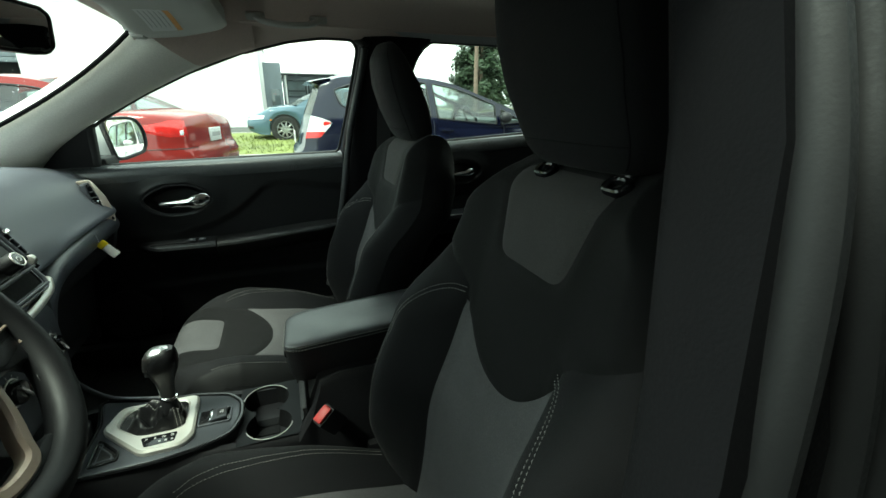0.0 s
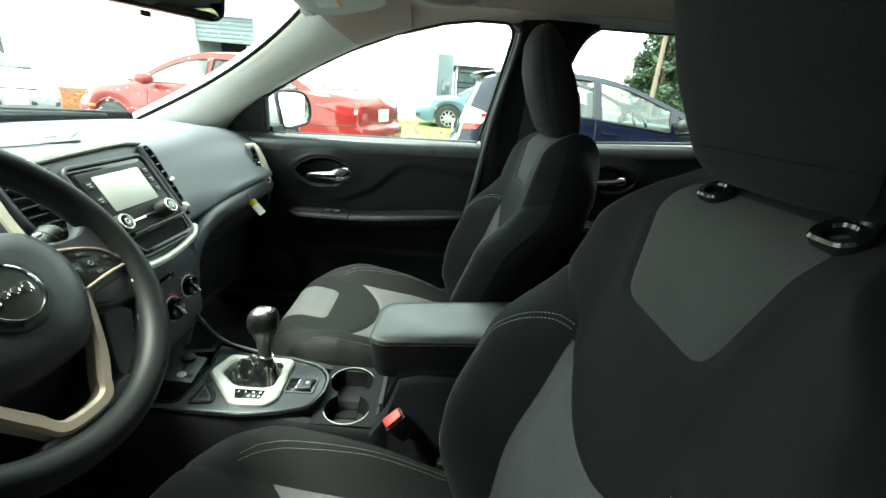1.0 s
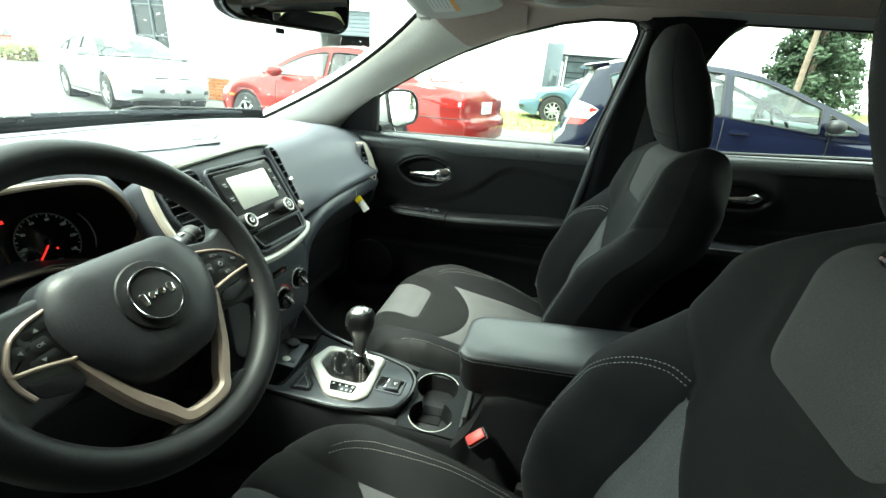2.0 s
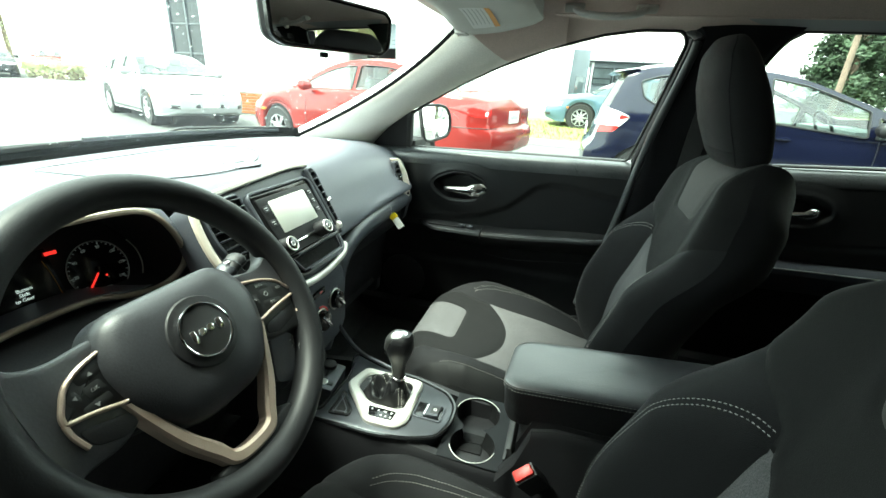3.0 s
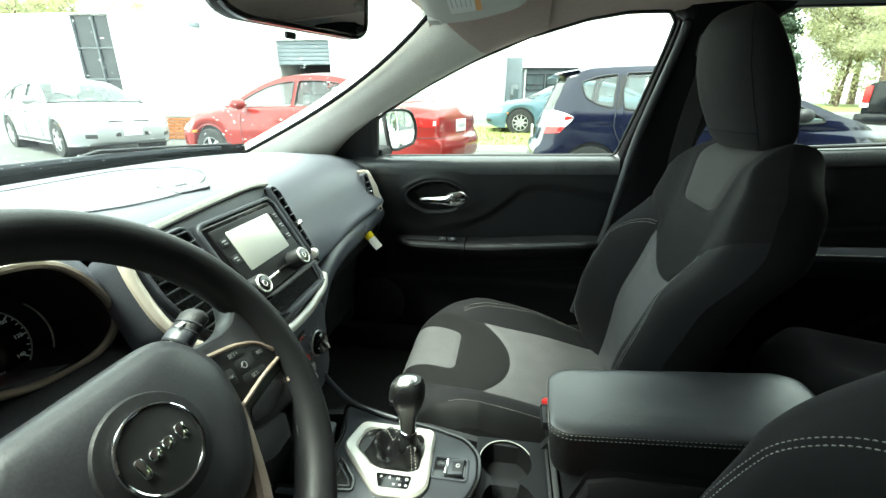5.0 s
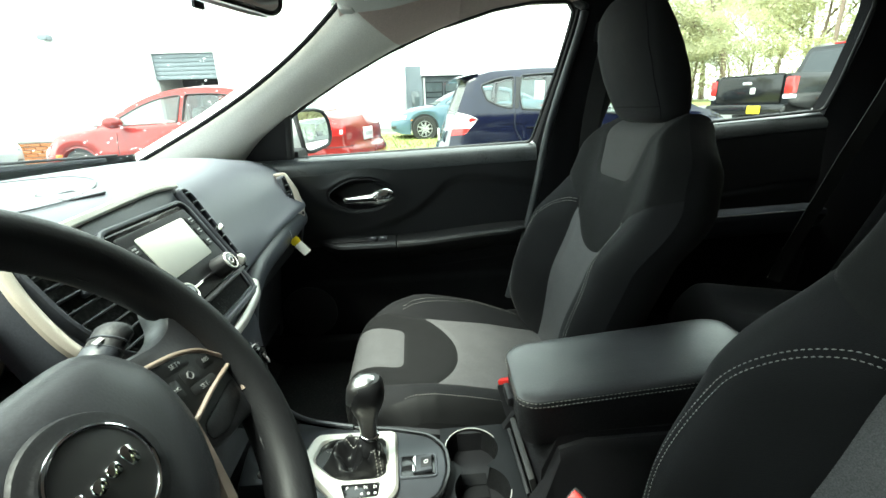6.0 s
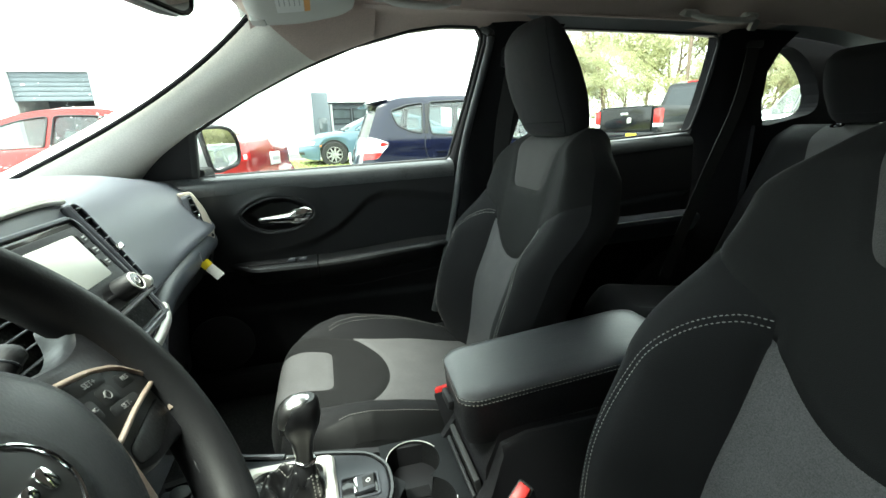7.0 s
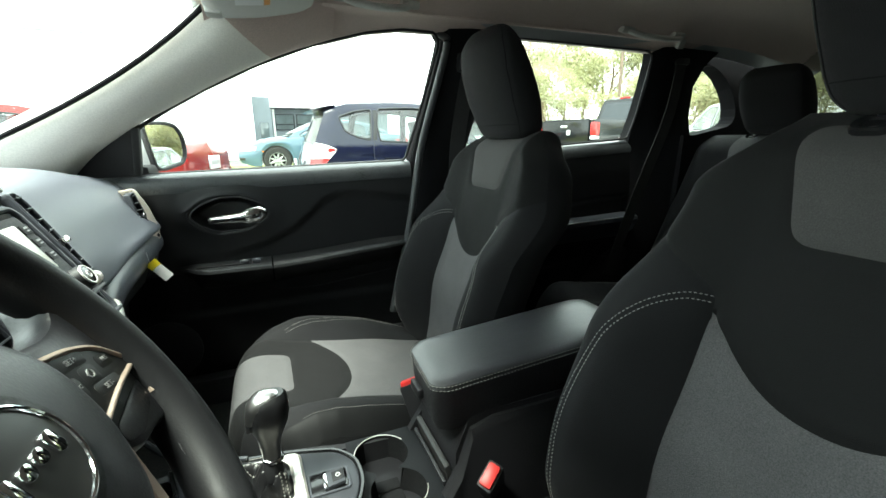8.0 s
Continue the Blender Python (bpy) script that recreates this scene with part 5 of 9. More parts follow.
part("heater_light", box(0.010, 0.003, 0.001, 0, HM @ pose(0.026, 0.038, 0.0032)), RED, dash)

# paper tag hanging under the dash edge
tag = thing("paper_tag", "white and yellow paper tag hanging under the dash", "tag", at=pose(-0.229, 0.462, 0.866, 0, 0, 0))
ty = Vector((-0.60, -0.10, 0.80)).normalized()
tx = ty.cross(Vector((0.25, -0.95, 0.18))).normalized()
TM = basis((0, 0, 0), tx, ty, tx.cross(ty))
part("paper", plate(rrect(0.021, 0.034, 0.002), 0, 0.0008, 0, TM @ pose(0.004, -0.026, 0)), WHITE, tag, smooth=False)
part("yellow_band", plate(rrect(0.022, 0.016, 0.002), 0, 0.0009, 0, TM @ pose(0.004, -0.0005, 0)), YELLOW, tag, smooth=False)
part("string", tube([(0, 0, 0.0), (-0.004, 0.002, 0.014), (-0.006, 0.004, 0.03)], 0.0008, 5), WHITE, tag)

# ---- instrument cluster ----
CY, CZ = -0.382, 1.006
cl = thing("instrument_cluster", "dark instrument cluster with lit red needle and champagne rim", "instrument panel")
half = [(-0.300, 0.0, 0.068), (-0.300, 0.065, 0.066), (-0.300, 0.122, 0.058), (-0.302, 0.155, 0.034), (-0.310, 0.185, -0.010), (-0.316, 0.194, -0.042), (-0.326, 0.180, -0.068), (-0.332, 0.150, -0.077), (-0.336, 0.106, -0.071), (-0.342, 0.070, -0.060), (-0.345, 0.030, -0.057), (-0.345, 0.0, -0.057)]
half = half + [(x, -y, z) for x, y, z in half[-2:0:-1]]
ring_pts = smooth_path([(x, CY + y, CZ + z) for x, y, z in half], 96, closed=True)
part("rim", sweep(ring_pts, circle(0.0044, 8), up=(1, 0, 0), closed=True), BRONZE, cl, "satin bronze rim")
GO = Vector((-0.405, CY, 0.945))
def on_dial(y, z):
    """Point of the tilted dial face at sideways place y and height z."""
    return Vector((GO.x - (z - GO.z) * 0.303 - 0.004, y, z))


inner = [on_dial(CY + (p.y - CY) * 1.03, CZ + (p.z - CZ) - 0.022) for p in ring_pts]
inner2 = [on_dial(CY + (p.y - CY) * 0.2, CZ + (p.z - CZ) * 0.2) for p in ring_pts]
hood_rings = [[tuple(p) for p in ring_pts], [tuple(p) for p in inner], [tuple(p) for p in inner2]]
part("recess", loft(hood_rings, caps=False), PLASTIC_D, cl)
outer = [Vector((p.x - 0.006, CY + (p.y - CY) * 1.06, CZ + (p.z - CZ) * 1.16)) for p in ring_pts]
outer2 = [Vector((-0.345, CY + (p.y - CY) * 1.16, CZ + (p.z - CZ) * 1.16 + 0.012)) for p in ring_pts]
part("hood", loft([[tuple(p) for p in ring_pts], [tuple(p) for p in outer], [tuple(p) for p in outer2], [(p.x - 0.12, p.y, p.z - 0.01) for p in outer2]], caps=False), SOFTPAD, cl)
GM = basis(GO, (0, 1, 0), (-0.29, 0, 0.957), (0.957, 0, 0.29))
for gx, words, unit in ((0.1225, ("0", "20", "40", "60", "80", "100", "120", "140"), "MPH"), (-0.0825, ("0", "1", "2", "3", "4", "5", "6", "7"), "")):
    gy, R = 0.0130, 0.0430
    g = part("gauge", cyl(R, 0.005, 48, bevel=0.001, m=GM @ pose(gx, gy, 0.002)), GLOSSBLACK, cl)
    part("gauge_ring", torus(R + 0.0004, 0.0008, 56, 6, GM @ pose(gx, gy, 0.0048)), DIMPRINT, g)
    # solid silver arc in place of the reflection in the dial's lens
    arc = [GM @ Vector((gx + math.copysign(0.0105, gx) + 0.0545 * math.cos(radians(a)) * math.copysign(1, gx), gy - 0.003 + 0.0545 * math.sin(radians(a)), 0.005)) for a in range(-118, 41, 7)]
    part("lens_glint", tube(arc, 0.0011, 6), SILVER, g, "silver arc drawn for the lens reflection round the dial")
    for k in range(29):
        a = -128 + 256 * k / 28
        L = 0.0048 if k % 4 == 0 else (0.0030 if k % 2 == 0 else 0.0016)
        part("gauge_mark", box(0.0010, L, 0.0005, 0, GM @ pose(gx + (R - 0.001 - L / 2) * math.sin(radians(a)), gy + (R - 0.001 - L / 2) * math.cos(radians(a)), 0.0048, 0, 0, -a)), DIALPRINT, g)
    for k, word in enumerate(words):
        a = -128 + 256 * k / 7
        part("gauge_figure", lettering(word, 0.0062, GM @ pose(gx + 0.0338 * math.sin(radians(a)), gy + 0.0338 * math.cos(radians(a)), 0.0048)), DIALPRINT, g, smooth=False)
    if unit:
        part("gauge_unit", lettering(unit, 0.0055, GM @ pose(gx + 0.001, gy - 0.0300, 0.0048)), DIALPRINT, g, smooth=False)
    part("needle", box(0.0024, 0.024, 0.0012, 0.0004, GM @ pose(gx + 0.0185 * math.sin(radians(-135)), gy + 0.0185 * math.cos(radians(-135)), 0.0062, 0, 0, 135)), LED_RED, g, "lit red needle")
    part("needle_hub", cyl(0.0055, 0.004, 16, bevel=0.001, m=GM @ pose(gx, gy, 0.0066)), GLOSSBLACK, g)
    part("needle_light", cyl(0.0016, 0.001, 8, m=GM @ pose(gx + 0.0055, gy - 0.0120, 0.0055)), LED_RED, g)
dsp = part("info_display", box(0.100, 0.090, 0.002, 0.0006, GM @ pose(0.020, 0.020, 0.0022)), GLOSSBLACK, cl)
part("warning_bar", box(0.0150, 0.0048, 0.0008, 0, GM @ pose(0.0738, 0.0565, 0.0046, 0, 0, -3)), LED_RED, dsp, "lit red warning bar")
for body, xx, yy, size in (("Button", 0.028, 0.0215, 0.0066), ("Shift", 0.026, 0.0152, 0.0066), ("to Gear", 0.024, 0.0090, 0.0066), ("15 mi", 0.026, -0.0052, 0.0058)):
    part("display_word", lettering(body, size, GM @ pose(xx, yy, 0.0046)), LED_WHITE, dsp, smooth=False)
b = tube([(0.0605, 0.0495, 0.0044), (0.0635, 0.033, 0.0044), (0.065, 0.015, 0.0044), (0.0655, -0.0050, 0.0044)], 0.0005, 5, n=14)
b.transform(GM)
part("bar_gauge", b, ORANGE, dsp)
part("bar_end", box(0.0035, 0.0022, 0.0005, 0, GM @ pose(0.060, -0.0040, 0.0046)), LED_WHITE, dsp)

# ---- steering wheel ----
WM = basis((-0.118, -0.375, 0.980), (0, 1, 0), (-0.5446, 0, 0.8387), (0.8387, 0, 0.5446))
sw = thing("steering_wheel", "black leather steering wheel with bronze trim and a round chrome badge", "steering wheel")
rim = []
for i in range(96):
    a = 2 * math.pi * i / 96
    flat = 1 - 0.012 * (math.cos(a) ** 8)
    rim.append((0.1715 * math.sin(a) * flat, 0.1715 * math.cos(a), 0.0))
b = sweep(rim, [(q[0], q[1] * 1.15) for q in circle(0.0185, 16)], up=(0, 0, 1), closed=True)
b.transform(WM)
part("rim", b, GRIPHIDE, sw, "black leather rim")
for a in (52, -52, 128, -128):
    p = Vector((0.1715 * math.sin(radians(a)), 0.1715 * math.cos(radians(a)), 0))
    part("rim_seam", torus(0.0190, 0.0006, 20, 5, WM @ Matrix.Translation(p) @ pose(0, 0, 0, 90, 0, -a) @ pose(0, 0, 0, 0, 90, 0) @ pose(0, 0, 0, 90, 0, 0)), PLASTIC_D, sw)
hub = rounded([(-0.072, 0.058), (0.072, 0.058), (0.097, 0.018), (0.090, -0.032), (0.052, -0.088), (-0.052, -0.088), (-0.090, -0.032), (-0.097, 0.018)], 0.040, 6)
rings = []
for k, z in ((1.0, -0.030), (1.0, -0.004), (0.985, 0.004), (0.93, 0.0125), (0.80, 0.0190), (0.60, 0.0225), (0.30, 0.0240), (0.02, 0.0245)):
    rings.append([(x * k, y * k, z) for x, y in hub])
b = loft(rings)
b.transform(WM)
ab = part("airbag_cover", b, HUBSKIN, sw)
part("badge_recess", cyl(0.041, 0.006, 48, r2=0.039, bevel=0.002, m=WM @ pose(0, -0.004, 0.0230)), PLASTIC_D, ab)
bd = part("badge", cyl(0.0285, 0.004, 48, bevel=0.001, m=WM @ pose(0, -0.004, 0.0270)), BADGE, ab)
part("badge_ring", torus(0.0290, 0.0014, 56, 8, WM @ pose(0, -0.004, 0.0290)), CHROME, bd, "chrome badge ring")
for xx, w, h, dy in ((-0.0172, 0.0062, 0.0150, -0.001), (-0.0064, 0.0088, 0.0082, 0.0), (0.0044, 0.0088, 0.0082, 0.0), (0.0160, 0.0080, 0.0130, -0.001)):
    part("badge_mark", plate(rrect(w, h, min(w, h) * 0.45), 0, 0.0020, 0.0007, WM @ pose(xx, -0.004 + dy, 0.0288)), CHROME, bd)
WT = WM @ pose(0, 0, 0, 0, 0, -3.5)        # the wheel stands a little turned
for sg in (1, -1):
    mir = lambda pts: [(x * sg, y) for x, y in pts]
    side = 1.0 if sg > 0 else 0.68
    pad = lambda pts: [((0.080 + (x - 0.080) * side) * sg, y) for x, y in pts]
    sp = rounded(mir([(0.075, 0.040), (0.120, 0.034), (0.143, 0.040), (0.157, 0.068), (0.170, 0.030), (0.171, -0.030), (0.152, -0.080), (0.140, -0.062), (0.100, -0.060), (0.075, -0.045)]), 0.014)
    part("spoke", plate(sp, -0.022, 0.004, 0.006, WT), LEATHER, sw)
    gb = rounded(pad([(0.076, 0.029), (0.118, 0.021), (0.142, 0.011), (0.159, -0.010), (0.160, -0.020), (0.125, -0.023), (0.082, -0.031)]), 0.010)
    part("switch_bezel", frame_plate(gb, scaled(gb, 0.0042), 0.002, 0.0088, 0.0015, WT), ROSE, sw, "rose bronze switch surround")
    tailb = smooth_path([(*q, 0.006) for q in pad([(0.1575, -0.018), (0.156, -0.030), (0.149, -0.044)])], 10)
    b = sweep(tailb, rrect(0.0045, 0.004, 0.001, 1))
    b.transform(WT)
    part("bezel_tail", b, ROSE, sw)
    pan = scaled(gb, 0.0040)
    sp2 = part("switch_panel", plate(pan, 0.002, 0.0070, 0.001, WT), KEYBLACK, sw, "satin black switch panel")
    part("lower_panel", plate(rounded(pad([(0.092, -0.036), (0.150, -0.028), (0.142, -0.046), (0.108, -0.054), (0.088, -0.048)]), 0.006), 0.002, 0.0052, 0.001, WT), PLASTIC_D, sw)
    keys = ((0.1100, 0.0125, 0.030, 0.010), (0.1370, -0.0015, 0.017, 0.011), (0.1140, -0.0015, 0.017, 0.013), (0.0930, -0.0020, 0.015, 0.015), (0.1190, -0.0145, 0.030, 0.009))
    if sg < 0:
        keys = ((0.1000, 0.0108, 0.024, 0.009), (0.1190, -0.0027, 0.010, 0.012), (0.1020, -0.0030, 0.016, 0.012), (0.0860, -0.0035, 0.011, 0.013), (0.1050, -0.0155, 0.024, 0.008))
    for kx, ky, kw, kh in keys:
        part("switch_key", plate(rrect(kw, kh, 0.003), 0.0066, 0.0072, 0.0003, WT @ pose(kx * sg, ky, 0, 0, 0, -9 * sg)), KEYBLACK, sp2)
    top = 0.0074
    if sg > 0:
        for body, kx, ky, size in (("SET+", 0.1105, 0.0122, 0.0058), ("RES", 0.1380, -0.0010, 0.0050), ("SET-", 0.1190, -0.0150, 0.0055), ("CANC", 0.0930, -0.0020, 0.0040)):
            part("key_word", lettering(body, size, WT @ pose(kx, ky, top, 0, 0, -8)), KEYPRINT, sp2, smooth=False)
        part("key_symbol", torus(0.0030, 0.0005, 14, 5, WT @ pose(0.1145, -0.0012, top)), KEYPRINT, sp2)
        part("key_symbol", box(0.0050, 0.0008, 0.0005, 0, WT @ pose(0.1125, 0.0000, top, 0, 0, 30)), KEYPRINT, sp2)
    else:
        part("key_word", lettering("OK", 0.0048, WT @ pose(-0.1020, -0.0030, top, 0, 0, 6)), KEYPRINT, sp2, smooth=False)
        for kx, ky, ang in ((-0.0998, 0.0105, 0), (-0.0860, -0.0035, -90), (-0.1180, -0.0027, 90), (-0.1060, -0.0160, 180)):
            part("key_arrow", plate([(-0.0022, -0.0014), (0.0022, -0.0014), (0.0, 0.0022)], 0, 0.0004, 0, WT @ pose(kx, ky, top, 0, 0, ang)), KEYPRINT, sp2, smooth=False)
# rose bronze bow of the lower spoke
bow_a = [(0.092, -0.028), (0.081, -0.058), (0.065, -0.095), (0.046, -0.125), (0.026, -0.148)]
bow_b = [(0.020, -0.133), (0.034, -0.114), (0.052, -0.088), (0.066, -0.062), (0.079, -0.032)]
bow_out = smooth_path([(x, y, 0) for x, y in bow_a + [(-x, y) for x, y in bow_a[::-1]]], 60)
bow_in = smooth_path([(x, y, 0) for x, y in bow_b[::-1] + [(-x, y) for x, y in bow_b]], 60)
b = loft([[(p.x + (q.x - p.x) * k, p.y + (q.y - p.y) * k, z) for k, z in ((0, -0.010), (0, 0.0035), (0.22, 0.0070), (0.78, 0.0070), (1, 0.0035), (1, -0.010))] for p, q in zip(bow_out, bow_in)])
b.transform(WT)
part("lower_bow", b, ROSE, sw, "rose bronze bow of the lower spoke")
part("lower_spoke", plate(rounded([(0.060, -0.138), (0.050, -0.175), (-0.050, -0.175), (-0.060, -0.138)], 0.008), -0.018, 0.004, 0.004, WM), GRIPHIDE, sw)
part("column", cyl(0.045, 0.16, 28, r2=0.060, bevel=0.005, m=WM @ pose(0, -0.01, -0.10, 180, 0, 0)), PLASTIC_D, sw)
part("column_shroud", box(0.15, 0.10, 0.14, 0.03, WM @ pose(0, -0.02, -0.125)), PLASTIC_D, sw)
for sg, tip in ((1, (-0.185, -0.215, 1.000)), (-1, (-0.185, -0.540, 1.000))):
    a0 = WM @ Vector((0.06 * sg, 0.012, -0.075))
    path = smooth_path([tuple(a0), tuple(a0.lerp(Vector(tip), 0.55)), tip], 14)
    rr = np.interp(np.linspace(0, 1, 14), [0, 0.35, 0.60, 0.93, 1.0], [0.008, 0.0125, 0.0150, 0.0160, 0.0120])
    rings = []
    d = (Vector(tip) - a0).normalized()
    s1 = d.cross(Vector((0, 0, 1))).normalized()
    s2 = s1.cross(d)
    for p, r in zip(path, rr):
        rings.append([tuple(p + s1 * q[0] + s2 * q[1] * 0.62) for q in circle(r, 14)])
    stk = part("stalk", loft(rings), PLASTIC_D, sw)
    zq = d.to_track_quat("Z", "Y").to_matrix().to_4x4()
    part("stalk_ring", cyl(0.0160, 0.012, 20, bevel=0.001, m=Matrix.Translation(a0.lerp(Vector(tip), 0.72)) @ zq @ Matrix.Diagonal((1, 0.70, 1, 1))), PLASTIC, stk)
    for t in (0.66, 0.78, 0.86):
        part("stalk_rib", torus(float(np.interp(t, [0, 1], [0.0150, 0.0158])), 0.0009, 20, 5, Matrix.Translation(a0.lerp(Vector(tip), t)) @ zq @ Matrix.Diagonal((1, 0.66, 1, 1))), GUNMETAL, stk)
    for t in (0.52, 0.62, 0.80):
        q = a0.lerp(Vector(tip), t)
        part("stalk_mark", box(0.004, 0.010, 0.0006, 0, Matrix.Translation(q + s2 * (0.0126 if t > 0.7 else 0.0100) + Vector((0.002, 0, 0))) @ pose(0, 0, 0, 0, 25, 0)), DIMPRINT, stk)

# ---- centre console ----
con = thing("centre_console", "black and grey centre console with cup holders and padded lid", "console")
PZ = 0.618
body = []
for x, hw, zt in ((-0.26, 0.115, 0.600), (-0.18, 0.115, 0.612), (0.0, 0.102, 0.612), (0.10, 0.100, 0.596), (0.21, 0.100, 0.592), (0.24, 0.098, 0.640), (0.26, 0.092, 0.70), (0.30, 0.092, 0.712), (0.60, 0.092, 0.712), (0.66, 0.090, 0.66), (0.67, 0.088, 0.45)):
    body.append((x, hw, zt))
# side walls
for sg in (1, -1):
    rings = []
    for x, hw, zt in body:
        rings.append([(x, hw * sg, 0.42), (x, hw * sg, zt - 0.012), (x, (hw - 0.008) * sg, zt), (x, (hw - 0.022) * sg, zt), (x, (hw - 0.024) * sg, 0.42)])
    part("side_wall", loft(rings), PLASTIC_D, con)
part("front_floor", box(0.50, 0.18, 0.02, 0.004, pose(0.0, 0, 0.545)), PLASTIC_D, con)
part("front_bin_back", box(0.02, 0.20, 0.16, 0.004, pose(-0.255, 0, 0.60, 0, -12, 0)), PLASTIC_D, con)
# tunnel behind the cup holders up to the lid
box_rings = [[(x, -0.072 * k, z0), (x, 0.072 * k, z0), (x, 0.078 * k, z1), (x, -0.078 * k, z1)] for x, k, z0, z1 in ((0.238, 1.0, 0.55, 0.66), (0.262, 1.0, 0.55, 0.722), (0.60, 1.0, 0.5, 0.722), (0.64, 0.95, 0.5, 0.70))]
part("bin_body", loft(box_rings), PLASTIC_D, con)
# shifter plate
plate_out = rounded([(-0.172, 0.116), (-0.09, 0.090), (0.010, 0.074), (0.075, 0.054), (0.100, 0.022), (0.102, -0.025), (0.086, -0.068), (0.03, -0.090), (-0.03, -0.100), (-0.215, -0.100), (-0.215, -0.088), (-0.154, -0.084), (-0.150, -0.02), (-0.150, 0.04)], 0.016)
part("shifter_plate", plate(plate_out, PZ - 0.030, PZ, 0.004), GUNMETAL, con, "satin grey shifter plate")
part("plate_edge", sweep([(x, y, PZ - 0.002) for x, y in scaled(plate_out, -0.004)], circle(0.004, 6), closed=True), GLOSSBLACK, con)
bez_o = rounded([(-0.122, 0.068), (0.020, 0.064), (0.026, -0.062), (0.008, -0.084), (-0.056, -0.086), (-0.080, -0.060), (-0.140, 0.004)], 0.016)
bez_i = rounded([(-0.106, 0.048), (0.002, 0.046), (0.006, -0.028), (-0.007, -0.036), (-0.058, -0.036), (-0.074, -0.030), (-0.114, 0.006)], 0.012)
part("shifter_bezel", frame_plate(bez_o, bez_i, PZ, PZ + 0.011, 0.004), SILVER, con, "satin silver shifter surround")
part("gear_window", plate(rounded([(-0.062, -0.048), (-0.002, -0.048), (-0.004, -0.072), (-0.052, -0.074)], 0.004), PZ + 0.010, PZ + 0.0122, 0.0005), GLOSSBLACK, con)
for k, word in enumerate("PRND"):
    part("gear_mark", lettering(word, 0.0075, pose(-0.051 + k * 0.014, -0.056, PZ + 0.0126)), WHITE, con, smooth=False)
for k in range(3):
    part("gear_mark", box(0.004, 0.004, 0.0006, 0, pose(-0.028 + k * 0.010, -0.067, PZ + 0.0126)), DIMPRINT, con)
# folded gaiter
def gaiter():
    """Soft leather sleeve, gathered in loose folds round the lever."""
    base = smooth_path([(x, y, 0) for x, y in scaled(bez_i, -0.003)], 120, closed=True)
    rings = []
    for k in range(25):
        t = k / 24
        ring = []
        for i, p in enumerate(base):
            a = math.atan2(p.y - 0.004, p.x + 0.020)
            f = math.sin(math.pi * min(1, t * 1.1)) ** 0.8
            pull = t * (0.88 - 0.05 * math.sin(3 * a + 1.0) * f)
            px, py = p.x + (-0.020 - p.x) * pull, p.y + (0.002 - p.y) * pull
            z = PZ + 0.003 + 0.050 * t ** 2.2 + 0.004 * f + 0.014 * f * math.sin(8.5 * t + 2.4 * math.sin(a * 2 + 0.6) + a) + 0.006 * f * math.sin(5 * a + 11 * t) + 0.003 * f * math.sin(9 * a - 14 * t)
            ring.append((px, py, max(z, PZ + 0.002)))
        rings.append(ring)
    return loft(rings, caps=True)


sleeve = gaiter()
gaiter_tree = BVHTree.FromBMesh(sleeve)
part("gaiter", sleeve, SLEEVE, con, "folded black leather gaiter")
for pts in ([(-0.098, 0.030), (-0.076, 0.024), (-0.056, 0.014), (-0.040, 0.000)], [(-0.092, 0.036), (-0.071, 0.030), (-0.052, 0.021), (-0.037, 0.010)], [(0.000, -0.030), (-0.002, -0.020), (-0.008, -0.009)], [(-0.007, -0.034), (-0.008, -0.023), (-0.013, -0.012)]):
    path = [gaiter_tree.ray_cast(Vector((p.x, p.y, PZ + 0.2)), Vector((0, 0, -1)))[0] + Vector((0, 0, 0.0012)) for p in smooth_path([(x, y, 0) for x, y in pts], 14)]
    part("gaiter_seam", stitches([tuple(p) for p in path], [(0, 0, 1)] * 14, 0.0036, 0.0024, 0.0011), THREAD, con, smooth=False)
# lever
shift = thing("gear_lever", "black leather gear lever with a chrome cap", "gear lever", at=pose(-0.020, 0.002, PZ))
part("boot_collar", cyl(0.017, 0.030, 20, r2=0.013, bevel=0.003, m=pose(0, 0, 0.040, 0, 4, 0)), GRIPHIDE, shift)
part("collar_ring", torus(0.0125, 0.003, 28, 8, pose(0.002, 0, 0.058, 0, 4, 0)), CHROME, shift, "chrome collar ring")
kn = []
for z, w, d, dx in ((0.052, 0.021, 0.024, 0.001), (0.074, 0.022, 0.026, 0.001), (0.092, 0.026, 0.031, 0.001), (0.106, 0.034, 0.042, 0.001), (0.120, 0.043, 0.052, 0.002), (0.134, 0.047, 0.056, 0.003), (0.147, 0.046, 0.054, 0.004), (0.157, 0.040, 0.047, 0.006), (0.1625, 0.028, 0.034, 0.008)):
    kn.append([(dx + px, py, z) for px, py in rrect(d, w, min(w, d) * 0.46, 6)])
part("knob", loft(kn), SLEEVE, shift, "black leather knob")
cap = []
for z, w, d, dx in ((0.126, 0.030, 0.024, -0.0165), (0.138, 0.038, 0.036, -0.0095), (0.149, 0.040, 0.040, -0.0055), (0.158, 0.035, 0.038, -0.0005), (0.1635, 0.027, 0.031, 0.002), (0.1658, 0.015, 0.019, 0.003), (0.1663, 0.005, 0.007, 0.004)):
    cap.append([(dx + px, py - 0.0010, z) for px, py in rrect(d, w, min(w, d) * 0.44, 6)])
part("knob_cap", loft(cap), CAPMETAL, shift, "satin chrome knob cap")
part("knob_spine", box(0.004, 0.010, 0.050, 0.002, pose(-0.0120, 0, 0.084, 0, -6, 0)), CAPMETAL, shift)
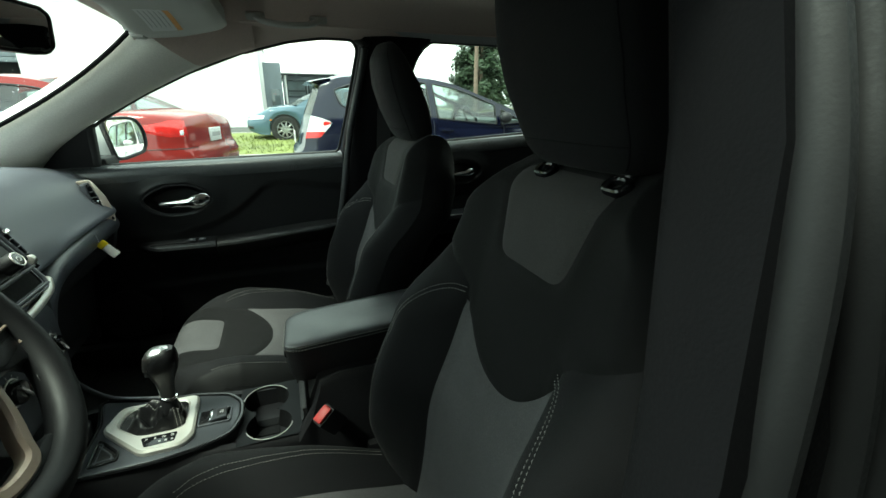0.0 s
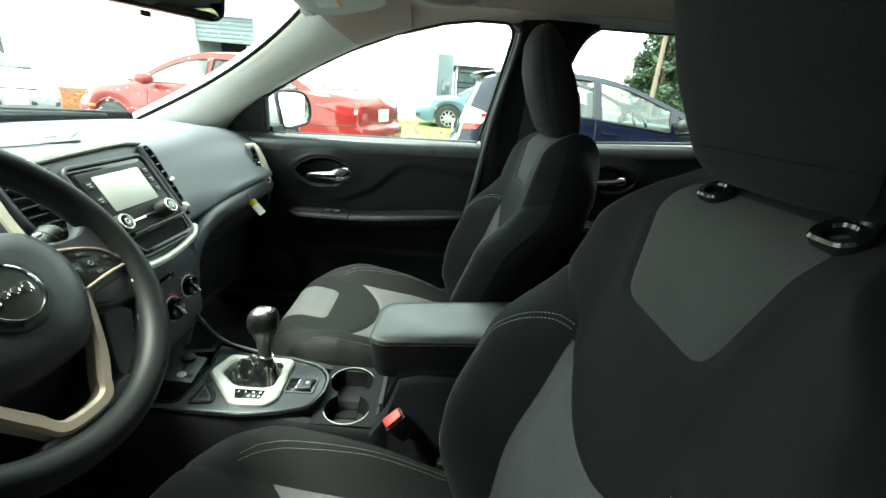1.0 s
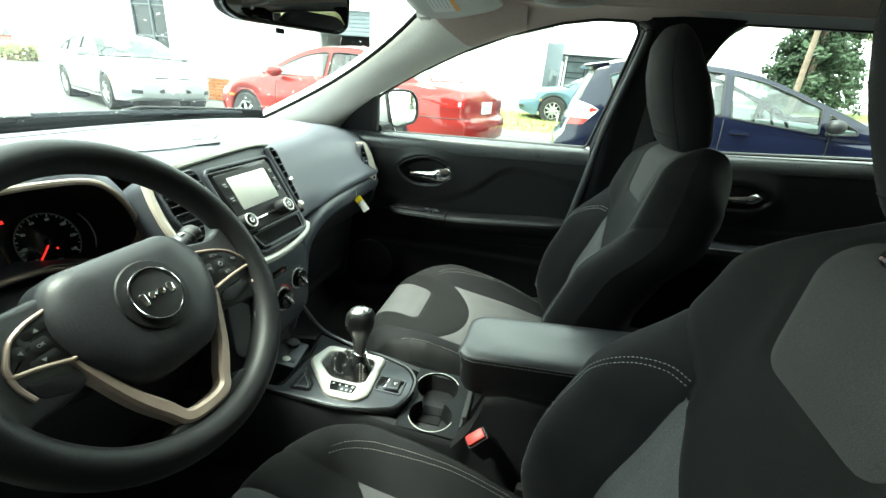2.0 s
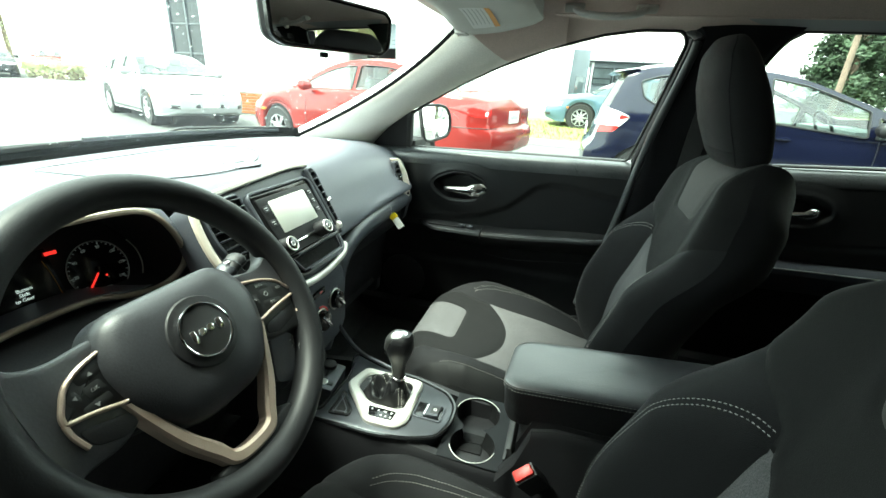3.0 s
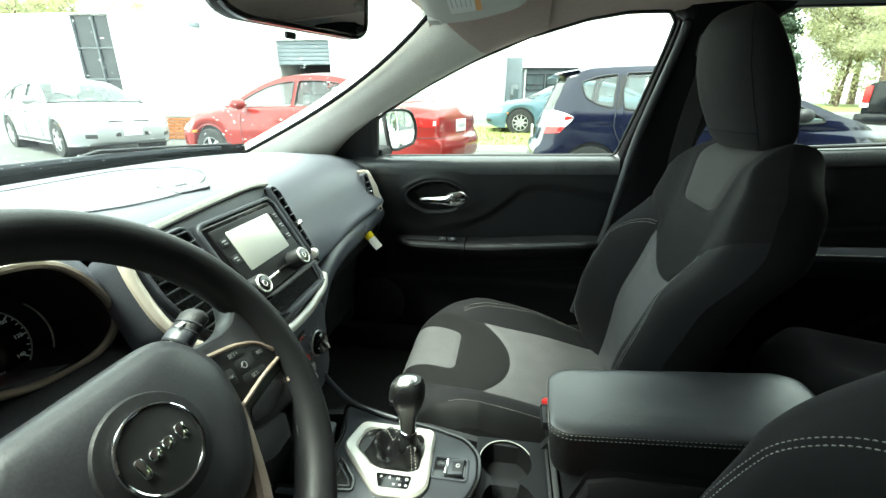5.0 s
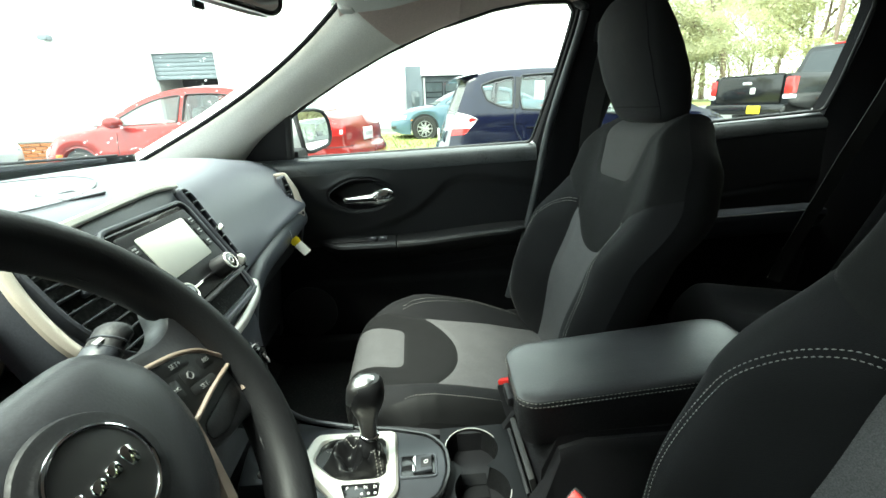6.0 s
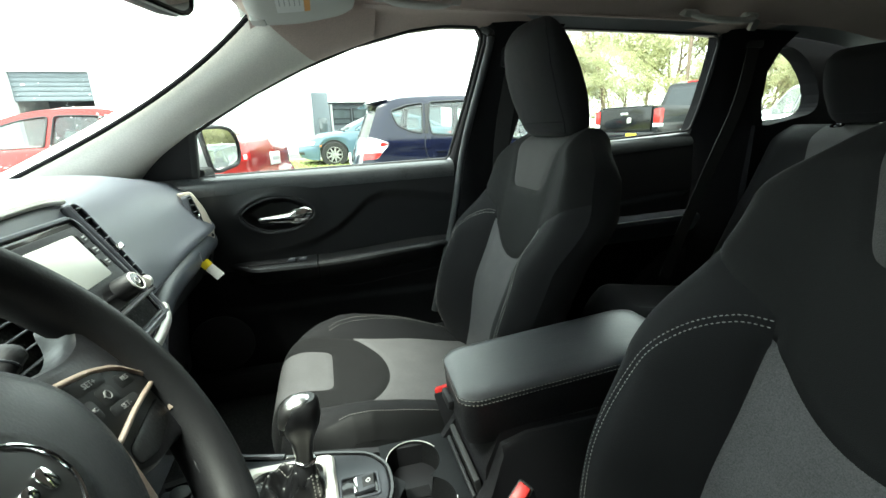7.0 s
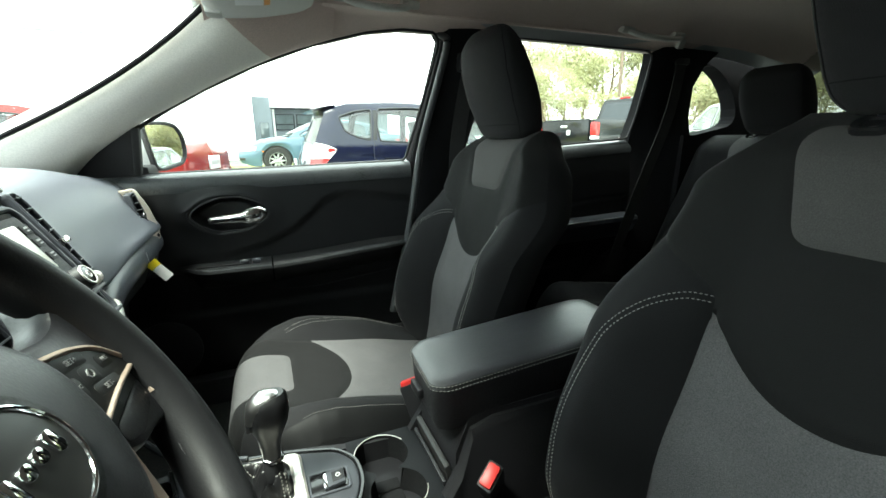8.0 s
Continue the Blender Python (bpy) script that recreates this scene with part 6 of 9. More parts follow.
part("release_button", box(0.010, 0.014, 0.018, 0.004, pose(-0.0235, 0, 0.118)), PLASTIC_D, shift)
# parking brake switch
part("brake_recess", plate(rrect(0.056, 0.042, 0.004), PZ - 0.002, PZ + 0.0012, 0.0004, pose(0.056, -0.012, 0)), GLOSSBLACK, con)
part("brake_rim", frame_plate(rrect(0.062, 0.048, 0.006), rrect(0.054, 0.040, 0.004), PZ, PZ + 0.003, 0.001, pose(0.056, -0.012, 0)), PLASTIC, con)
bs = part("brake_switch", box(0.030, 0.032, 0.007, 0.002, pose(0.064, -0.013, PZ + 0.005, 0, -8, 0)), GUNMETAL, con, "grey parking brake switch with a chrome lip")
part("brake_lip", box(0.006, 0.033, 0.008, 0.002, pose(0.050, -0.013, PZ + 0.0045, 0, -8, 0)), CHROME, bs, "chrome lip")
part("brake_key", box(0.018, 0.020, 0.003, 0.001, pose(0.069, -0.013, PZ + 0.0085, 0, -8, 0)), PLASTIC_D, bs)
part("brake_mark", torus(0.0032, 0.0006, 14, 5, pose(0.069, -0.013, PZ + 0.0103, 0, -8, 0)), WHITE, bs)
# small tray beside the plate front
tray = rounded([(-0.139, -0.014), (-0.128, -0.020), (-0.094, -0.058), (-0.091, -0.081), (-0.137, -0.086)], 0.008)
part("tray_rim", frame_plate(tray, scaled(tray, 0.005), PZ, PZ + 0.003, 0.001), GLOSSBLACK, con)
part("tray_floor", plate(scaled(tray, 0.004), PZ - 0.001, PZ + 0.0008, 0), CARPET, con)
part("tray_step", sweep([(x, y, PZ + 0.0012) for x, y in scaled(tray, 0.011)], circle(0.0014, 5), closed=True), PLASTIC, con)
# socket block in the front bin
part("side_rail", tube([(-0.212, 0.094, 0.712), (-0.192, 0.091, 0.688), (-0.168, 0.093, 0.657), (-0.142, 0.099, 0.633), (-0.10, 0.095, 0.624), (-0.06, 0.087, 0.621)], 0.0045, 8, n=24), GUNMETAL, con, "satin grey rail rising to the dash")
UM = pose(-0.205, 0.020, 0.590, 0, 10, 8)
ub = part("socket_block", box(0.062, 0.092, 0.060, 0.007, UM), GUNMETAL, con)
UM = UM @ pose(0, 0, 0.0125)
part("socket", box(0.018, 0.012, 0.002, 0.0008, UM @ pose(0.016, -0.026, 0.018)), RUBBER, ub)
part("socket_plug", cyl(0.009, 0.003, 18, bevel=0.001, m=UM @ pose(0.004, -0.026, 0.0185)), SILVER, ub)
part("socket_slot", box(0.005, 0.022, 0.002, 0.0006, UM @ pose(0.0, 0.004, 0.018)), RUBBER, ub)
part("socket_cover", cyl(0.015, 0.012, 20, bevel=0.003, m=UM @ pose(-0.004, 0.028, 0.020)), PLASTIC_D, ub)
# cup holders
CUPS = ((0.150, 0.040, 0.0455), (0.156, -0.046, 0.0440))
cup_deck = rounded([(0.100, 0.086), (0.226, 0.090), (0.232, -0.088), (0.098, -0.090)], 0.012)


def cup_deck_mesh():
    """Deck with two round wells let into it."""
    us, vs = np.linspace(0.096, 0.234, 60), np.linspace(-0.093, 0.092, 70)
    f = [lambda x, y, c=c: np.hypot(x - c[0], y - c[1]) - c[2] for c in CUPS]
    gap = lambda x, y: np.maximum(np.abs(x - 0.149) - 0.021, np.abs(y) - 0.025)
    P, panels = cut_panels(us, vs, f + [gap])
    pos = np.stack([P[:, 0], P[:, 1], np.full(len(P), 0.598)], 1)
    return panel_bm(pos, panels[-1])


part("cup_deck", cup_deck_mesh(), DECK, con, "satin dark cup holder deck")
for cx, cy, r in CUPS:
    ring = [[(cx + r * k * math.cos(2 * math.pi * i / 40), cy + r * k * math.sin(2 * math.pi * i / 40), z) for i in range(40)] for k, z in ((1.0, 0.598), (0.98, 0.592), (0.93, 0.54), (0.90, 0.522), (0.3, 0.520), (0.02, 0.520))]
    ring = [[(x, y, min(z, 0.560) if abs(x - 0.149) < 0.022 and abs(y) < 0.022 else z) for x, y, z in r0] for r0 in ring]
    # wells use the shade-darkened black
    cw = part("cup_well", loft(ring, caps=False), SHADETRIM, con)
    a0 = 25 if cy > 0 else -160
    part("cup_rim", tube([(cx + (r + 0.001) * math.cos(radians(a)), cy + (r + 0.001) * math.sin(radians(a)), 0.599) for a in range(a0, a0 + 151, 10)], 0.0009, 6), SILVER, cw, "bright cup holder rim")
part("cup_neck", box(0.046, 0.050, 0.004, 0.001, pose(0.149, -0.003, 0.556)), SHADETRIM, con)
part("phone_slot", box(0.010, 0.135, 0.050, 0.003, pose(0.232, -0.004, 0.612, 0, -14, 0)), RUBBER, con)
part("phone_slot_lip", box(0.006, 0.140, 0.012, 0.002, pose(0.222, -0.004, 0.606, 0, -14, 0)), PLASTIC_D, con)
part("phone_slot_catch", box(0.006, 0.012, 0.014, 0.002, pose(0.226, -0.014, 0.625, 0, -14, 0)), PLASTIC_D, con)
# padded lid with double thread rows
lid_o = rounded([(0.208, 0.044), (0.230, 0.066), (0.56, 0.074), (0.585, 0.06), (0.585, -0.06), (0.56, -0.082), (0.222, -0.084), (0.202, -0.070)], 0.018, 5)
lid_rings = []
LID = 0.068
def lid_ring(k, z):
    return [(0.392 + (x - 0.392) * (1 - k / 0.19), y * (1 - k / 0.09), z + LID * (x - 0.2)) for x, y in lid_o]


lid_rings = [lid_ring(k, z) for k, z in ((0.004, 0.776), (0.0016, 0.7775), (0.0, 0.7785), (0.0006, 0.7805), (0.004, 0.7828), (0.011, 0.7846), (0.024, 0.7858), (0.045, 0.7866))]
lid_rings.append([(0.392 + (x - 0.392) * 0.1, y * 0.05, 0.7985) for x, y in lid_o])
lid = part("lid", loft(lid_rings), LEATHER, con, "black leather padded lid")
part("lid_base", loft([lid_ring(k, z) for k, z in ((0.026, 0.690), (0.012, 0.698), (0.006, 0.715), (0.001, 0.768), (0.0, 0.774), (0.0016, 0.777))]), PLASTIC_D, lid, "dark skirt below the padded lid")
rows = []
for z in (0.7725, 0.7790):
    loop = [(x, y, z + LID * (x - 0.2)) for x, y in scaled(lid_o, -0.0006)]
    loop = loop + loop[:1]
    nn = []
    for i in range(len(loop)):
        a, b = Vector(loop[max(0, i - 1)]), Vector(loop[min(len(loop) - 1, i + 1)])
        t = (b - a).normalized()
        nn.append((t.y, -t.x, 0) if (Vector((t.y, -t.x, 0)).dot(Vector(loop[i]) - Vector((0.39, 0, 0.7))) > 0) else (-t.y, t.x, 0))
    rows.append(stitches(loop, nn))
st = part("lid_stitching", join(*rows), THREAD, lid, "pale double thread rows", smooth=False)
st["kind"] = "stuff"
part("lid_latch", box(0.010, 0.040, 0.016, 0.003, pose(0.204, 0, 0.735)), PLASTIC_D, lid)


def buckle(at):
    b = thing("seat_belt_buckle", "black seat belt buckle with a red release button", "belt buckle", group="front belt buckles", at=at)
    part("housing", box(0.040, 0.024, 0.078, 0.005, pose(0, 0, 0)), PLASTIC_D, b)
    part("button", box(0.033, 0.018, 0.020, 0.004, pose(0.0, 0, 0.036)), RED, b, "red release button")
    part("stalk", box(0.026, 0.008, 0.16, 0.003, pose(0.008, 0, -0.10, 0, -8, 0)), PLASTIC_D, b)
    return b


buckle(pose(0.272, -0.128, 0.640, 18, -34, 25))
buckle(pose(0.240, 0.114, 0.630, -14, -20, -20))

# ---- roof fittings ----
def sun_visor(sy):
    v = thing("sun_visor", "pale vinyl sun visor folded against the headliner", "sun visor", group="sun visors")
    out = rounded([(-0.062, 0.125), (0.105, 0.125), (0.135, 0.15), (0.140, 0.46), (0.115, 0.490), (-0.035, 0.480), (-0.062, 0.44)], 0.022)
    def zz(x, y):
        """Underside of the board, drooping towards its outer front corner."""
        return 1.392 - 0.022 * float(smoothstep(0.25, 0.45, y)) * float(smoothstep(0.15, 0.0, x)) - 0.006 * float(smoothstep(0.02, -0.06, x))
    def shape(u, v):
        """Board outline: rounded ends, u across the car, v to the tail."""
        y = 0.125 + 0.360 * u
        e = min(u, 1 - u) / 0.07
        k = math.sqrt(max(0.0, 1 - (1 - min(1, e)) ** 2)) * 0.10 + 0.90
        x = 0.040 + (v - 0.5) * (0.200 + 0.006 * u) * k
        return (x, y * sy, zz(x, y) + 0.010 * (2 * v - 1) ** 8)
    us = np.concatenate([np.linspace(0, 0.07, 6), np.linspace(0.1, 0.9, 16), np.linspace(0.93, 1, 6)])
    part("board", surface(shape, us, np.linspace(0, 1, 22), (0, 0, 0.035)), VISOR, v)
    rim = [shape(u, 0.02) for u in us] + [shape(1, w) for w in (0.2, 0.5, 0.8)] + [shape(u, 0.98) for u in us[::-1]] + [shape(0, w) for w in (0.8, 0.5, 0.2)]
    part("board_edge", tube([(x, y, z + 0.008) for x, y, z in rim], 0.007, 8, closed=True), VISOR, v)
    part("label_sheet", surface(lambda x, y: (x, y * sy, zz(x, y) - 0.001), np.linspace(-0.006, 0.044, 6), np.linspace(0.25, 0.40, 6)), WHITE, v)
    part("label_band", surface(lambda x, y: (x, y * sy, zz(x, y) - 0.0012), np.linspace(0.045, 0.056, 4), np.linspace(0.25, 0.40, 6)), ORANGE, v, "orange warning band")
    for k in range(5):
        part("label_text", surface(lambda x, y: (x, y * sy, zz(x, y) - 0.0018), np.linspace(0.0 + k * 0.009, 0.0018 + k * 0.009, 2), np.linspace(0.26, 0.37, 6)), DIMPRINT, v)
    part("pivot", box(0.030, 0.045, 0.020, 0.006, pose(-0.048, 0.455 * sy, 1.372)), VISOR, v)
    part("clip", box(0.022, 0.020, 0.018, 0.005, pose(-0.050, 0.10 * sy, liner_z(-0.05, 0.1) - 0.012)), VISOR, v)
    return v


sun_visor(1)
sun_visor(-1)


def grab_handle(x0, x1, sy):
    g = thing("grab_handle", "greige moulded grab handle on the roof rail", "grab handle", group="grab handles")
    y = 0.478
    z = liner_z((x0 + x1) / 2, y) - 0.014
    path = smooth_path([(x0, y * sy, z + 0.008), (x0 + 0.018, (y - 0.022) * sy, z - 0.006), (x0 + 0.045, (y - 0.032) * sy, z - 0.012), ((x0 + x1) / 2, (y - 0.034) * sy, z - 0.014), (x1 - 0.045, (y - 0.032) * sy, z - 0.012), (x1 - 0.018, (y - 0.022) * sy, z - 0.006), (x1, y * sy, z + 0.008)], 26)
    part("grip", sweep([tuple(p) for p in path], [(q[0], q[1] * 0.7) for q in circle(0.011, 10)]), VISOR, g)
    for x in (x0, x1):
        part("foot", box(0.045, 0.035, 0.018, 0.006, pose(x, (y + 0.004) * sy, z + 0.010, 25 * sy, 0, 0)), VISOR, g)
    return g


grab_handle(0.212, 0.368, 1)
grab_handle(1.035, 1.240, 1)
hook = thing("coat_hook", "small greige coat hook beside the grab handle", "hook")
part("hook", box(0.025, 0.014, 0.030, 0.005, pose(1.285, 0.500, 1.412, 25, 0, 0)), VISOR, hook)

# interior mirror
th = radians(16)
RM = basis((-0.128, -0.020, 1.322), (math.sin(th), math.cos(th), 0.0), (0.03, 0.045, 0.998), (math.cos(th), -math.sin(th), -0.03))
rvm = thing("interior_mirror", "black framed interior mirror hanging from the windscreen", "mirror")
rs = rounded([(-0.128, 0.030), (-0.120, -0.026), (-0.095, -0.036), (0.11, -0.034), (0.132, -0.022), (0.134, 0.028), (0.118, 0.038), (-0.10, 0.040)], 0.020)
part("frame", frame_plate(rs, scaled(rs, 0.006), -0.008, 0.004, 0.002, RM), GLOSSBLACK, rvm)
part("mirror_glass", plate(scaled(rs, 0.005), -0.004, 0.001, 0, RM), MIRRORM, rvm, "silvered mirror glass", smooth=False)
shell = loft([[(x * k, y * k, z) for x, y in rs] for k, z in ((1.0, -0.005), (1.02, -0.012), (0.96, -0.026), (0.75, -0.036), (0.2, -0.040))])
shell.transform(RM)
part("shell", shell, PLASTIC_D, rvm)
part("lever_tab", box(0.016, 0.008, 0.005, 0.002, RM @ pose(-0.012, -0.042, -0.012)), PLASTIC_D, rvm)
ball = RM @ Vector((0, 0.0, -0.04))
part("arm", tube([tuple(ball), (-0.20, -0.010, 1.375), (-0.235, -0.004, 1.388)], 0.010, 10, n=12), PLASTIC_D, rvm)
part("mount", box(0.050, 0.050, 0.020, 0.006, pose(-0.240, 0, 1.392, 0, -27, 0)), PLASTIC_D, rvm)

# ---- nose of the car, wiper and raindrops ----
def bonnet_z(x, y):
    t = (x + 0.86) / -1.05
    return 1.012 - 0.10 * t - 0.05 * t ** 3 - 0.06 * (abs(y) / 0.86) ** 3


nose = thing("bonnet", "silver painted bonnet and wings in front of the windscreen", "car body")
part("panel", surface(lambda x, y: (x, y, bonnet_z(x, y)), np.linspace(-0.88, -1.90, 18), np.linspace(-0.74, 0.74, 21), (0, 0, -0.02)), BODYWHITE, nose)
for sg in (1, -1):
    part("wing", surface(lambda x, v: (x, (0.75 + 0.13 * math.sin(v * 1.5)) * sg, bonnet_z(x, 0.75) - 0.55 * v), np.linspace(-0.50, -1.90, 14), np.linspace(0, 1, 8), (0, -0.01 * sg, 0)), BODYWHITE, nose)
part("front_panel", surface(lambda y, v: (-1.90 - 0.10 * math.sin(math.pi * v) - 0.04 * (1 - (y / 0.86) ** 2), y, 0.855 - 0.55 * v), np.linspace(-0.86, 0.86, 15), np.linspace(0, 1, 9), (0.02, 0, 0)), BODYWHITE, nose)
part("cowl", surface(lambda u, v: Vector(screen_pt(u, 0.0)) + Vector((-0.015 - 0.09 * v, 0, -0.022 - 0.02 * v)), np.linspace(-1, 1, 25), np.linspace(0, 1, 4), (0, 0, -0.01)), PLASTIC_D, nose)
for sg in (1, -1):
    for wx in (-1.30, 1.42):
        w = thing("road_wheel", "black tyre on an alloy wheel of the car", "wheel", group="wheels of the car", at=pose(wx, 0.80 * sg, 0.36))
        ring = []
        for r, y in ((0.22, -0.11), (0.34, -0.11), (0.36, -0.07), (0.36, 0.07), (0.34, 0.11), (0.22, 0.11)):
            ring.append([(r * math.cos(2 * math.pi * i / 32), y, r * math.sin(2 * math.pi * i / 32)) for i in range(32)])
        part("tyre", loft(ring + [ring[0]], caps=False), RUBBER, w)
        part("rim", cyl(0.225, 0.10, 28, bevel=0.02, m=pose(0, 0, 0, 90, 0, 0)), SILVER, w)
for sg in (1, -1):
    part("quarter_skin", surface(lambda x, v: (x, (0.80 + 0.05 * math.sin(math.pi * (0.15 + 0.75 * v))) * sg, 0.40 + v * (0.72 + 0.06 * (x - 1.3))), np.linspace(1.37, 2.14, 9), np.linspace(0, 1, 10), (0, -0.01 * sg, 0)), BODYWHITE, nose)
part("tail_skin", surface(lambda y, v: (2.13 + 0.05 * math.sin(math.pi * v), y, 0.42 + 0.66 * v), np.linspace(-0.82, 0.82, 11), np.linspace(0, 1, 7), (-0.01, 0, 0)), BODYWHITE, nose)


def on_screen(u, v, off):
    """A point standing off the outer face of the windscreen."""
    p = Vector(screen_pt(u, v))
    a = Vector(screen_pt(u + 0.01, v)) - Vector(screen_pt(u - 0.01, v))
    b = Vector(screen_pt(u, v + 0.01)) - Vector(screen_pt(u, v - 0.01))
    n = b.cross(a).normalized()
    if n.z < 0:
        n = -n
    return p + n * off, n


wp = thing("wiper", "black windscreen wiper resting at the foot of the screen", "wiper")
part("blade", sweep([on_screen(u, 0.030 + 0.030 * (0.92 - u), 0.010)[0] for u in np.linspace(0.06, 0.90, 16)], rrect(0.008, 0.010, 0.002, 1)), PLASTIC, wp)
part("arm", sweep([on_screen(u, 0.028 + 0.05 * abs(0.95 - u) * (u > 0.4), 0.020)[0] for u in np.linspace(0.40, 0.94, 12)], rrect(0.012, 0.006, 0.002, 1)), PLASTIC_D, wp)
wp2 = thing("wiper", "long black wiper resting before the driver", "wiper")
part("blade", sweep([on_screen(u, 0.030 + 0.012 * (u + 0.8), 0.010)[0] for u in np.linspace(-0.85, 0.02, 16)], rrect(0.008, 0.012, 0.002, 1)), RUBBER, wp2)
part("arm", sweep([on_screen(u, 0.020 + 0.04 * (0.10 - u) * (u > -0.5), 0.020)[0] for u in np.linspace(-0.45, 0.10, 12)], rrect(0.012, 0.006, 0.002, 1)), PLASTIC_D, wp2)

WATER = bpy.data.materials.new("water_drop")
WATER.use_nodes = True
wb = WATER.node_tree.nodes["Principled BSDF"]
wb.inputs["Transmission Weight"].default_value = 1.0
wb.inputs["Roughness"].default_value = 0.02
wb.inputs["IOR"].default_value = 1.33
wb.inputs["Base Color"].default_value = (1, 1, 1, 1)
rg = random.Random(21)
vs, fs = [], []
for _ in range(900):
    u, v = rg.uniform(-0.55, 0.96), rg.uniform(0.04, 0.95)
    r = 0.0009 + 0.0022 * rg.random() ** 3
    c, n = on_screen(u, v, 0.0008)
    t = n.orthogonal().normalized()
    s = n.cross(t)
    k = len(vs)
    for a in range(6):
        d = t * math.cos(a * math.pi / 3) + s * math.sin(a * math.pi / 3)
        vs.append(c + d * r * rg.uniform(0.8, 1.2))
    for a in range(6):
        vs.append(vs[k + a].lerp(c, 0.45) + n * r * 0.45)
    vs.append(c + n * r * 0.6)
    for a in range(6):
        b = (a + 1) % 6
        fs += [(k + a, k + b, k + 6 + b, k + 6 + a), (k + 6 + a, k + 6 + b, k + 12)]
    fs.append(tuple(k + a for a in range(5, -1, -1)))
tagged(part("raindrops", bm_from(vs, fs), WATER), "small raindrops clinging to the windscreen", "raindrops", kind="stuff")

# ---- the lot outside ----
ASPHALT = material("asphalt", (0.0780, 0.0800, 0.0750), 0.9, grain=0.25, grain_size=0.02, stain=0.25, stain_size=1.2, bump=0.3)
GRASSM = material("spring_grass", (0.165, 0.190, 0.055), 0.9, grain=0.4, grain_size=0.05, stain=0.35, stain_size=0.7, bump=0.5)
WALLM = material("white_render", (0.80, 0.80, 0.79), 0.9, grain=0.04, grain_size=0.02, stain=0.05, stain_size=1.5, bump=0.1)
CONCRETE = material("concrete", (0.42, 0.41, 0.39), 0.9, grain=0.15, grain_size=0.01, stain=0.2, stain_size=0.6, bump=0.2)
BRICKO = material("orange_brick", (0.45, 0.17, 0.06), 0.85, grain=0.2, grain_size=0.02, stain=0.2, stain_size=0.3, bump=0.2, rnd=0.2)
BARK = material("bark", (0.16, 0.12, 0.09), 0.95, grain=0.35, grain_size=0.03, stain=0.3, stain_size=0.4, bump=0.6)
def leaf_material(name, color):
    """Thin leaf: half of the light scatters back, half shines through."""
    m = material(name, color, 0.6, stain=0.35, stain_size=0.6, grain=0.2, grain_size=0.1)
    nt = m.node_tree
    tl = nt.nodes.new("ShaderNodeBsdfTranslucent")
    tl.inputs[0].default_value = (color[0] * 1.1, color[1] * 1.1, color[2] * 0.8, 1)
    mx = nt.nodes.new("ShaderNodeMixShader")
    mx.inputs[0].default_value = 0.5
    nt.links.new(nt.nodes["Principled BSDF"].outputs[0], mx.inputs[1])
    nt.links.new(tl.outputs[0], mx.inputs[2])
    nt.links.new(mx.outputs[0], nt.nodes["Material Output"].inputs[0])
    return m


LEAFY = leaf_material("spring_leaves", (0.40, 0.40, 0.27))
LEAFD = material("conifer_needles", (0.0280, 0.0500, 0.0220), 0.75, stain=0.3, stain_size=0.5)
DARKWIN = material("dark_building_glass", (0.018, 0.022, 0.026), 0.2, stain=0.2, stain_size=0.5)
MULLION = material("grey_window_frame", (0.09, 0.10, 0.11), 0.5, stain=0.1, stain_size=0.5)
GREYPANEL = material("grey_metal_panel", (0.1700, 0.1950, 0.2150), 0.6, grain=0.05, stain=0.12, stain_size=0.5)
TYRE = material("tyre_rubber", (0.02, 0.02, 0.02), 0.8, grain=0.2, grain_size=0.01, bump=0.2)
ALLOY = material("alloy_wheel", (0.55, 0.56, 0.57), 0.3, metal=0.8, stain=0.1, stain_size=0.05)
LAMP_R = material("red_lamp_lens", (0.55, 0.02, 0.02), 0.15, stain=0.15, stain_size=0.05, coat=0.5)
LAMP_C = material("clear_lamp_lens", (0.72, 0.74, 0.75), 0.12, stain=0.1, stain_size=0.05, coat=0.5)
LAMP_O = material("amber_marker_lens", (0.75, 0.22, 0.03), 0.2)
CARPANE = pane_material("parked_car_pane", (0.66, 0.74, 0.72), 0.10)
SEATGREY = material("grey_car_seat", (0.16, 0.16, 0.165), 0.85, grain=0.2, grain_size=0.01, stain=0.15, stain_size=0.2)
CARGLASS = material("car_side_glass", (0.10, 0.12, 0.125), 0.06, stain=0.3, stain_size=0.4, spec=0.8)

gx = [-400, -120, -60, -40, -30, -20, -15, -10, -5, 0, 5, 10, 15, 20, 30, 40, 60, 120, 400]
gy = [-400, -60, -10, 0, 1, 3, 5, 7, 9, 12, 15, 20, 25, 30, 35, 40, 41, 60, 120, 400]
tagged(part("ground", surface(lambda x, y: (x, y, ground_z(x, y)), gx, gy), ASPHALT), "pale worn asphalt of a parking lot", "ground", kind="structure")


def lawn(name, outline, label):
    """Low raised lawn with its own kerb."""
    vs = [(x, y, ground_z(x, y) + 0.09) for x, y in outline]
    b = bm_from(vs, [tuple(range(len(vs)))])
    ob = tagged(part(name, b, GRASSM, smooth=False), label, "lawn", kind="structure")
    path = [(x, y, ground_z(x, y) + 0.05) for x, y in outline]
    part("kerb", sweep(path, [(-0.06, -0.06), (0.06, -0.06), (0.06, 0.05), (-0.06, 0.05)], closed=True), CONCRETE, ob)
    return ob


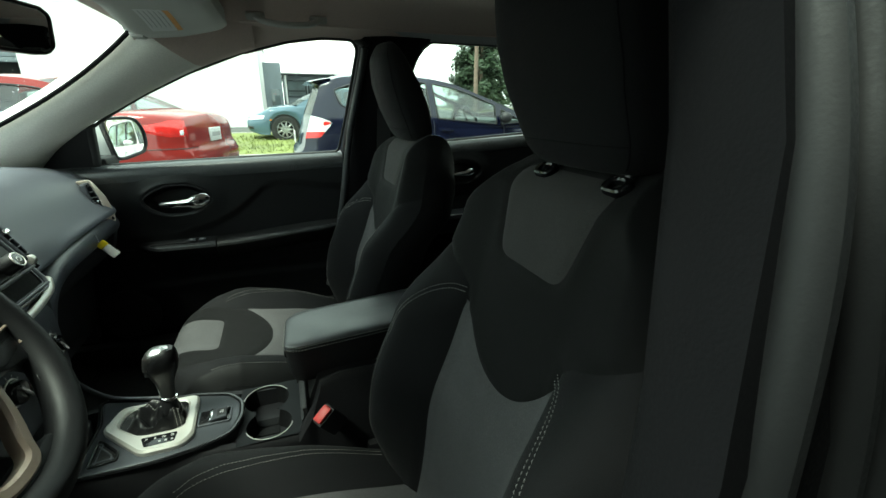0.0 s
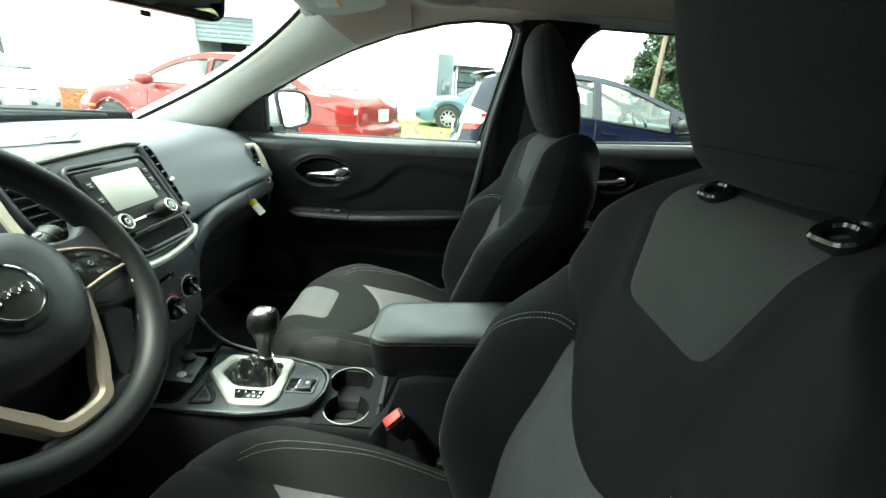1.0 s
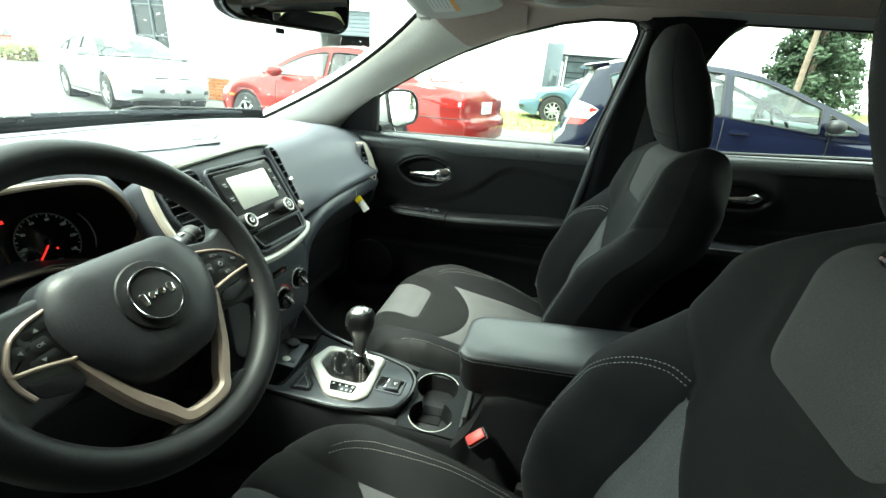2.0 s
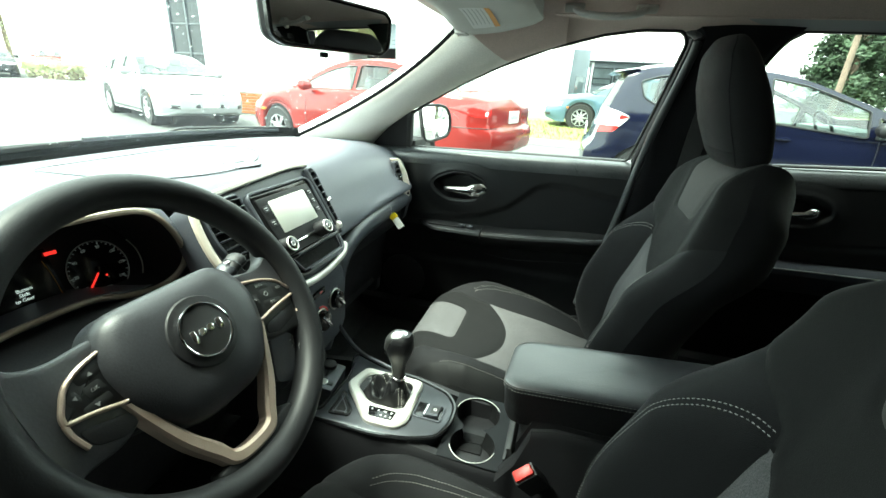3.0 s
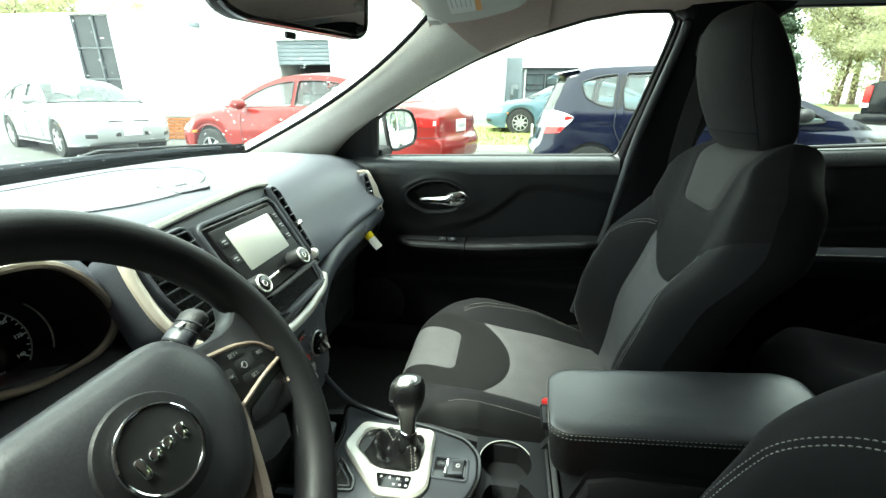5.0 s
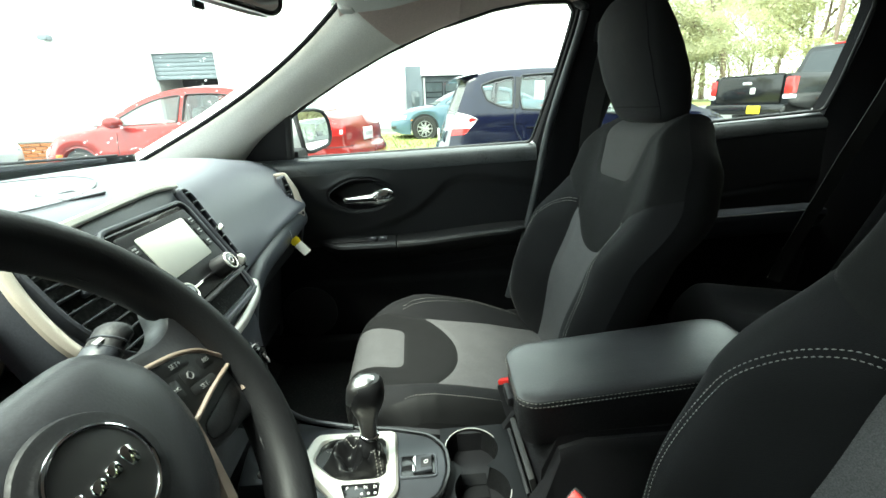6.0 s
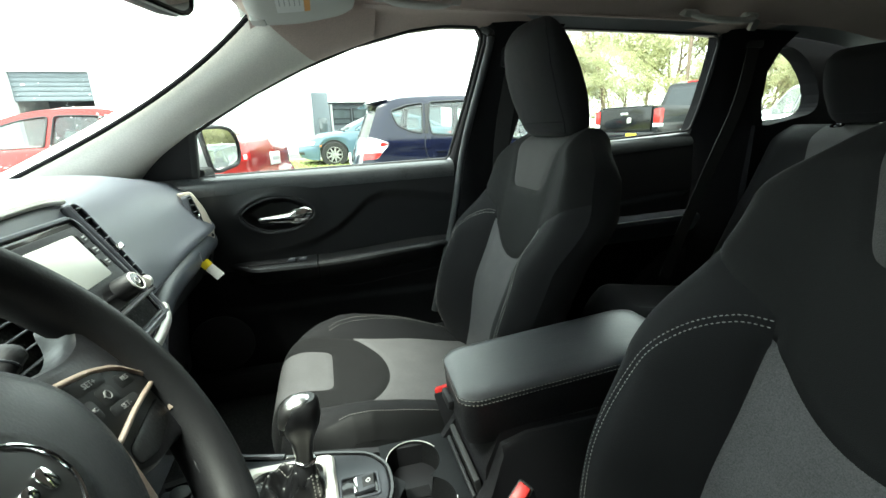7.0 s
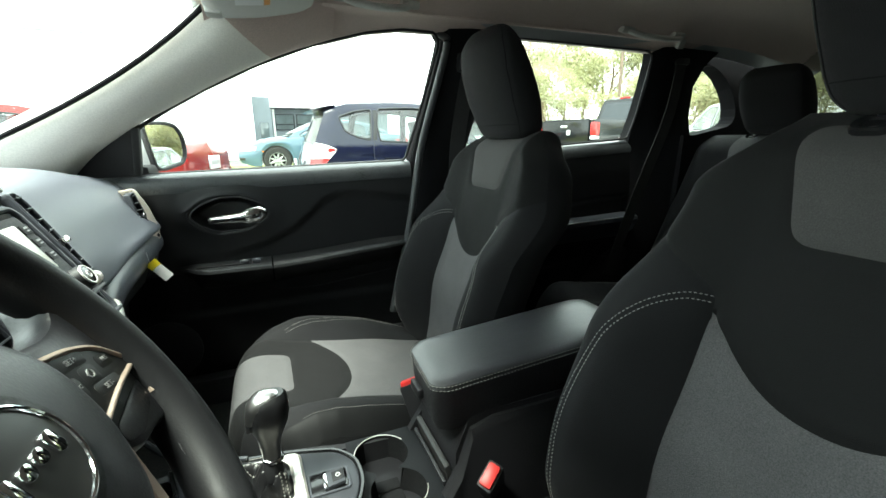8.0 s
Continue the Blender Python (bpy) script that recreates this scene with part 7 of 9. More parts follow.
lawn("lawn", [(-3.6, 8.6), (3.4, 8.6), (4.2, 10.0), (3.4, 13.6), (-1.0, 14.2), (-3.8, 12.0)], "yellow-green spring lawn with a concrete kerb")
lawn("verge", [(-60, 22), (-31, 22), (-29, 40), (-60, 40)], "green grass verge beside the building")
lawn("verge", [(14, 26), (60, 22), (60, 40), (14, 40)], "green grass verge under the trees")
rg = random.Random(5)
vs, fs = [], []
for _ in range(2600):
    x, y = rg.uniform(-3.4, 3.3), rg.uniform(8.8, 13.0)
    z = ground_z(x, y) + 0.09
    a, h, w = rg.uniform(0, 6.28), rg.uniform(0.03, 0.08), 0.012
    k = len(vs)
    vs += [(x - w * math.cos(a), y - w * math.sin(a), z), (x + w * math.cos(a), y + w * math.sin(a), z), (x + rg.uniform(-.03, .03), y + rg.uniform(-.03, .03), z + h)]
    fs.append((k, k + 1, k + 2))
tagged(part("grass", bm_from(vs, fs), GRASSM, smooth=False), "short tufts of yellow-green spring grass", "grass", kind="stuff")


# white building with a dark window strip and a half-open roller door
def white_building():
    b = thing("commercial_building", "white rendered commercial building with a half-open roller door", "building")
    x0, x1, y0, y1, zt = -27.1, -0.25, 18.0, 34.0, 4.55
    g = 0.25
    # front wall in pieces round its openings
    for xa, xb, za, zb in ((x0, -19.4, g, zt), (-19.4, -17.5, g, 1.0), (-17.5, -9.8, g, zt), (-9.8, -7.44, 3.43, zt), (-7.44, x1, g, zt)):
        part("wall", box(xb - xa, 0.25, zb - za, 0, pose((xa + xb) / 2, y0 + 0.125, (za + zb) / 2)), WALLM, b)
    part("wall", box(0.25, y1 - y0, zt - g, 0, pose(x1 - 0.128, (y0 + y1) / 2 + 0.25, (zt + g) / 2)), WALLM, b)
    part("wall", box(0.25, y1 - y0, zt - g, 0, pose(x0 + 0.128, (y0 + y1) / 2 + 0.25, (zt + g) / 2)), WALLM, b)
    part("wall", box(x1 - x0, 0.25, zt - g, 0, pose((x0 + x1) / 2, y1 + 0.2, (zt + g) / 2)), WALLM, b)
    part("roof", box(x1 - x0 - 0.8, y1 - y0 - 0.8, 0.2, 0, pose((x0 + x1) / 2, (y0 + y1) / 2, zt - 0.25)), CONCRETE, b)
    part("coping", box(x1 - x0 + 0.16, 0.40, 0.07, 0.01, pose((x0 + x1) / 2, y0 + 0.12, zt + 0.03)), WALLM, b)
    part("coping", box(0.40, y1 - y0, 0.07, 0.01, pose(x1 - 0.12, (y0 + y1) / 2, zt + 0.031)), WALLM, b)
    w = part("window", box(1.9, 0.06, 3.5, 0, pose(-18.45, y0 + 0.14, 2.76)), DARKWIN, b, "tall dark window strip")
    for dx in (-0.93, 0.1, 0.93):
        part("mullion", box(0.09, 0.14, 3.5, 0.01, pose(-18.45 + dx, y0 + 0.10, 2.76)), MULLION, w)
    for z in (1.9, 3.2):
        part("transom", box(1.8, 0.12, 0.07, 0.01, pose(-18.45, y0 + 0.10, z)), MULLION, w)
    d = part("roller_door", box(2.36, 0.06, 0.95, 0, pose(-8.62, y0 + 0.16, 2.96)), GREYPANEL, b, "half-open grey roller door")
    for k in range(6):
        part("slat", box(2.34, 0.03, 0.135, 0.02, pose(-8.62, y0 + 0.12, 2.56 + k * 0.155)), GREYPANEL, d)
    # near-black sheet hung in the bay for its unlit depth
    part("bay_dark", box(2.5, 0.05, 3.0, 0, pose(-8.62, y0 + 2.2, 1.75)), PLASTIC_D, b)
    part("bay_side", box(0.05, 2.2, 3.0, 0, pose(-9.86, y0 + 1.2, 1.75)), CONCRETE, b)
    part("wall_lamp", box(0.35, 0.30, 0.18, 0.04, pose(-13.3, y0 - 0.15, 4.05)), GREYPANEL, b)
    return b


white_building()
pl2 = thing("planter_wall", "low orange brick planter wall beside the building", "wall")
part("cap", box(3.3, 0.46, 0.06, 0.01, pose(-7.50, 9.55, ground_z(0, 9.55) + 0.55, 0, 0, 6)), CONCRETE, pl2)
bk = bpy.data.meshes.new("brick")
bb = box(0.205, 0.095, 0.06, 0.006, seg=1)
bb.to_mesh(bk)
bb.free()
bk.materials.append(BRICKO)
PWM = pose(-7.50, 9.55, ground_z(0, 9.55), 0, 0, 6)
part("core", box(3.2, 0.36, 0.52, 0, PWM @ pose(0, 0, 0.26)), CONCRETE, pl2)
for r in range(7):
    for k in range(15):
        o = new("brick", bk)
        o.parent = pl2
        o.matrix_basis = PWM @ pose(-1.53 + k * 0.218 + (0.109 if r % 2 else 0), -0.178, 0.04 + r * 0.073)

# grey kiosk and long shed in the distance
ks = thing("sign_tower", "pale grey panelled sign tower", "tower")
part("panel", box(0.68, 0.4, 2.2, 0.02, pose(0.21, 19.4, 1.72)), GREYPANEL, ks)
part("panel_inset", box(0.34, 0.05, 0.9, 0.01, pose(0.26, 19.18, 1.35)), CARGLASS, ks)
part("foot", box(0.9, 0.6, 0.4, 0.02, pose(0.21, 19.4, 0.58)), CONCRETE, ks)
sh = thing("long_shed", "long low blue-grey shed with framed windows", "building")
part("wall", box(6.1, 6, 2.2, 0.02, pose(3.80, 27, 1.55)), GREYPANEL, sh)
part("roof", box(6.5, 6.7, 0.10, 0.02, pose(3.75, 27, 2.68)), CONCRETE, sh)
part("gutter", tube([(0.5, 23.62, 2.66), (7.0, 23.62, 2.66)], 0.05, 8), DARKWIN, sh)
part("downpipe", tube([(0.80, 23.70, 2.66), (0.80, 23.90, 2.4), (0.80, 23.94, 0.6)], 0.05, 8), WALLM, sh)
for k in range(5):
    cx = 1.32 + k * 1.05
    w = part("window", box(0.92, 0.06, 0.74, 0.0, pose(cx, 23.98, 2.00)), CARGLASS, sh)
    for dx in (-0.46, 0.46):
        part("frame_bar", box(0.07, 0.10, 0.82, 0.01, pose(cx + dx, 23.96, 2.00)), DARKWIN, w)
    for dz in (-0.38, -0.12, 0.38):
        part("frame_bar", box(0.98, 0.10, 0.06, 0.01, pose(cx, 23.95, 2.00 + dz)), DARKWIN, w)


# ---- parked vehicles: nose to -x, near the origin of their own pose ----
def wheel_bm(r, w):
    prof = [(r * 0.62, -w * 0.5), (r * 0.94, -w * 0.5), (r, -w * 0.32), (r, w * 0.32), (r * 0.94, w * 0.5), (r * 0.62, w * 0.5)]
    rings = []
    for p, y in prof:
        rings.append([(p * math.cos(2 * math.pi * i / 32), y, p * math.sin(2 * math.pi * i / 32)) for i in range(32)])
    rings.append(rings[0])
    b = loft(rings, caps=False)
    bmesh.ops.remove_doubles(b, verts=b.verts, dist=1e-5)
    return b


def rim_bm(r, spokes):
    bms = [torus(r * 0.60, r * 0.035, 32, 6, pose(0, 0, 0, 90, 0, 0)), cyl(r * 0.13, 0.05, 16, bevel=0.01, m=pose(0, 0, 0, 90, 0, 0))]
    for k in range(spokes):
        a = 360 / spokes * k
        bms.append(box(r * 0.50, 0.025, r * 0.085, 0.006, pose(0, 0, 0, 0, a, 0) @ pose(r * 0.35, 0, r * 0.03, 0, 8, 0), 1))
        bms.append(box(r * 0.50, 0.025, r * 0.085, 0.006, pose(0, 0, 0, 0, a, 0) @ pose(r * 0.35, 0, -r * 0.03, 0, -8, 0), 1))
    return join(*bms)


def roof_curve(prof):
    """Side view of the roof from the foot of the windscreen to the tail."""
    cowl, rf, rr, tail = prof["roof"]
    zr = prof["zr"]
    pts = smooth_path([(cowl, 0, prof["hood"][1] - 0.02), (cowl + (rf - cowl) * 0.55, 0, prof["hood"][1] + (zr - prof["hood"][1]) * 0.60), (rf, 0, zr - 0.035), ((rf + rr) / 2, 0, zr), (rr, 0, zr - prof.get("rear_drop", 0.035)), (rr + (tail - rr) * prof.get("tail_k", 0.5), 0, zr - 0.02 - (zr - prof["deck"][0]) * 0.42), (tail, 0, prof["deck"][0] - 0.02)], 60)
    return np.array([p.x for p in pts]), np.array([p.z for p in pts])


def body_rings(prof):
    """Cross sections of the lower body from the nose to the tail."""
    L, W, r, wheels = prof["L"], prof["W"], prof["r"], prof["wheels"]
    hood, deck = prof["hood"], prof["deck"]
    cowl, rf, rr, tail = prof["roof"]
    rake = prof.get("rake", 0.13)
    xs = np.unique(np.concatenate([np.linspace(0, L, 40), L - 0.35 * np.linspace(0, 1, 9) ** 2, 0.4 * np.linspace(0, 1, 9) ** 2, *[np.linspace(w - r * 1.2, w + r * 1.2, 19) for w in wheels]]))
    rings = []
    for x in xs[(xs >= 0) & (xs <= L)]:
        e0, e1 = min(1, x / 0.62), min(1, (L - x) / 0.50)
        w = W * (1 - 0.34 * (1 - e0) ** 2.3 - 0.20 * (1 - e1) ** 2.6)
        low = 0.20 + 0.08 * (1 - min(1, x / 0.35)) ** 2 + 0.12 * (1 - min(1, (L - x) / 0.3)) ** 2
        for wx in wheels:
            q = (r * 1.13) ** 2 - (x - wx) ** 2
            if q > 0:
                low = max(low, r * 0.98 + math.sqrt(q))
        if x < cowl:
            top = hood[0] + (hood[1] - hood[0]) * (x / cowl) ** 0.55
        elif x > tail:
            top = deck[0] + (deck[1] - deck[0]) * (x - tail) / max(0.01, L - tail)
        else:
            top = hood[1] + (deck[0] - hood[1]) * (x - cowl) / (tail - cowl)
        top -= 0.13 * (1 - e0) ** 2.5 + 0.03 * (1 - e1) ** 4
        sh = top - 0.055
        low = min(low, sh - 0.06)
        span = sh - low
        half = smooth_path([(0, 0, low), (0, w * 0.88, low), (0, w * 0.975, low + min(0.05, span * 0.2)), (0, w * 0.995, low + span * 0.35), (0, w, low + span * 0.62), (0, w * 0.975, low + span * 0.84), (0, w * 0.945, sh), (0, w * 0.86, top - 0.012), (0, w * 0.6, top + 0.012), (0, 0, top + 0.03)], 24)
        ring = []
        for p in half:
            back = rake * (0.55 * float(smoothstep(0.56, 0.66, p.z)) + 0.45 * float(smoothstep(0.80, 1.02, p.z))) + 0.05 * float(smoothstep(0.45, 0.22, p.z))
            front = 0.24 * float(smoothstep(0.52, 0.88, p.z)) + 0.07 * float(smoothstep(0.42, 0.22, p.z))
            ring.append((x - float(smoothstep(L - 0.8, L, x)) * back + float(smoothstep(0.8, 0.0, x)) * front, p.y, p.z))
        rings.append(ring)
    for end, dx in ((0, -1), (-1, 1)):
        base = rings[end]
        extra = [[(p[0] + dx * d, p[1] * k, p[2]) for p in base] for k, d in ((0.96, 0.014), (0.87, 0.026), (0.58, 0.044), (0.0, 0.056))]
        rings = extra[::-1] + rings if dx < 0 else rings + extra
    return rings


def vehicle(name, label, category, paint, prof, at, spokes=7, pillar_x=(), handles=(), plate_z=0.75, group="parked vehicles"):
    """prof: L length, W half width, belt/hood/deck heights, roof line and wheel places."""
    L, W, r, wheels = prof["L"], prof["W"], prof["r"], prof["wheels"]
    hood, belt, deck, zr = prof["hood"], prof["belt"], prof["deck"], prof["zr"]
    cowl, rf, rr, tail = prof["roof"]
    v = thing(name, label, category, group=group, at=at)
    rings = body_rings(prof)
    part("body", loft([ring + [(x, -y, z) for x, y, z in reversed(ring[1:-1])] for ring in rings]), paint, v)
    R = np.array(rings)
    ring_x = R[:, 12, 0]

    def skin(i, z, sg):
        """Point of the body's side at ring i (may lie between rings) and height z."""
        k = int(min(max(math.floor(i), 0), len(R) - 2))
        out = []
        for q in (R[k], R[k + 1]):
            zz = np.maximum.accumulate(q[:, 2] + np.arange(len(q)) * 1e-6)
            out.append(np.array([np.interp(z, zz, q[:, c]) for c in (0, 1)]))
        p = out[0] + (out[1] - out[0]) * (i - k)
        return Vector((p[0], p[1] * sg, z))

    def patch(nm, i0, i1, z_of, sg, mat, parent, lift=0.008, n=9, m=6):
        """Piece fitted to the body's skin between two rings and two heights."""
        pts = []
        for a in range(n):
            i = i0 + (i1 - i0) * a / (n - 1)
            lo, hi = z_of(a / (n - 1))
            pts.append([skin(i, lo + (hi - lo) * b / (m - 1), sg) for b in range(m)])
        grid = []
        for a in range(n):
            for b in range(m):
                du = pts[min(a + 1, n - 1)][b] - pts[max(a - 1, 0)][b]
                dv = pts[a][min(b + 1, m - 1)] - pts[a][max(b - 1, 0)]
                nn = du.cross(dv)
                nn = nn.normalized() if nn.length > 1e-9 else Vector((0, sg, 0))
                nn = nn if nn.dot(Vector((pts[a][b].x - L / 2, pts[a][b].y * 3, 0))) > 0 else -nn
                edge = a in (0, n - 1) or b in (0, m - 1)
                grid.append(pts[a][b] + nn * (0.001 if edge else lift))
        return part(nm, bm_from(grid, [(a * m + b, (a + 1) * m + b, (a + 1) * m + b + 1, a * m + b + 1) for a in range(n - 1) for b in range(m - 1)]), mat, parent)

    at_x = lambda x: float(np.interp(x, ring_x, np.arange(len(R))))
    # greenhouse: side frames with real panes, roof, windscreen and rear window
    tx, tz = roof_curve(prof)
    top = lambda x: np.interp(x, tx, tz)
    yb, yr = W * 0.90, W * 0.68
    side = lambda x, z: yb + (yr - yb) * np.clip((z - belt) / (zr - belt), 0, 1.1)
    z0 = belt - 0.05
    cuts = [cowl + (rf - cowl) * 0.26, *pillar_x, prof.get("last", tail - (tail - rr) * 0.22)]
    waist = lambda x: max(belt, hood[1] + (deck[0] - hood[1]) * (x - cowl) / (tail - cowl) - 0.035) + 0.015
    panes = []
    for a, b_ in zip(cuts, cuts[1:]):
        xa, xb = a + 0.035, b_ - 0.035
        xs = np.linspace(xa, xb, 9)
        zt = [max(waist(x) + 0.05, float(top(x)) - 0.075) for x in xs]
        panes.append(rounded([(x, waist(x)) for x in xs[::4]] + [(x, z) for x, z in zip(xs[::-1], zt[::-1])], 0.035, 3))
    to_z = lambda x, t: z0 + t * (top(x) - z0)
    fns = [lambda x, t, p=p: poly_dist(x, to_z(x, t), p) for p in panes]
    P, panels = cut_panels(np.linspace(cowl, tail, 60), np.linspace(0, 1, 14), fns)
    Z = to_z(P[:, 0], P[:, 1])
    for sg in (1, -1):
        pos = np.stack([P[:, 0], (side(P[:, 0], Z)) * sg, Z], 1)
        part("side_frame", panel_bm(pos, panels[-1]), paint, v)
        for pane, polys in zip(panes, panels[:-1]):
            w = part("side_window", panel_bm(pos - np.array((0, 0.008 * sg, 0)), polys), CARPANE, v)
            part("window_seal", sweep([(x, (float(side(x, z)) + 0.003) * sg, z) for x, z in pane], circle(0.010, 5), up=(0, 1, 0), closed=True), RUBBER, w)
    us = np.linspace(-1, 1, 13)

    def sheet(xa, xb, bow, grow, n=10):
        xs = np.linspace(xa, xb, n)
        def fn(x, u):
            z = float(top(x))
            return (x + bow * (1 - u * u) * (1 - 0.5 * (z - z0) / (zr - z0)), float(side(x, z)) * u * 0.999, z + grow * (1 - abs(u) ** 2.5))
        return surface(fn, xs, us)

    part("roof", sheet(rf - 0.02, rr + 0.02, 0, 0.045, 14), paint, v)
    screen = part("windscreen", sheet(cowl + 0.01, rf - 0.02, -0.16, 0.045), CARPANE, v)
    part("rear_window", sheet(rr + 0.02, tail - 0.01, 0.12 * prof.get("bow", 1.0), 0.045), CARPANE, v)
    part("cowl_strip", sweep([(cowl - 0.165 * (1 - u * u), yb * u, hood[1] + 0.020 * (1 - u * u)) for u in us], rrect(0.07, 0.020, 0.006, 1)), RUBBER, screen)
    # seats and dash seen through the panes
    part("floor_tub", box(tail - cowl - 0.1, yb * 1.9, 0.04, 0, pose((cowl + tail) / 2, 0, belt - 0.16)), PLASTIC_D, v)
    part("dash_top", box(0.42, yb * 1.75, 0.10, 0.04, pose(cowl + 0.30, 0, belt - 0.06)), PLASTIC_D, v)
    xf = (rf + rr) / 2 - 0.12
    for sg in (1, -1):
        part("seat", box(0.13, 0.46, 0.46, 0.06, pose(xf, 0.36 * sg, belt - 0.02, 0, 14, 0)), SEATGREY, v)
        part("headrest", box(0.09, 0.25, 0.17, 0.04, pose(xf + 0.10, 0.36 * sg, belt + 0.28, 0, 14, 0)), SEATGREY, v)
    part("rear_seat", box(0.14, yb * 1.5, 0.34, 0.06, pose(min(rr + 0.05, xf + 0.95), 0, belt - 0.02, 0, 18, 0)), SEATGREY, v)
    part("steering_wheel", torus(0.18, 0.016, 24, 6, pose(cowl + 0.62, 0.36, belt + 0.02, 0, -62, 0)), PLASTIC_D, v)
    for sg in (1, -1):
        for hx in handles:
            i = at_x(hx)
            zz = belt - 0.15
            q = skin(i, zz, sg)
            part("door_handle", box(0.19, 0.035, 0.038, 0.014, pose(q.x, q.y + 0.012 * sg, zz)), paint, v)
        mx = cowl + (rf - cowl) * 0.46
        rg_ = [[(mx + a * 0.10, (W + 0.045 + d) * sg, belt + 0.055 + b * 0.075) for a, b in circle(k, 12)] for d, k in ((-0.10, 0.35), (-0.05, 0.75), (0.0, 1.0), (0.06, 1.0), (0.10, 0.75), (0.115, 0.3))]
        part("mirror", loft(rg_), paint if prof.get("mirror_paint", True) else PLASTIC_D, v)
        for gx in [cuts[0] + 0.10] + [c for c in pillar_x] :
            part("door_gap", tube([skin(at_x(gx), z, sg) for z in np.linspace(0.30, belt - 0.07, 9)], 0.0055, 5), RUBBER, v)
        part("sill_trim", tube([skin(at_x(x), 0.27, sg) for x in np.linspace(wheels[0] + r * 1.3, wheels[1] - r * 1.3, 9)], 0.022, 6), RUBBER, v)
        for wx in wheels:
            w = part("wheel", wheel_bm(r, 0.20), TYRE, v, at=pose(wx, (W - 0.10) * sg, r))
            part("rim", rim_bm(r, spokes), ALLOY, w, at=pose(0, 0.085 * sg, 0))
            part("hub_back", cyl(r * 0.60, 0.04, 24, m=pose(0, 0.03 * sg, 0, 90, 0, 0)), PLASTIC_D, w)
            part("arch", cyl(r * 1.07, 0.30, 28, m=pose(0, -0.10 * sg, 0.02, 90, 0, 0)), RUBBER, w)
        # lamps fitted into the corners
        hz = hood[0] - 0.115
        patch("headlamp", 3.2, at_x(0.40), lambda t: (hz - 0.070 + 0.03 * t, hz + 0.050 - 0.005 * t), sg, LAMP_C, v)
        patch("side_marker", at_x(0.56), at_x(0.70), lambda t: (hz - 0.085, hz - 0.045), sg, LAMP_O, v)
        patch("fog_recess", 3.0, at_x(0.14), lambda t: (0.36, 0.43), sg, RUBBER, v)
        tz_, th_ = prof["lamp_z"], prof.get("lamp_h", 0.19)
        last = len(R) - 3.1
        tl = patch("tail_lamp", at_x(L - 0.52), last - 0.4, lambda t: (tz_ - th_ * (0.05 + 0.40 * min(1, t * 2)), tz_ + th_ * (0.10 + 0.36 * min(1, t * 1.6))), sg, LAMP_R, v, n=12)
        patch("lamp_clear", at_x(L - 0.10), last - 1.6, lambda t: (tz_ - th_ * 0.38, tz_ - th_ * 0.06), sg, LAMP_C, tl, 0.012)
    for k in (-1, 1):
        part("grille_slot", box(0.05, W * 0.34, 0.045, 0.016, pose(0.030, k * W * 0.22, hood[0] - 0.13, 0, -18, 0)), RUBBER, v)
    for k in (-1, 1):
        part("lower_intake", box(0.06, W * 0.30, 0.09, 0.03, pose(-0.010, k * W * 0.36, 0.42, 0, 0, -8 * k)), RUBBER, v)
    fp = part("number_plate", box(0.02, 0.30, 0.15, 0.006, pose(-0.062, 0, 0.47)), WHITE, v)
    part("plate_bar", box(0.004, 0.22, 0.05, 0, pose(-0.074, 0, 0.47)), DIMPRINT, fp)
    shift = prof.get("rake", 0.13) * 0.55
    pt = part("number_plate", box(0.02, 0.31, 0.155, 0.006, pose(L + 0.064 - shift, 0, plate_z)), WHITE, v)
    part("plate_bar", box(0.004, 0.23, 0.05, 0, pose(L + 0.076 - shift, 0, plate_z)), DIMPRINT, pt)
    for sg in (1, -1):
        part("bumper_seam", tube([skin(i, 0.63, sg) for i in np.linspace(at_x(wheels[1] + r * 1.15), len(R) - 2.6, 14)], 0.0055, 5), RUBBER, v)
        part("bumper_seam", tube([skin(i, 0.58, sg) for i in np.linspace(2.6, at_x(wheels[0] - r * 1.15), 12)], 0.0055, 5), RUBBER, v)
    return v


def paint(name, c, metal=0.2):
    return material(name, c, 0.13, metal=metal, stain=0.06, stain_size=0.5, grain=0.04, grain_size=0.002)


SEDAN = dict(L=4.60, W=0.86, r=0.315, wheels=(0.90, 3.55), hood=(0.76, 0.95), belt=0.93, deck=(1.02, 0.99), roof=(1.22, 2.15, 3.12, 3.98), zr=1.365, lamp_z=0.84)


def park(x, y, heading):
    """Pose of a vehicle whose nose stands at x, y and points along heading (degrees from -x, counter-clockwise)."""
    return pose(x, y, ground_z(x, y), 0, 0, heading)


red = vehicle("red_sedan", "red four-door sedan parked on the asphalt", "car", paint("red_paint", (0.22, 0.020, 0.018), 0.05), SEDAN, park(-4.95, 6.50, -15), pillar_x=(2.45, 3.30), handles=(2.30, 3.20))


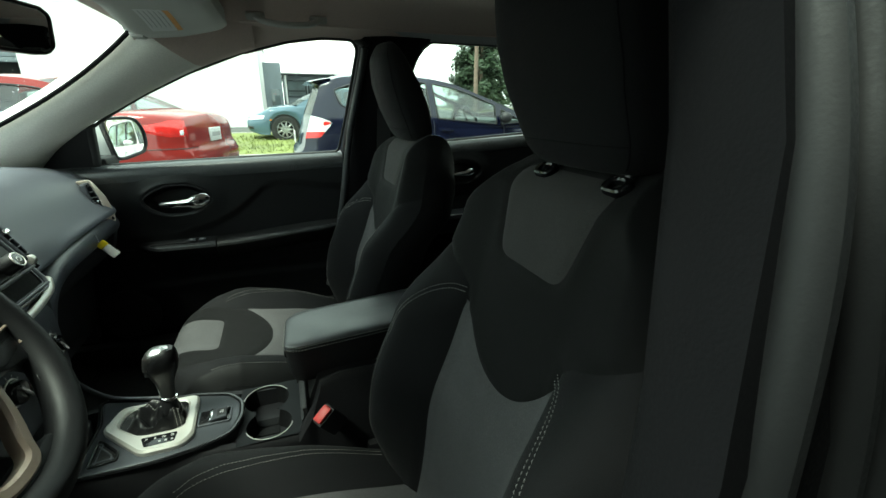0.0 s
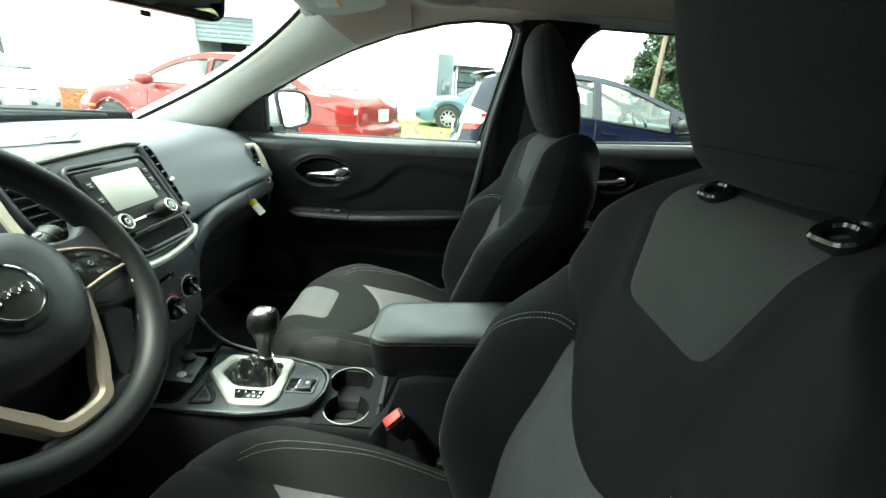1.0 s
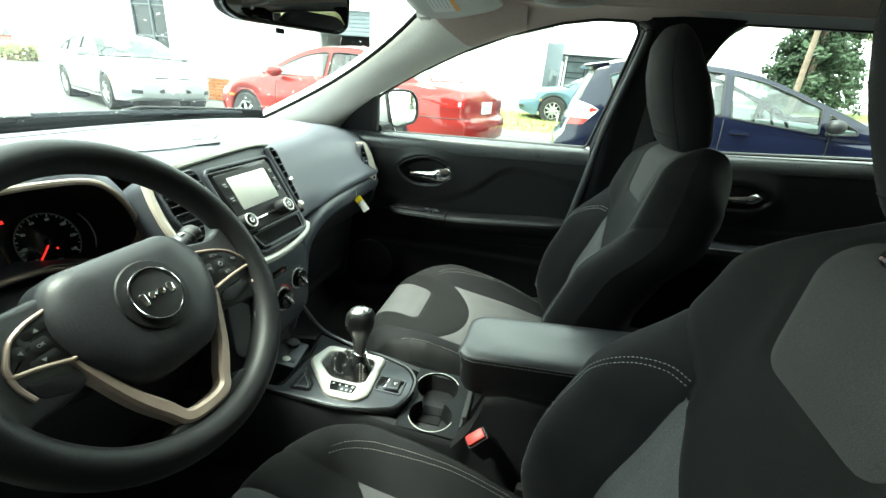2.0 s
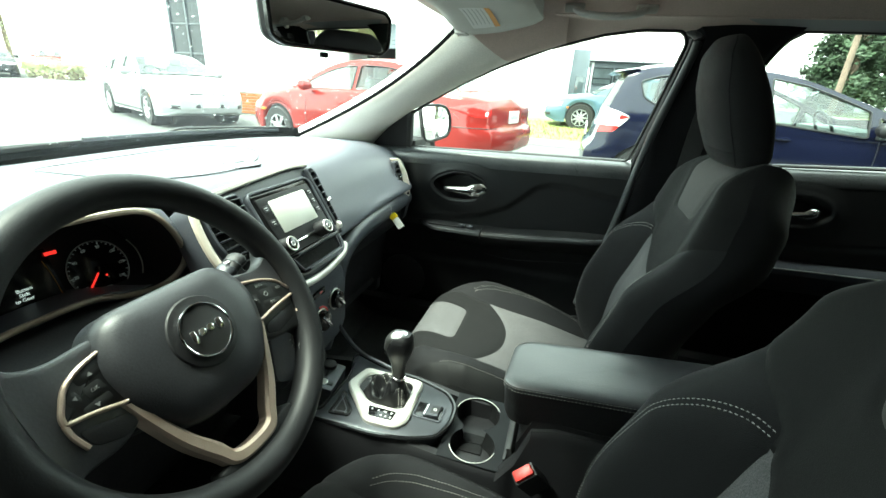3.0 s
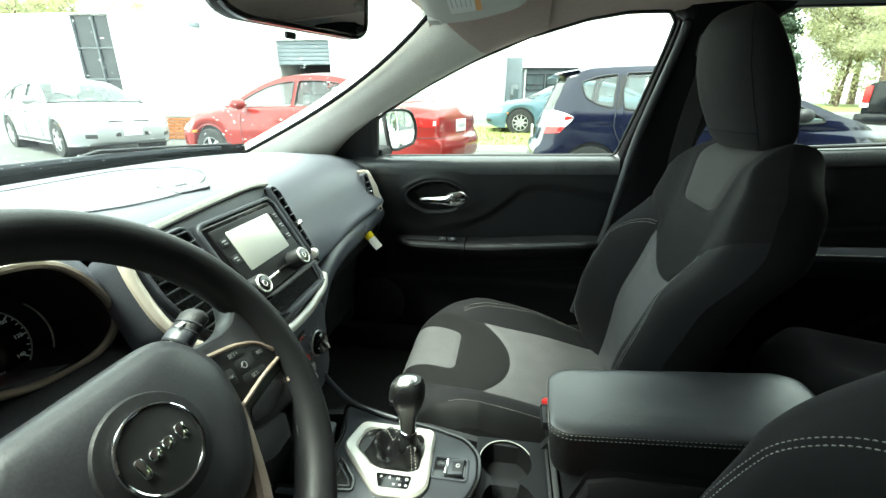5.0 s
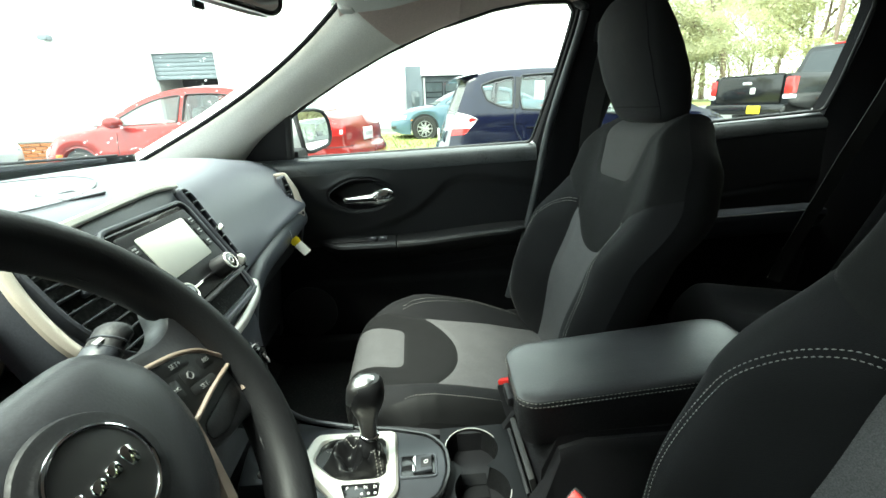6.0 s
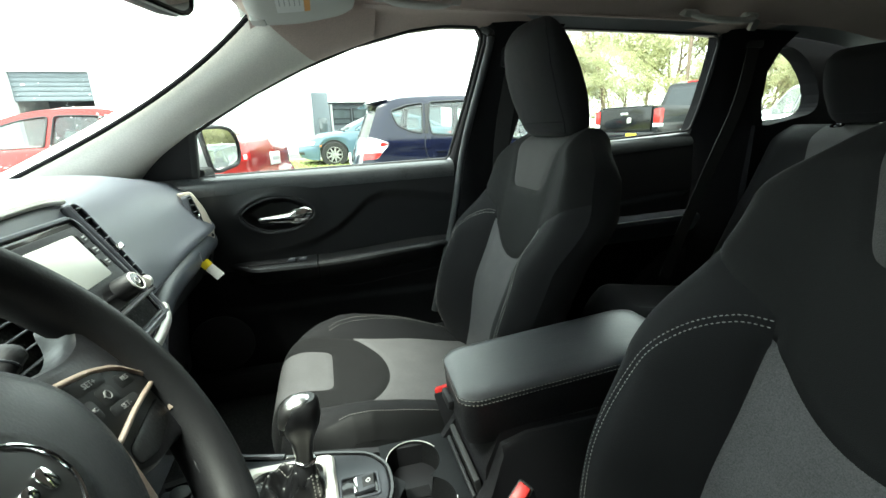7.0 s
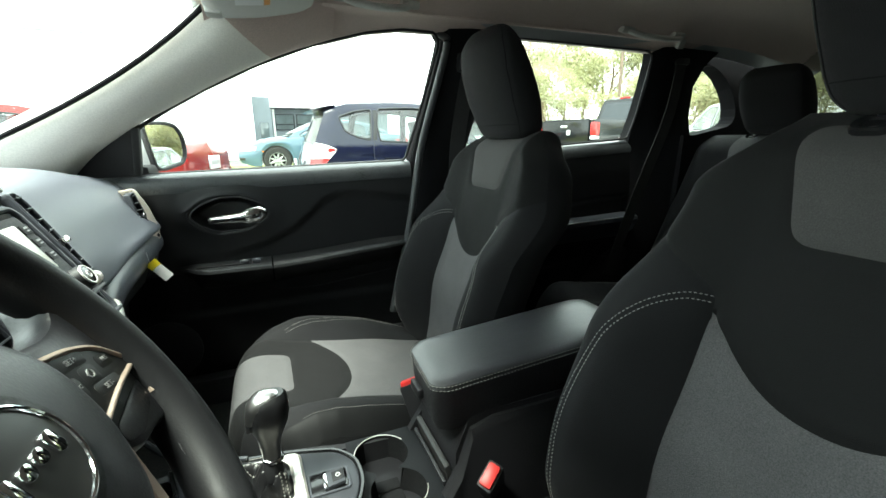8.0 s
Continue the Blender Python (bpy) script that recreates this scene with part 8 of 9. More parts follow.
def hatchback(label, colour, at):
    """Small five-door with a short nose; x runs from its tail to its nose."""
    v = thing("blue_hatchback", label, "car", group="parked vehicles", at=at)
    L, r, wheels = 3.95, 0.30, (0.66, 3.14)
    tail_x = lambda z: np.interp(z, [0.18, 0.30, 0.46, 0.54, 0.60, 0.74, 1.0, 1.25, 1.42], [0.07, 0.02, 0.0, 0.02, 0.09, 0.115, 0.205, 0.305, 0.375])
    nose_x = lambda z: np.interp(z, [0.18, 0.35, 0.55, 0.68, 0.80], [0.10, 0.02, 0.0, 0.05, 0.16])
    arc = smooth_path([(0.0, 0, 1.385), (0.10, 0, 1.402), (0.40, 0, 1.432), (0.90, 0, 1.462), (1.34, 0, 1.472), (1.78, 0, 1.442), (2.12, 0, 1.370), (2.40, 0, 1.272), (2.75, 0, 1.140), (3.16, 0, 0.975), (3.26, 0, 0.940), (3.55, 0, 0.880), (3.80, 0, 0.800), (3.95, 0, 0.690)], 80)
    ax, az = np.array([p.x for p in arc]), np.array([p.z for p in arc])
    top = lambda q: np.interp(q, ax, az)

    def low(q):
        z = 0.20 + 0.06 * np.clip(1 - q / 0.3, 0, 1) ** 2 + 0.05 * np.clip(1 - (L - q) / 0.3, 0, 1) ** 2
        for w in wheels:
            z = np.maximum(z, np.where(np.abs(q - w) < r * 1.12, r + np.sqrt(np.clip((r * 1.12) ** 2 - (q - w) ** 2, 0, 1)), 0))
        return z

    def shell(q, t):
        """Point of the side for the run q from tail to nose and the share t of the height."""
        z = low(q) + t * (top(q) - low(q))
        x = q + tail_x(z) * (1 - smoothstep(0.0, 0.75, q)) - nose_x(z) * smoothstep(L - 0.7, L, q)
        w = np.interp(z, [0.18, 0.26, 0.42, 0.60, 0.78, 0.90, 0.96, 1.20, 1.36, 1.43, 1.48], [0.77, 0.825, 0.846, 0.850, 0.845, 0.832, 0.815, 0.735, 0.672, 0.625, 0.56])
        w = w - 0.012 * np.exp(-((z - 0.80) / 0.03) ** 2) * smoothstep(0.3, 0.9, q)
        w = w * (1 - 0.07 * np.clip(1 - q / 0.30, 0, 1) ** 2.4 - 0.30 * np.clip(1 - (L - q) / 0.75, 0, 1) ** 2.2)
        w = w * (1 - 0.10 * smoothstep(L - 1.0, L - 0.3, q) * smoothstep(0.70, 0.95, z))
        return x, w, z

    tri = lambda pts, k: rounded(pts, k, 4)
    quarter = tri([(0.500, 1.285), (0.70, 1.350), (0.905, 1.378), (0.865, 1.010), (0.70, 1.045), (0.555, 1.120)], 0.035)
    rear_pane = tri([(0.985, 1.000), (0.960, 1.200), (1.000, 1.385), (1.40, 1.405), (1.700, 1.390), (1.730, 0.955)], 0.030)
    front_pane = tri([(1.820, 0.945), (1.785, 1.380), (2.10, 1.325), (2.35, 1.242), (2.680, 1.110), (2.690, 0.865)], 0.025)
    front_light = tri([(2.765, 0.860), (2.765, 1.060), (3.030, 0.930), (3.050, 0.890)], 0.012)
    lamp = tri([(0.02, 0.715), (0.290, 0.730), (0.345, 0.795), (0.455, 0.905), (0.330, 0.955), (0.02, 1.030)], 0.022)
    strip_ = lambda x, z: np.maximum(poly_dist(x, z, lamp), z - 0.800)
    mark = tri([(0.325, 0.868), (0.425, 0.875), (0.440, 0.905), (0.340, 0.930)], 0.006)
    fns = [lambda x, z, p=p: poly_dist(x, z, p) for p in (quarter, rear_pane, front_pane, front_light)] + [strip_, lambda x, z: poly_dist(x, z, mark), lambda x, z: poly_dist(x, z, lamp)]
    qs = np.unique(np.concatenate([np.linspace(0, L, 90), np.linspace(0, 0.5, 26), *[np.linspace(w - r * 1.14, w + r * 1.14, 25) for w in wheels]]))
    dists = [lambda q, t, g=g: g(shell(q, t)[0], shell(q, t)[2]) for g in fns]
    P, panels = cut_panels(qs, np.linspace(0, 1, 34), dists)
    X, Wd, Z = shell(P[:, 0], P[:, 1])
    for sg in (1, -1):
        pos = np.stack([X, Wd * sg, Z], 1)
        part("body_side", panel_bm(pos, panels[7]), colour, v)
        for pane, polys in zip((quarter, rear_pane, front_pane, front_light), panels[:4]):
            w = part("side_window", panel_bm(pos - np.array((0, 0.010 * sg, 0)), polys), CARPANE, v)
            yy = lambda z: float(np.interp(z, [0.78, 0.90, 0.96, 1.20, 1.36, 1.43], [0.845, 0.832, 0.815, 0.735, 0.672, 0.625]))
            part("window_seal", sweep([(x, (yy(z) + 0.002) * sg, z) for x, z in pane], circle(0.011, 5), up=(0, 1, 0), closed=True), RUBBER, w)
        tl = part("tail_lamp", panel_bm(pos + np.array((-0.003, 0.006 * sg, 0)), panels[6]), LAMP_C, v, "tall clear tail lamp with a red foot")
        part("red_foot", panel_bm(pos + np.array((-0.003, 0.006 * sg, 0)), panels[4]), LAMP_R, tl)
        part("red_mark", panel_bm(pos + np.array((-0.003, 0.006 * sg, 0)), panels[5]), LAMP_R, tl)
        part("window_post", sweep([(0.915, yy(1.01) * sg + 0.001 * sg, 1.01), (0.945, (yy(1.20) + 0.002) * sg, 1.20), (0.955, (yy(1.37) + 0.001) * sg, 1.37)], rrect(0.050, 0.004, 0.001, 1), up=(0, 1, 0)), RUBBER, v)
        for x in (1.22, 2.04):
            part("door_handle", box(0.19, 0.035, 0.036, 0.014, pose(x - 0.10, 0.852 * sg, 0.800)), colour, v)
        for pts in ([(0.90, 0.985), (0.89, 0.80), (0.98, 0.62), (1.06, 0.45), (1.10, 0.30)], [(1.76, 0.92), (1.77, 0.60), (1.78, 0.28)], [(2.80, 0.84), (2.81, 0.60), (2.76, 0.28)]):
            line = smooth_path([(x, 0, z) for x, z in pts], 14)
            part("door_gap", tube([(p.x, (float(np.interp(p.z, [0.26, 0.42, 0.60, 0.78, 0.90, 0.96], [0.825, 0.846, 0.850, 0.845, 0.832, 0.815])) + 0.0005) * sg, p.z) for p in line], 0.005, 5), RUBBER, v)
        part("mirror", loft([[(2.78 + a * 0.085, (0.845 + d) * sg, 0.955 + b * 0.075) for a, b in circle(k, 12)] for d, k in ((-0.04, 0.35), (0.01, 0.8), (0.06, 1.0), (0.12, 0.95), (0.15, 0.6), (0.16, 0.2))]), PLASTIC_D, v)
        for wx in wheels:
            w = part("wheel", wheel_bm(r, 0.19), TYRE, v, at=pose(wx, 0.745 * sg, r))
            part("rim", rim_bm(r, 7), ALLOY, w, at=pose(0, 0.085 * sg, 0))
            part("hub_back", cyl(r * 0.60, 0.04, 24, m=pose(0, 0.03 * sg, 0, 90, 0, 0)), PLASTIC_D, w)
            part("arch", cyl(r * 1.09, 0.30, 28, m=pose(0, -0.09 * sg, 0.01, 90, 0, 0)), RUBBER, w)
        part("headlamp", loft([[(3.55 + 0.20 * k, (0.735 - 0.10 * k - d) * sg, z) for z in (0.60, 0.66, 0.70, 0.72 - 0.02 * k)] for k in (0, 0.5, 1.0) for d in (0.0,)], closed=False, caps=False), LAMP_C, v)
    us = np.linspace(-1, 1, 15)

    def across(q0, q1, crown, n=12):
        def fn(q, u):
            x, w, z = shell(np.array(q), np.array(1.0))
            return (float(x), float(w) * u, float(z) + crown * (1 - abs(u) ** 2.4))
        return surface(fn, np.linspace(q0, q1, n), us)

    part("roof", across(0.0, 2.02, 0.045, 20), colour, v)
    part("windscreen", across(2.02, 3.16, 0.055), CARPANE, v)
    part("bonnet", across(3.16, L, 0.045), colour, v)

    def end_face(q, ta, tb, bulge):
        def fn(t, u):
            x, w, z = shell(np.array(q), np.array(t))
            return (float(x) + bulge * (1 - abs(u) ** 2.2), float(w) * u, float(z))
        return surface(fn, np.linspace(ta, tb, 14), us)

    t_of = lambda z: (z - 0.26) / (1.385 - 0.26)
    part("tail_panel", end_face(0.0, 0.0, t_of(0.96), -0.035), colour, v)
    part("rear_window", end_face(0.0, t_of(0.96), t_of(1.34), -0.035), CARPANE, v)
    part("tail_header", end_face(0.0, t_of(1.34), 1.0, -0.035), colour, v)
    part("nose_panel", end_face(L, 0.0, 1.0, 0.10), colour, v)
    part("roof_spoiler", loft([[(x, 0.66 * k * sg, z) for sg, k, x, z in ((-1, 1, x0 + 0.05, z0), (-1, 0.8, x0, z0 + 0.004), (1, 0.8, x0, z0 + 0.004), (1, 1, x0 + 0.05, z0), (1, 0.95, x0 + 0.06, z0 - th), (-1, 0.95, x0 + 0.06, z0 - th))] for x0, z0, th in ((0.19, 1.378, 0.006), (0.24, 1.394, 0.016), (0.34, 1.412, 0.030), (0.42, 1.425, 0.03))]), colour, v)
    pt = part("number_plate", box(0.012, 0.31, 0.155, 0.004, pose(0.012, 0, 0.70)), WHITE, v)
    part("plate_bar", box(0.004, 0.23, 0.05, 0, pose(0.004, 0, 0.70)), DIMPRINT, pt)
    part("floor_tub", box(2.9, 1.50, 0.04, 0, pose(1.75, 0, 0.60)), PLASTIC_D, v)
    part("dash_top", box(0.55, 1.36, 0.12, 0.05, pose(2.92, 0, 0.86)), SEATGREY, v)
    part("steering_wheel", torus(0.18, 0.016, 24, 6, pose(2.50, -0.36, 0.93, 0, 62, 0)), PLASTIC_D, v)
    for sg in (1, -1):
        part("seat", box(0.13, 0.48, 0.56, 0.06, pose(1.90, 0.36 * sg, 0.86, 0, -14, 0)), SEATGREY, v)
        part("headrest", box(0.09, 0.25, 0.17, 0.04, pose(1.80, 0.36 * sg, 1.20, 0, -14, 0)), SEATGREY, v)
        part("rear_seat", box(0.14, 0.60, 0.52, 0.06, pose(0.98, 0.33 * sg, 0.82, 0, -18, 0)), SEATGREY, v)
    part("aerial", tube([(0.62, 0.0, 1.49), (0.40, 0.0, 1.64)], 0.005, 6), RUBBER, v)
    return v


blue = hatchback("dark blue hatchback with tall clear tail lamps parked on the asphalt", paint("deep_blue_paint", (0.0045, 0.0060, 0.0190), 0.0), pose(0.42, 5.60, ground_z(0, 5.60)))
teal = vehicle("teal_sedan", "light teal sedan with many-spoked wheels parked behind the lawn", "car", paint("teal_paint", (0.085, 0.135, 0.175), 0.05), dict(SEDAN, r=0.34), park(-0.50, 12.40, 0), spokes=9, pillar_x=(2.45, 3.30), handles=(2.30, 3.20))
silver = vehicle("silver_sedan", "silver sedan parked in front of the white building", "car", paint("silver_paint", (0.33, 0.34, 0.35), 0.1), SEDAN, pose(-6.75, 6.65, ground_z(0, 6.8), 0, 0, 180 - 24.8), spokes=6, pillar_x=(2.45, 3.30), handles=(2.30, 3.20))
dark = vehicle("dark_coupe", "near-black coupe parked far off beside the building", "car", paint("charcoal_paint", (0.02, 0.02, 0.022)), SEDAN, pose(-26.4, 14.4, ground_z(0, 14.4), 0, 0, 180 - 30), pillar_x=(2.6,), handles=(2.35,))
vehicle("far_sedan", "dark red sedan standing beyond the coupe", "car", paint("dark_red_paint", (0.30, 0.02, 0.02)), SEDAN, pose(-31.0, 20.2, ground_z(0, 20.2), 0, 0, 150), pillar_x=(2.45, 3.30), handles=(2.3,))
SUV = dict(L=4.70, W=0.92, r=0.36, wheels=(0.92, 3.70), hood=(1.00, 1.16), belt=1.16, deck=(1.22, 1.20), roof=(1.25, 2.05, 4.10, 4.62), zr=1.86, lamp_z=1.0)
vehicle("white_wagon", "tall white wagon parked beside the pickup", "car", paint("white_paint", (0.75, 0.75, 0.74), 0.0), SUV, pose(9.35, 6.75, ground_z(0, 6.75), 0, 0, 10), pillar_x=(2.45, 3.40), handles=(2.3, 3.25), plate_z=0.9)


def pickup(at, col, label):
    v = thing("pickup_truck", label, "pickup truck", group="parked vehicles", at=at)
    L, W = 5.7, 0.98
    P = col
    # nose at x=0, tail at x=L
    rings = []
    for x, w, lo, hi in ((0.0, 0.80, 0.45, 1.0), (0.15, 0.93, 0.40, 1.10), (0.5, 0.97, 0.40, 1.16), (1.4, 0.98, 0.40, 1.20), (1.6, 0.98, 0.40, 1.20), (3.4, 0.98, 0.42, 1.24), (5.55, 0.98, 0.50, 1.26), (5.7, 0.95, 0.55, 1.24)):
        half = [(0, lo), (w * 0.92, lo), (w, lo + 0.12), (w, (lo + hi) / 2), (w * 0.985, hi - 0.08), (w * 0.94, hi), (0, hi + 0.0)]
        rings.append([(x, y, z) for y, z in half] + [(x, -y, z) for y, z in reversed(half[1:-1])])
    part("body", loft(rings), P, v)
    cab = []
    for x, zz in ((1.15, 1.18), (1.75, 1.86), (2.1, 1.92), (2.9, 1.92), (3.12, 1.86), (3.25, 1.20)):
        k = 0.92 - 0.20 * (zz - 1.2) / 0.66
        cab.append([(x, k * 0.98, zz - 0.03), (x, k * 0.88, zz), (x, -k * 0.88, zz), (x, -k * 0.98, zz - 0.03), (x, -0.94, 1.15), (x, 0.94, 1.15)])
    part("cabin", loft(cab), P, v)
    part("rear_window", bm_from([(3.250, -0.72, 1.30), (3.250, 0.72, 1.30), (3.155, 0.63, 1.78), (3.155, -0.63, 1.78)], [(0, 1, 2, 3)]), DARKWIN, v)
    for sg in (1, -1):
        for a, b_ in ((1.55, 2.25), (2.32, 3.02)):
            wn = bm_from([(a + 0.05, 0.925 * sg, 1.25), (b_, 0.925 * sg, 1.25), (b_ - 0.04, 0.80 * sg, 1.72), (a + 0.25 if a < 2 else a, 0.80 * sg, 1.72)], [(0, 1, 2, 3)])
            part("side_window", wn, DARKWIN, v)
        part("tail_lamp", box(0.16, 0.17, 0.30, 0.03, pose(L - 0.06, (W - 0.07) * sg, 1.04)), LAMP_R, v)
        part("lamp_clear", box(0.17, 0.175, 0.08, 0.02, pose(L - 0.058, (W - 0.07) * sg, 0.84)), LAMP_C, v)
        for wx in (0.95, 4.45):
            w = part("wheel", wheel_bm(0.39, 0.26), TYRE, v, at=pose(wx, (W - 0.10) * sg, 0.39))
            part("rim", rim_bm(0.39, 5), ALLOY, w, at=pose(0, 0.10 * sg, 0))
            part("arch", cyl(0.44, 0.30, 24, m=pose(0, -0.02 * sg, 0.05, 90, 0, 0)), RUBBER, w)
        part("mirror", box(0.14, 0.24, 0.22, 0.04, pose(1.95, 1.10 * sg, 1.32)), P, v)
    part("roof_lamp", box(0.04, 0.34, 0.035, 0.01, pose(3.10, 0, 1.885)), LAMP_R, v)
    part("tailgate_cap", box(0.05, 1.50, 0.035, 0.015, pose(L - 0.01, 0, 1.254)), P, v)
    part("tailgate", box(0.05, 1.56, 0.52, 0.02, pose(L + 0.012, 0, 0.98)), P, v)
    part("tailgate_handle", box(0.03, 0.22, 0.06, 0.01, pose(L + 0.045, 0, 1.10)), CHROME, v)
    part("tailgate_badge", box(0.02, 0.12, 0.12, 0.02, pose(L + 0.04, 0.15, 0.96)), SILVER, v)
    part("bumper", box(0.20, 1.86, 0.20, 0.04, pose(L + 0.06, 0, 0.60)), GLOSSBLACK, v)
    part("plate_sticker", box(0.02, 0.30, 0.15, 0.004, pose(L + 0.172, 0.35, 0.60)), YELLOW, v)
    return v


pickup(pose(7.68 + 5.57, 9.25 + 1.18, ground_z(0, 10), 0, 0, 180 + 12) @ Matrix.Diagonal((1, 1, 1.10, 1)), paint("black_paint", (0.006, 0.006, 0.0065), 0.0), "black pickup truck with red tail lamps in the lot")
vehicle("far_sedan", "pale sedan standing in the far row", "car", paint("pale_grey_paint", (0.6, 0.62, 0.64), 0.3), SEDAN, pose(19, 22, ground_z(0, 22), 0, 0, 5), pillar_x=(2.45, 3.30), handles=(2.3,))
vehicle("far_sedan", "red sedan standing in the far row", "car", paint("bright_red_paint", (0.5, 0.03, 0.02), 0.1), SEDAN, pose(25, 23, ground_z(0, 23), 0, 0, 0), pillar_x=(2.45, 3.30), handles=(2.3,))


# ---- trees ----
def tree_mesh(seed, h, spread, leaves, leaf, conifer=False):
    rg = random.Random(seed)
    segs = []
    def limb(p, d, ln, r, depth):
        n = 5
        pts = [p]
        for _ in range(n):
            d = (d + Vector((rg.uniform(-1, 1), rg.uniform(-1, 1), rg.uniform(-0.4, 0.6))) * 0.16).normalized()
            pts.append(pts[-1] + d * ln / n)
        segs.append((pts, r))
        if depth:
            for k in range(4 if depth > 1 else 3):
                q = pts[rg.randint(2, n)]
                a = rg.uniform(0, 6.28)
                nd = (d * 0.5 + Vector((math.cos(a), math.sin(a), rg.uniform(0.1, 0.7)))).normalized()
                limb(q, nd, ln * rg.uniform(0.45, 0.7), r * 0.45, depth - 1)
    if conifer:
        segs.append(([Vector((0, 0, z)) for z in np.linspace(0, h, 8)], 0.22))
        tips = []
        for _ in range(260):
            z = h * (0.10 + 0.88 * rg.random())
            R = spread * (1 - z / h) ** 0.8 + 0.2
            a = rg.uniform(0, 6.28)
            e = Vector((R * math.cos(a), R * math.sin(a), z - 0.25 * R))
            tips.append((Vector((0, 0, z)), e))
        centres = [s.lerp(e, rg.uniform(0.25, 1.0)) for s, e in tips for _ in range(3)]
    else:
        limb(Vector((0, 0, 0)), Vector((0, 0, 1)), h * 0.62, h * 0.022, 3)
        centres = []
        for pts, r in segs:
            if r < h * 0.012:
                centres += pts[1:]
        for _ in range(70):
            a, zz = rg.uniform(0, 6.28), rg.uniform(0.10, 0.75)
            q = spread * 0.75 * math.sqrt(rg.random()) * (1.15 - abs(zz - 0.42))
            centres.append(Vector((q * math.cos(a), q * math.sin(a), h * zz)))
    wood = []
    for pts, r in segs:
        rings = []
        for i, p in enumerate(pts):
            rr = r * (1 - 0.75 * i / (len(pts) - 1))
            rings.append([(p.x + rr * math.cos(2 * math.pi * k / 6), p.y + rr * math.sin(2 * math.pi * k / 6), p.z) for k in range(6)])
        wood.append(loft(rings))
    vs, fs = [], []
    for _ in range(leaves):
        c = rg.choice(centres) + Vector((rg.gauss(0, 1), rg.gauss(0, 1), rg.gauss(0, 1))) * (0.16 if conifer else h * 0.035)
        u = Vector((rg.gauss(0, 1), rg.gauss(0, 1), rg.gauss(0, 1))).normalized()
        w = u.orthogonal().normalized() * leaf * rg.uniform(0.5, 1.2)
        u = u * leaf * rg.uniform(0.6, 1.3)
        k = len(vs)
        vs += [c - u, c + w * 0.5, c + u, c - w * 0.5]
        fs.append((k, k + 1, k + 2, k + 3))
    return join(*wood), bm_from(vs, fs)


def tree(name, label, seed, h, spread, leaves, leaf, at, mat, conifer=False):
    t = thing(name, label, "tree", group="trees round the lot", at=at)
    wd, lf = tree_mesh(seed, h, spread, leaves, leaf, conifer)
    part("trunk", wd, BARK, t)
    part("crown", lf, mat, t, smooth=False)
    return t


t1 = tree("deciduous_tree", "tall tree with thin fresh spring leaves", 3, 13.0, 4.0, 7500, 0.15, pose(24, 33, 0.8), LEAFY)
t2 = tree("deciduous_tree", "slender tree with sparse yellow-green leaves", 8, 11.0, 3.5, 6000, 0.15, pose(29.5, 31, 0.8, 0, 0, 40), LEAFY)
rg = random.Random(4)
for k, (x, y) in enumerate(((33, 36), (37, 30), (27, 40), (42, 35), (46, 28), (50, 36), (34, 25.5), (40, 22), (55, 24), (30, 47), (38, 45), (36, 5), (41, 1), (39, 12), (46, 7), (33, -6), (44, -12), (-46, 33), (-52, 27), (-41, 39), (-58, 34), (-38, 31), (-48, 44), (60, 30), (52, 16), (58, 10))):
    copy_thing((t1, t2)[k % 2], pose(x, y, 0.8, 0, 0, rg.uniform(0, 360)) @ Matrix.Scale(rg.uniform(0.85, 1.2), 4))
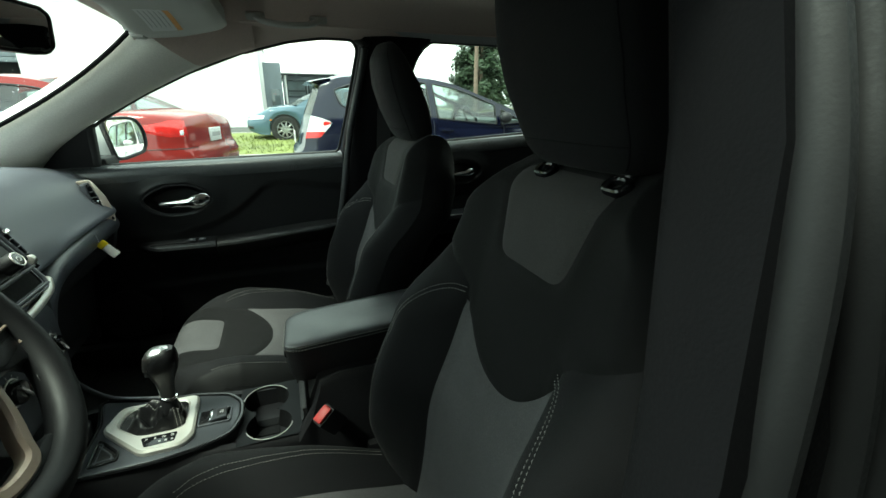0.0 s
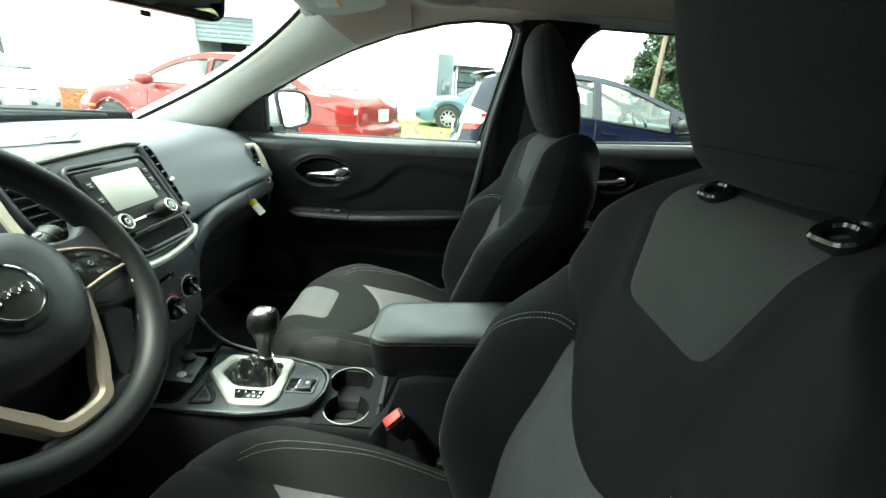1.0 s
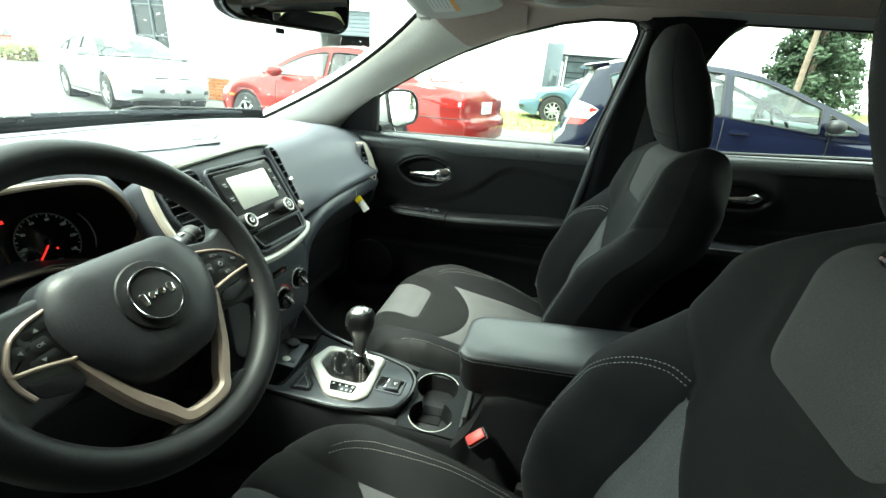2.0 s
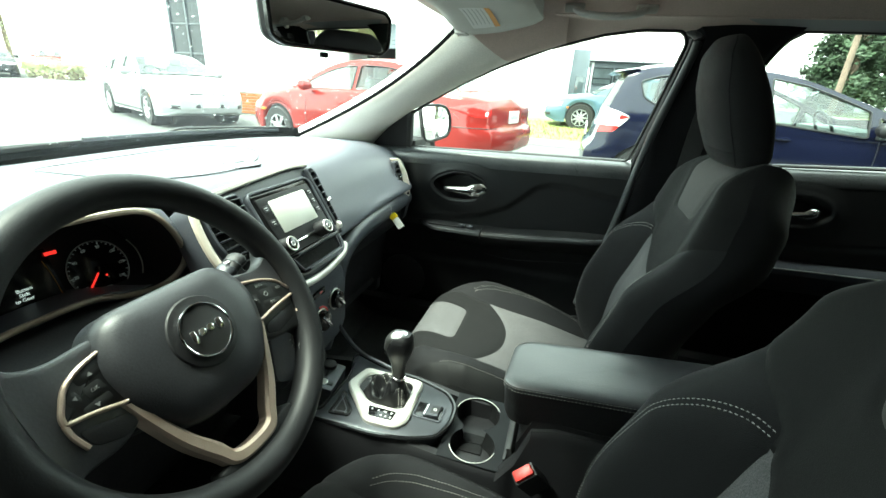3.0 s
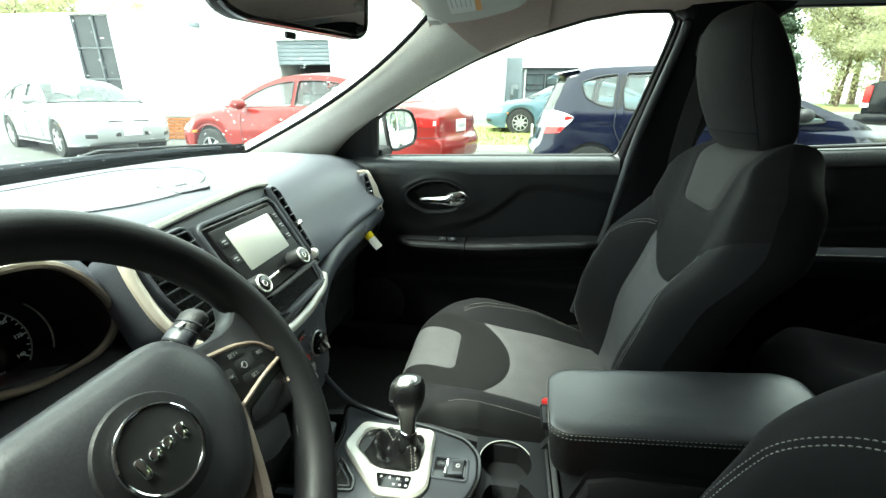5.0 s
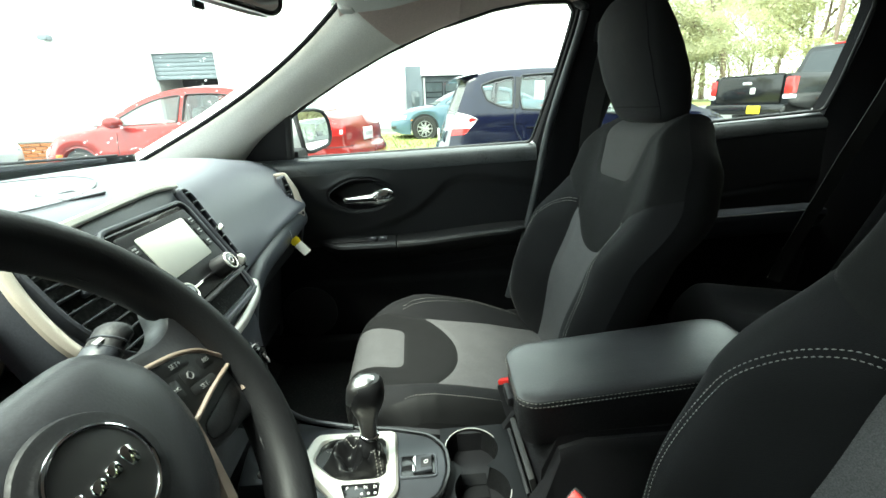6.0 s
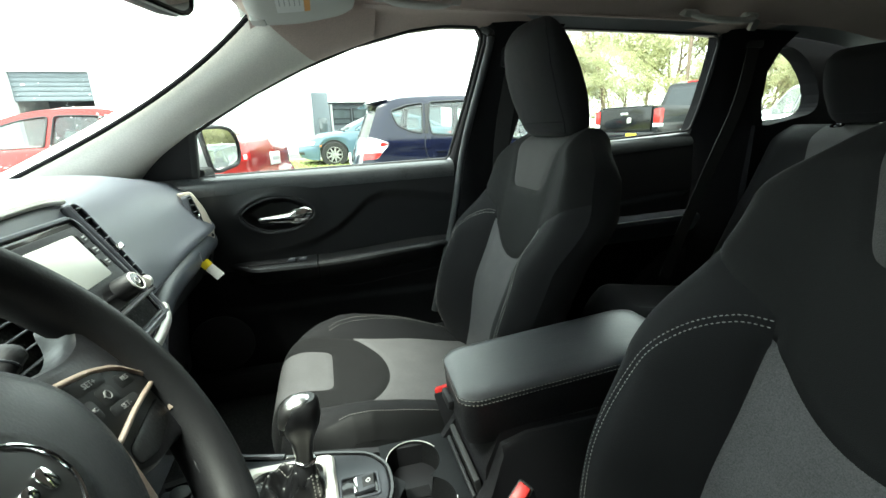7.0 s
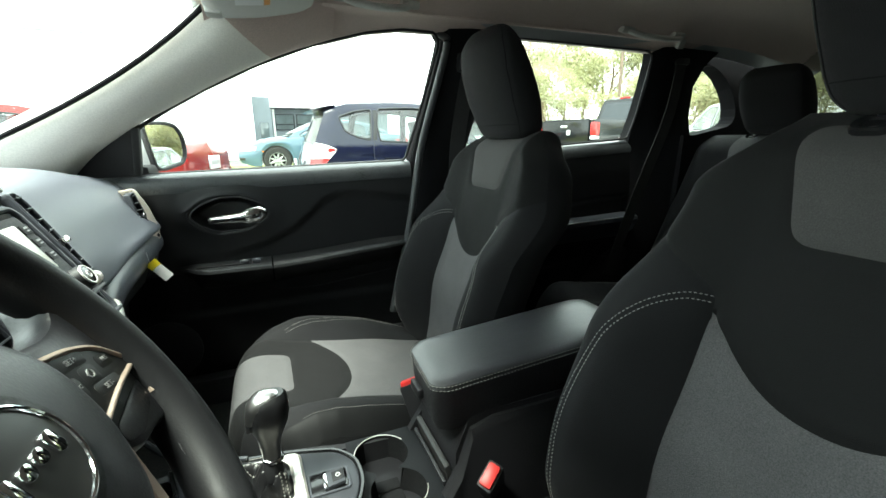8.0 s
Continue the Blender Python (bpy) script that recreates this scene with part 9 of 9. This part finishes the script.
rg = random.Random(14)
for k in range(24):
    a, d = radians(rg.uniform(26, 57.5)), rg.uniform(33, 52)
    copy_thing((t1, t2)[k % 2], pose(d * math.cos(a), d * math.sin(a), 0.6, 0, 0, rg.uniform(0, 360)) @ Matrix.Scale(rg.uniform(0.42, 0.62), 4))
tc = tree("conifer", "dark green conifer standing behind the lot", 12, 10.0, 3.0, 16000, 0.17, pose(15.6, 32.2, 0.7), LEAFD, True)
copy_thing(tc, pose(18.2, 37, 0.8, 0, 0, 70))
for x, y in ((12.6, 26.5), (26.5, 27)):
    p = thing("utility_pole", "brown wooden utility pole with a crossarm", "pole", group="utility poles", at=pose(x, y, ground_z(x, y)))
    part("shaft", cyl(0.15, 9.5, 14, r2=0.10, m=pose(0, 0, 4.75)), BARK, p)
    part("crossarm", box(2.0, 0.12, 0.12, 0.02, pose(0, 0, 8.9)), BARK, p)
    part("transformer", cyl(0.25, 0.8, 16, bevel=0.03, m=pose(0.35, 0, 8.0)), GREYPANEL, p)
hd = thing("hedge", "low clipped green hedge at the building corner", "hedge")
rg = random.Random(9)
vs, fs = [], []
for _ in range(2500):
    c = Vector((rg.uniform(-26.5, -23.5), rg.uniform(15.6, 16.6), 0.34 + 0.7 * rg.random() ** 0.7))
    u = Vector((rg.gauss(0, 1), rg.gauss(0, 1), rg.gauss(0, 1))).normalized()
    w = u.orthogonal() * 0.05
    u = u * 0.08
    k = len(vs)
    vs += [c - u, c + w, c + u, c - w]
    fs.append((k, k + 1, k + 2, k + 3))
part("foliage", bm_from(vs, fs), LEAFY, hd, smooth=False)
part("stems", box(2.8, 0.8, 0.5, 0.1, pose(-25, 16.1, 0.5)), BARK, hd)

# added unseen panel that keeps sky light off the driver's side
tagged(part("sky_blocker", box(14, 0.3, 4.8, 0.02, pose(5.9, -1.40, 2.40)), material("sky_blocker_dark", (0.03, 0.029, 0.028), 0.9, grain=0.2, grain_size=0.03, stain=0.2, stain_size=0.8, bump=0.3)), "unseen dark panel added to block sky light on the driver side", "wall", kind="structure")
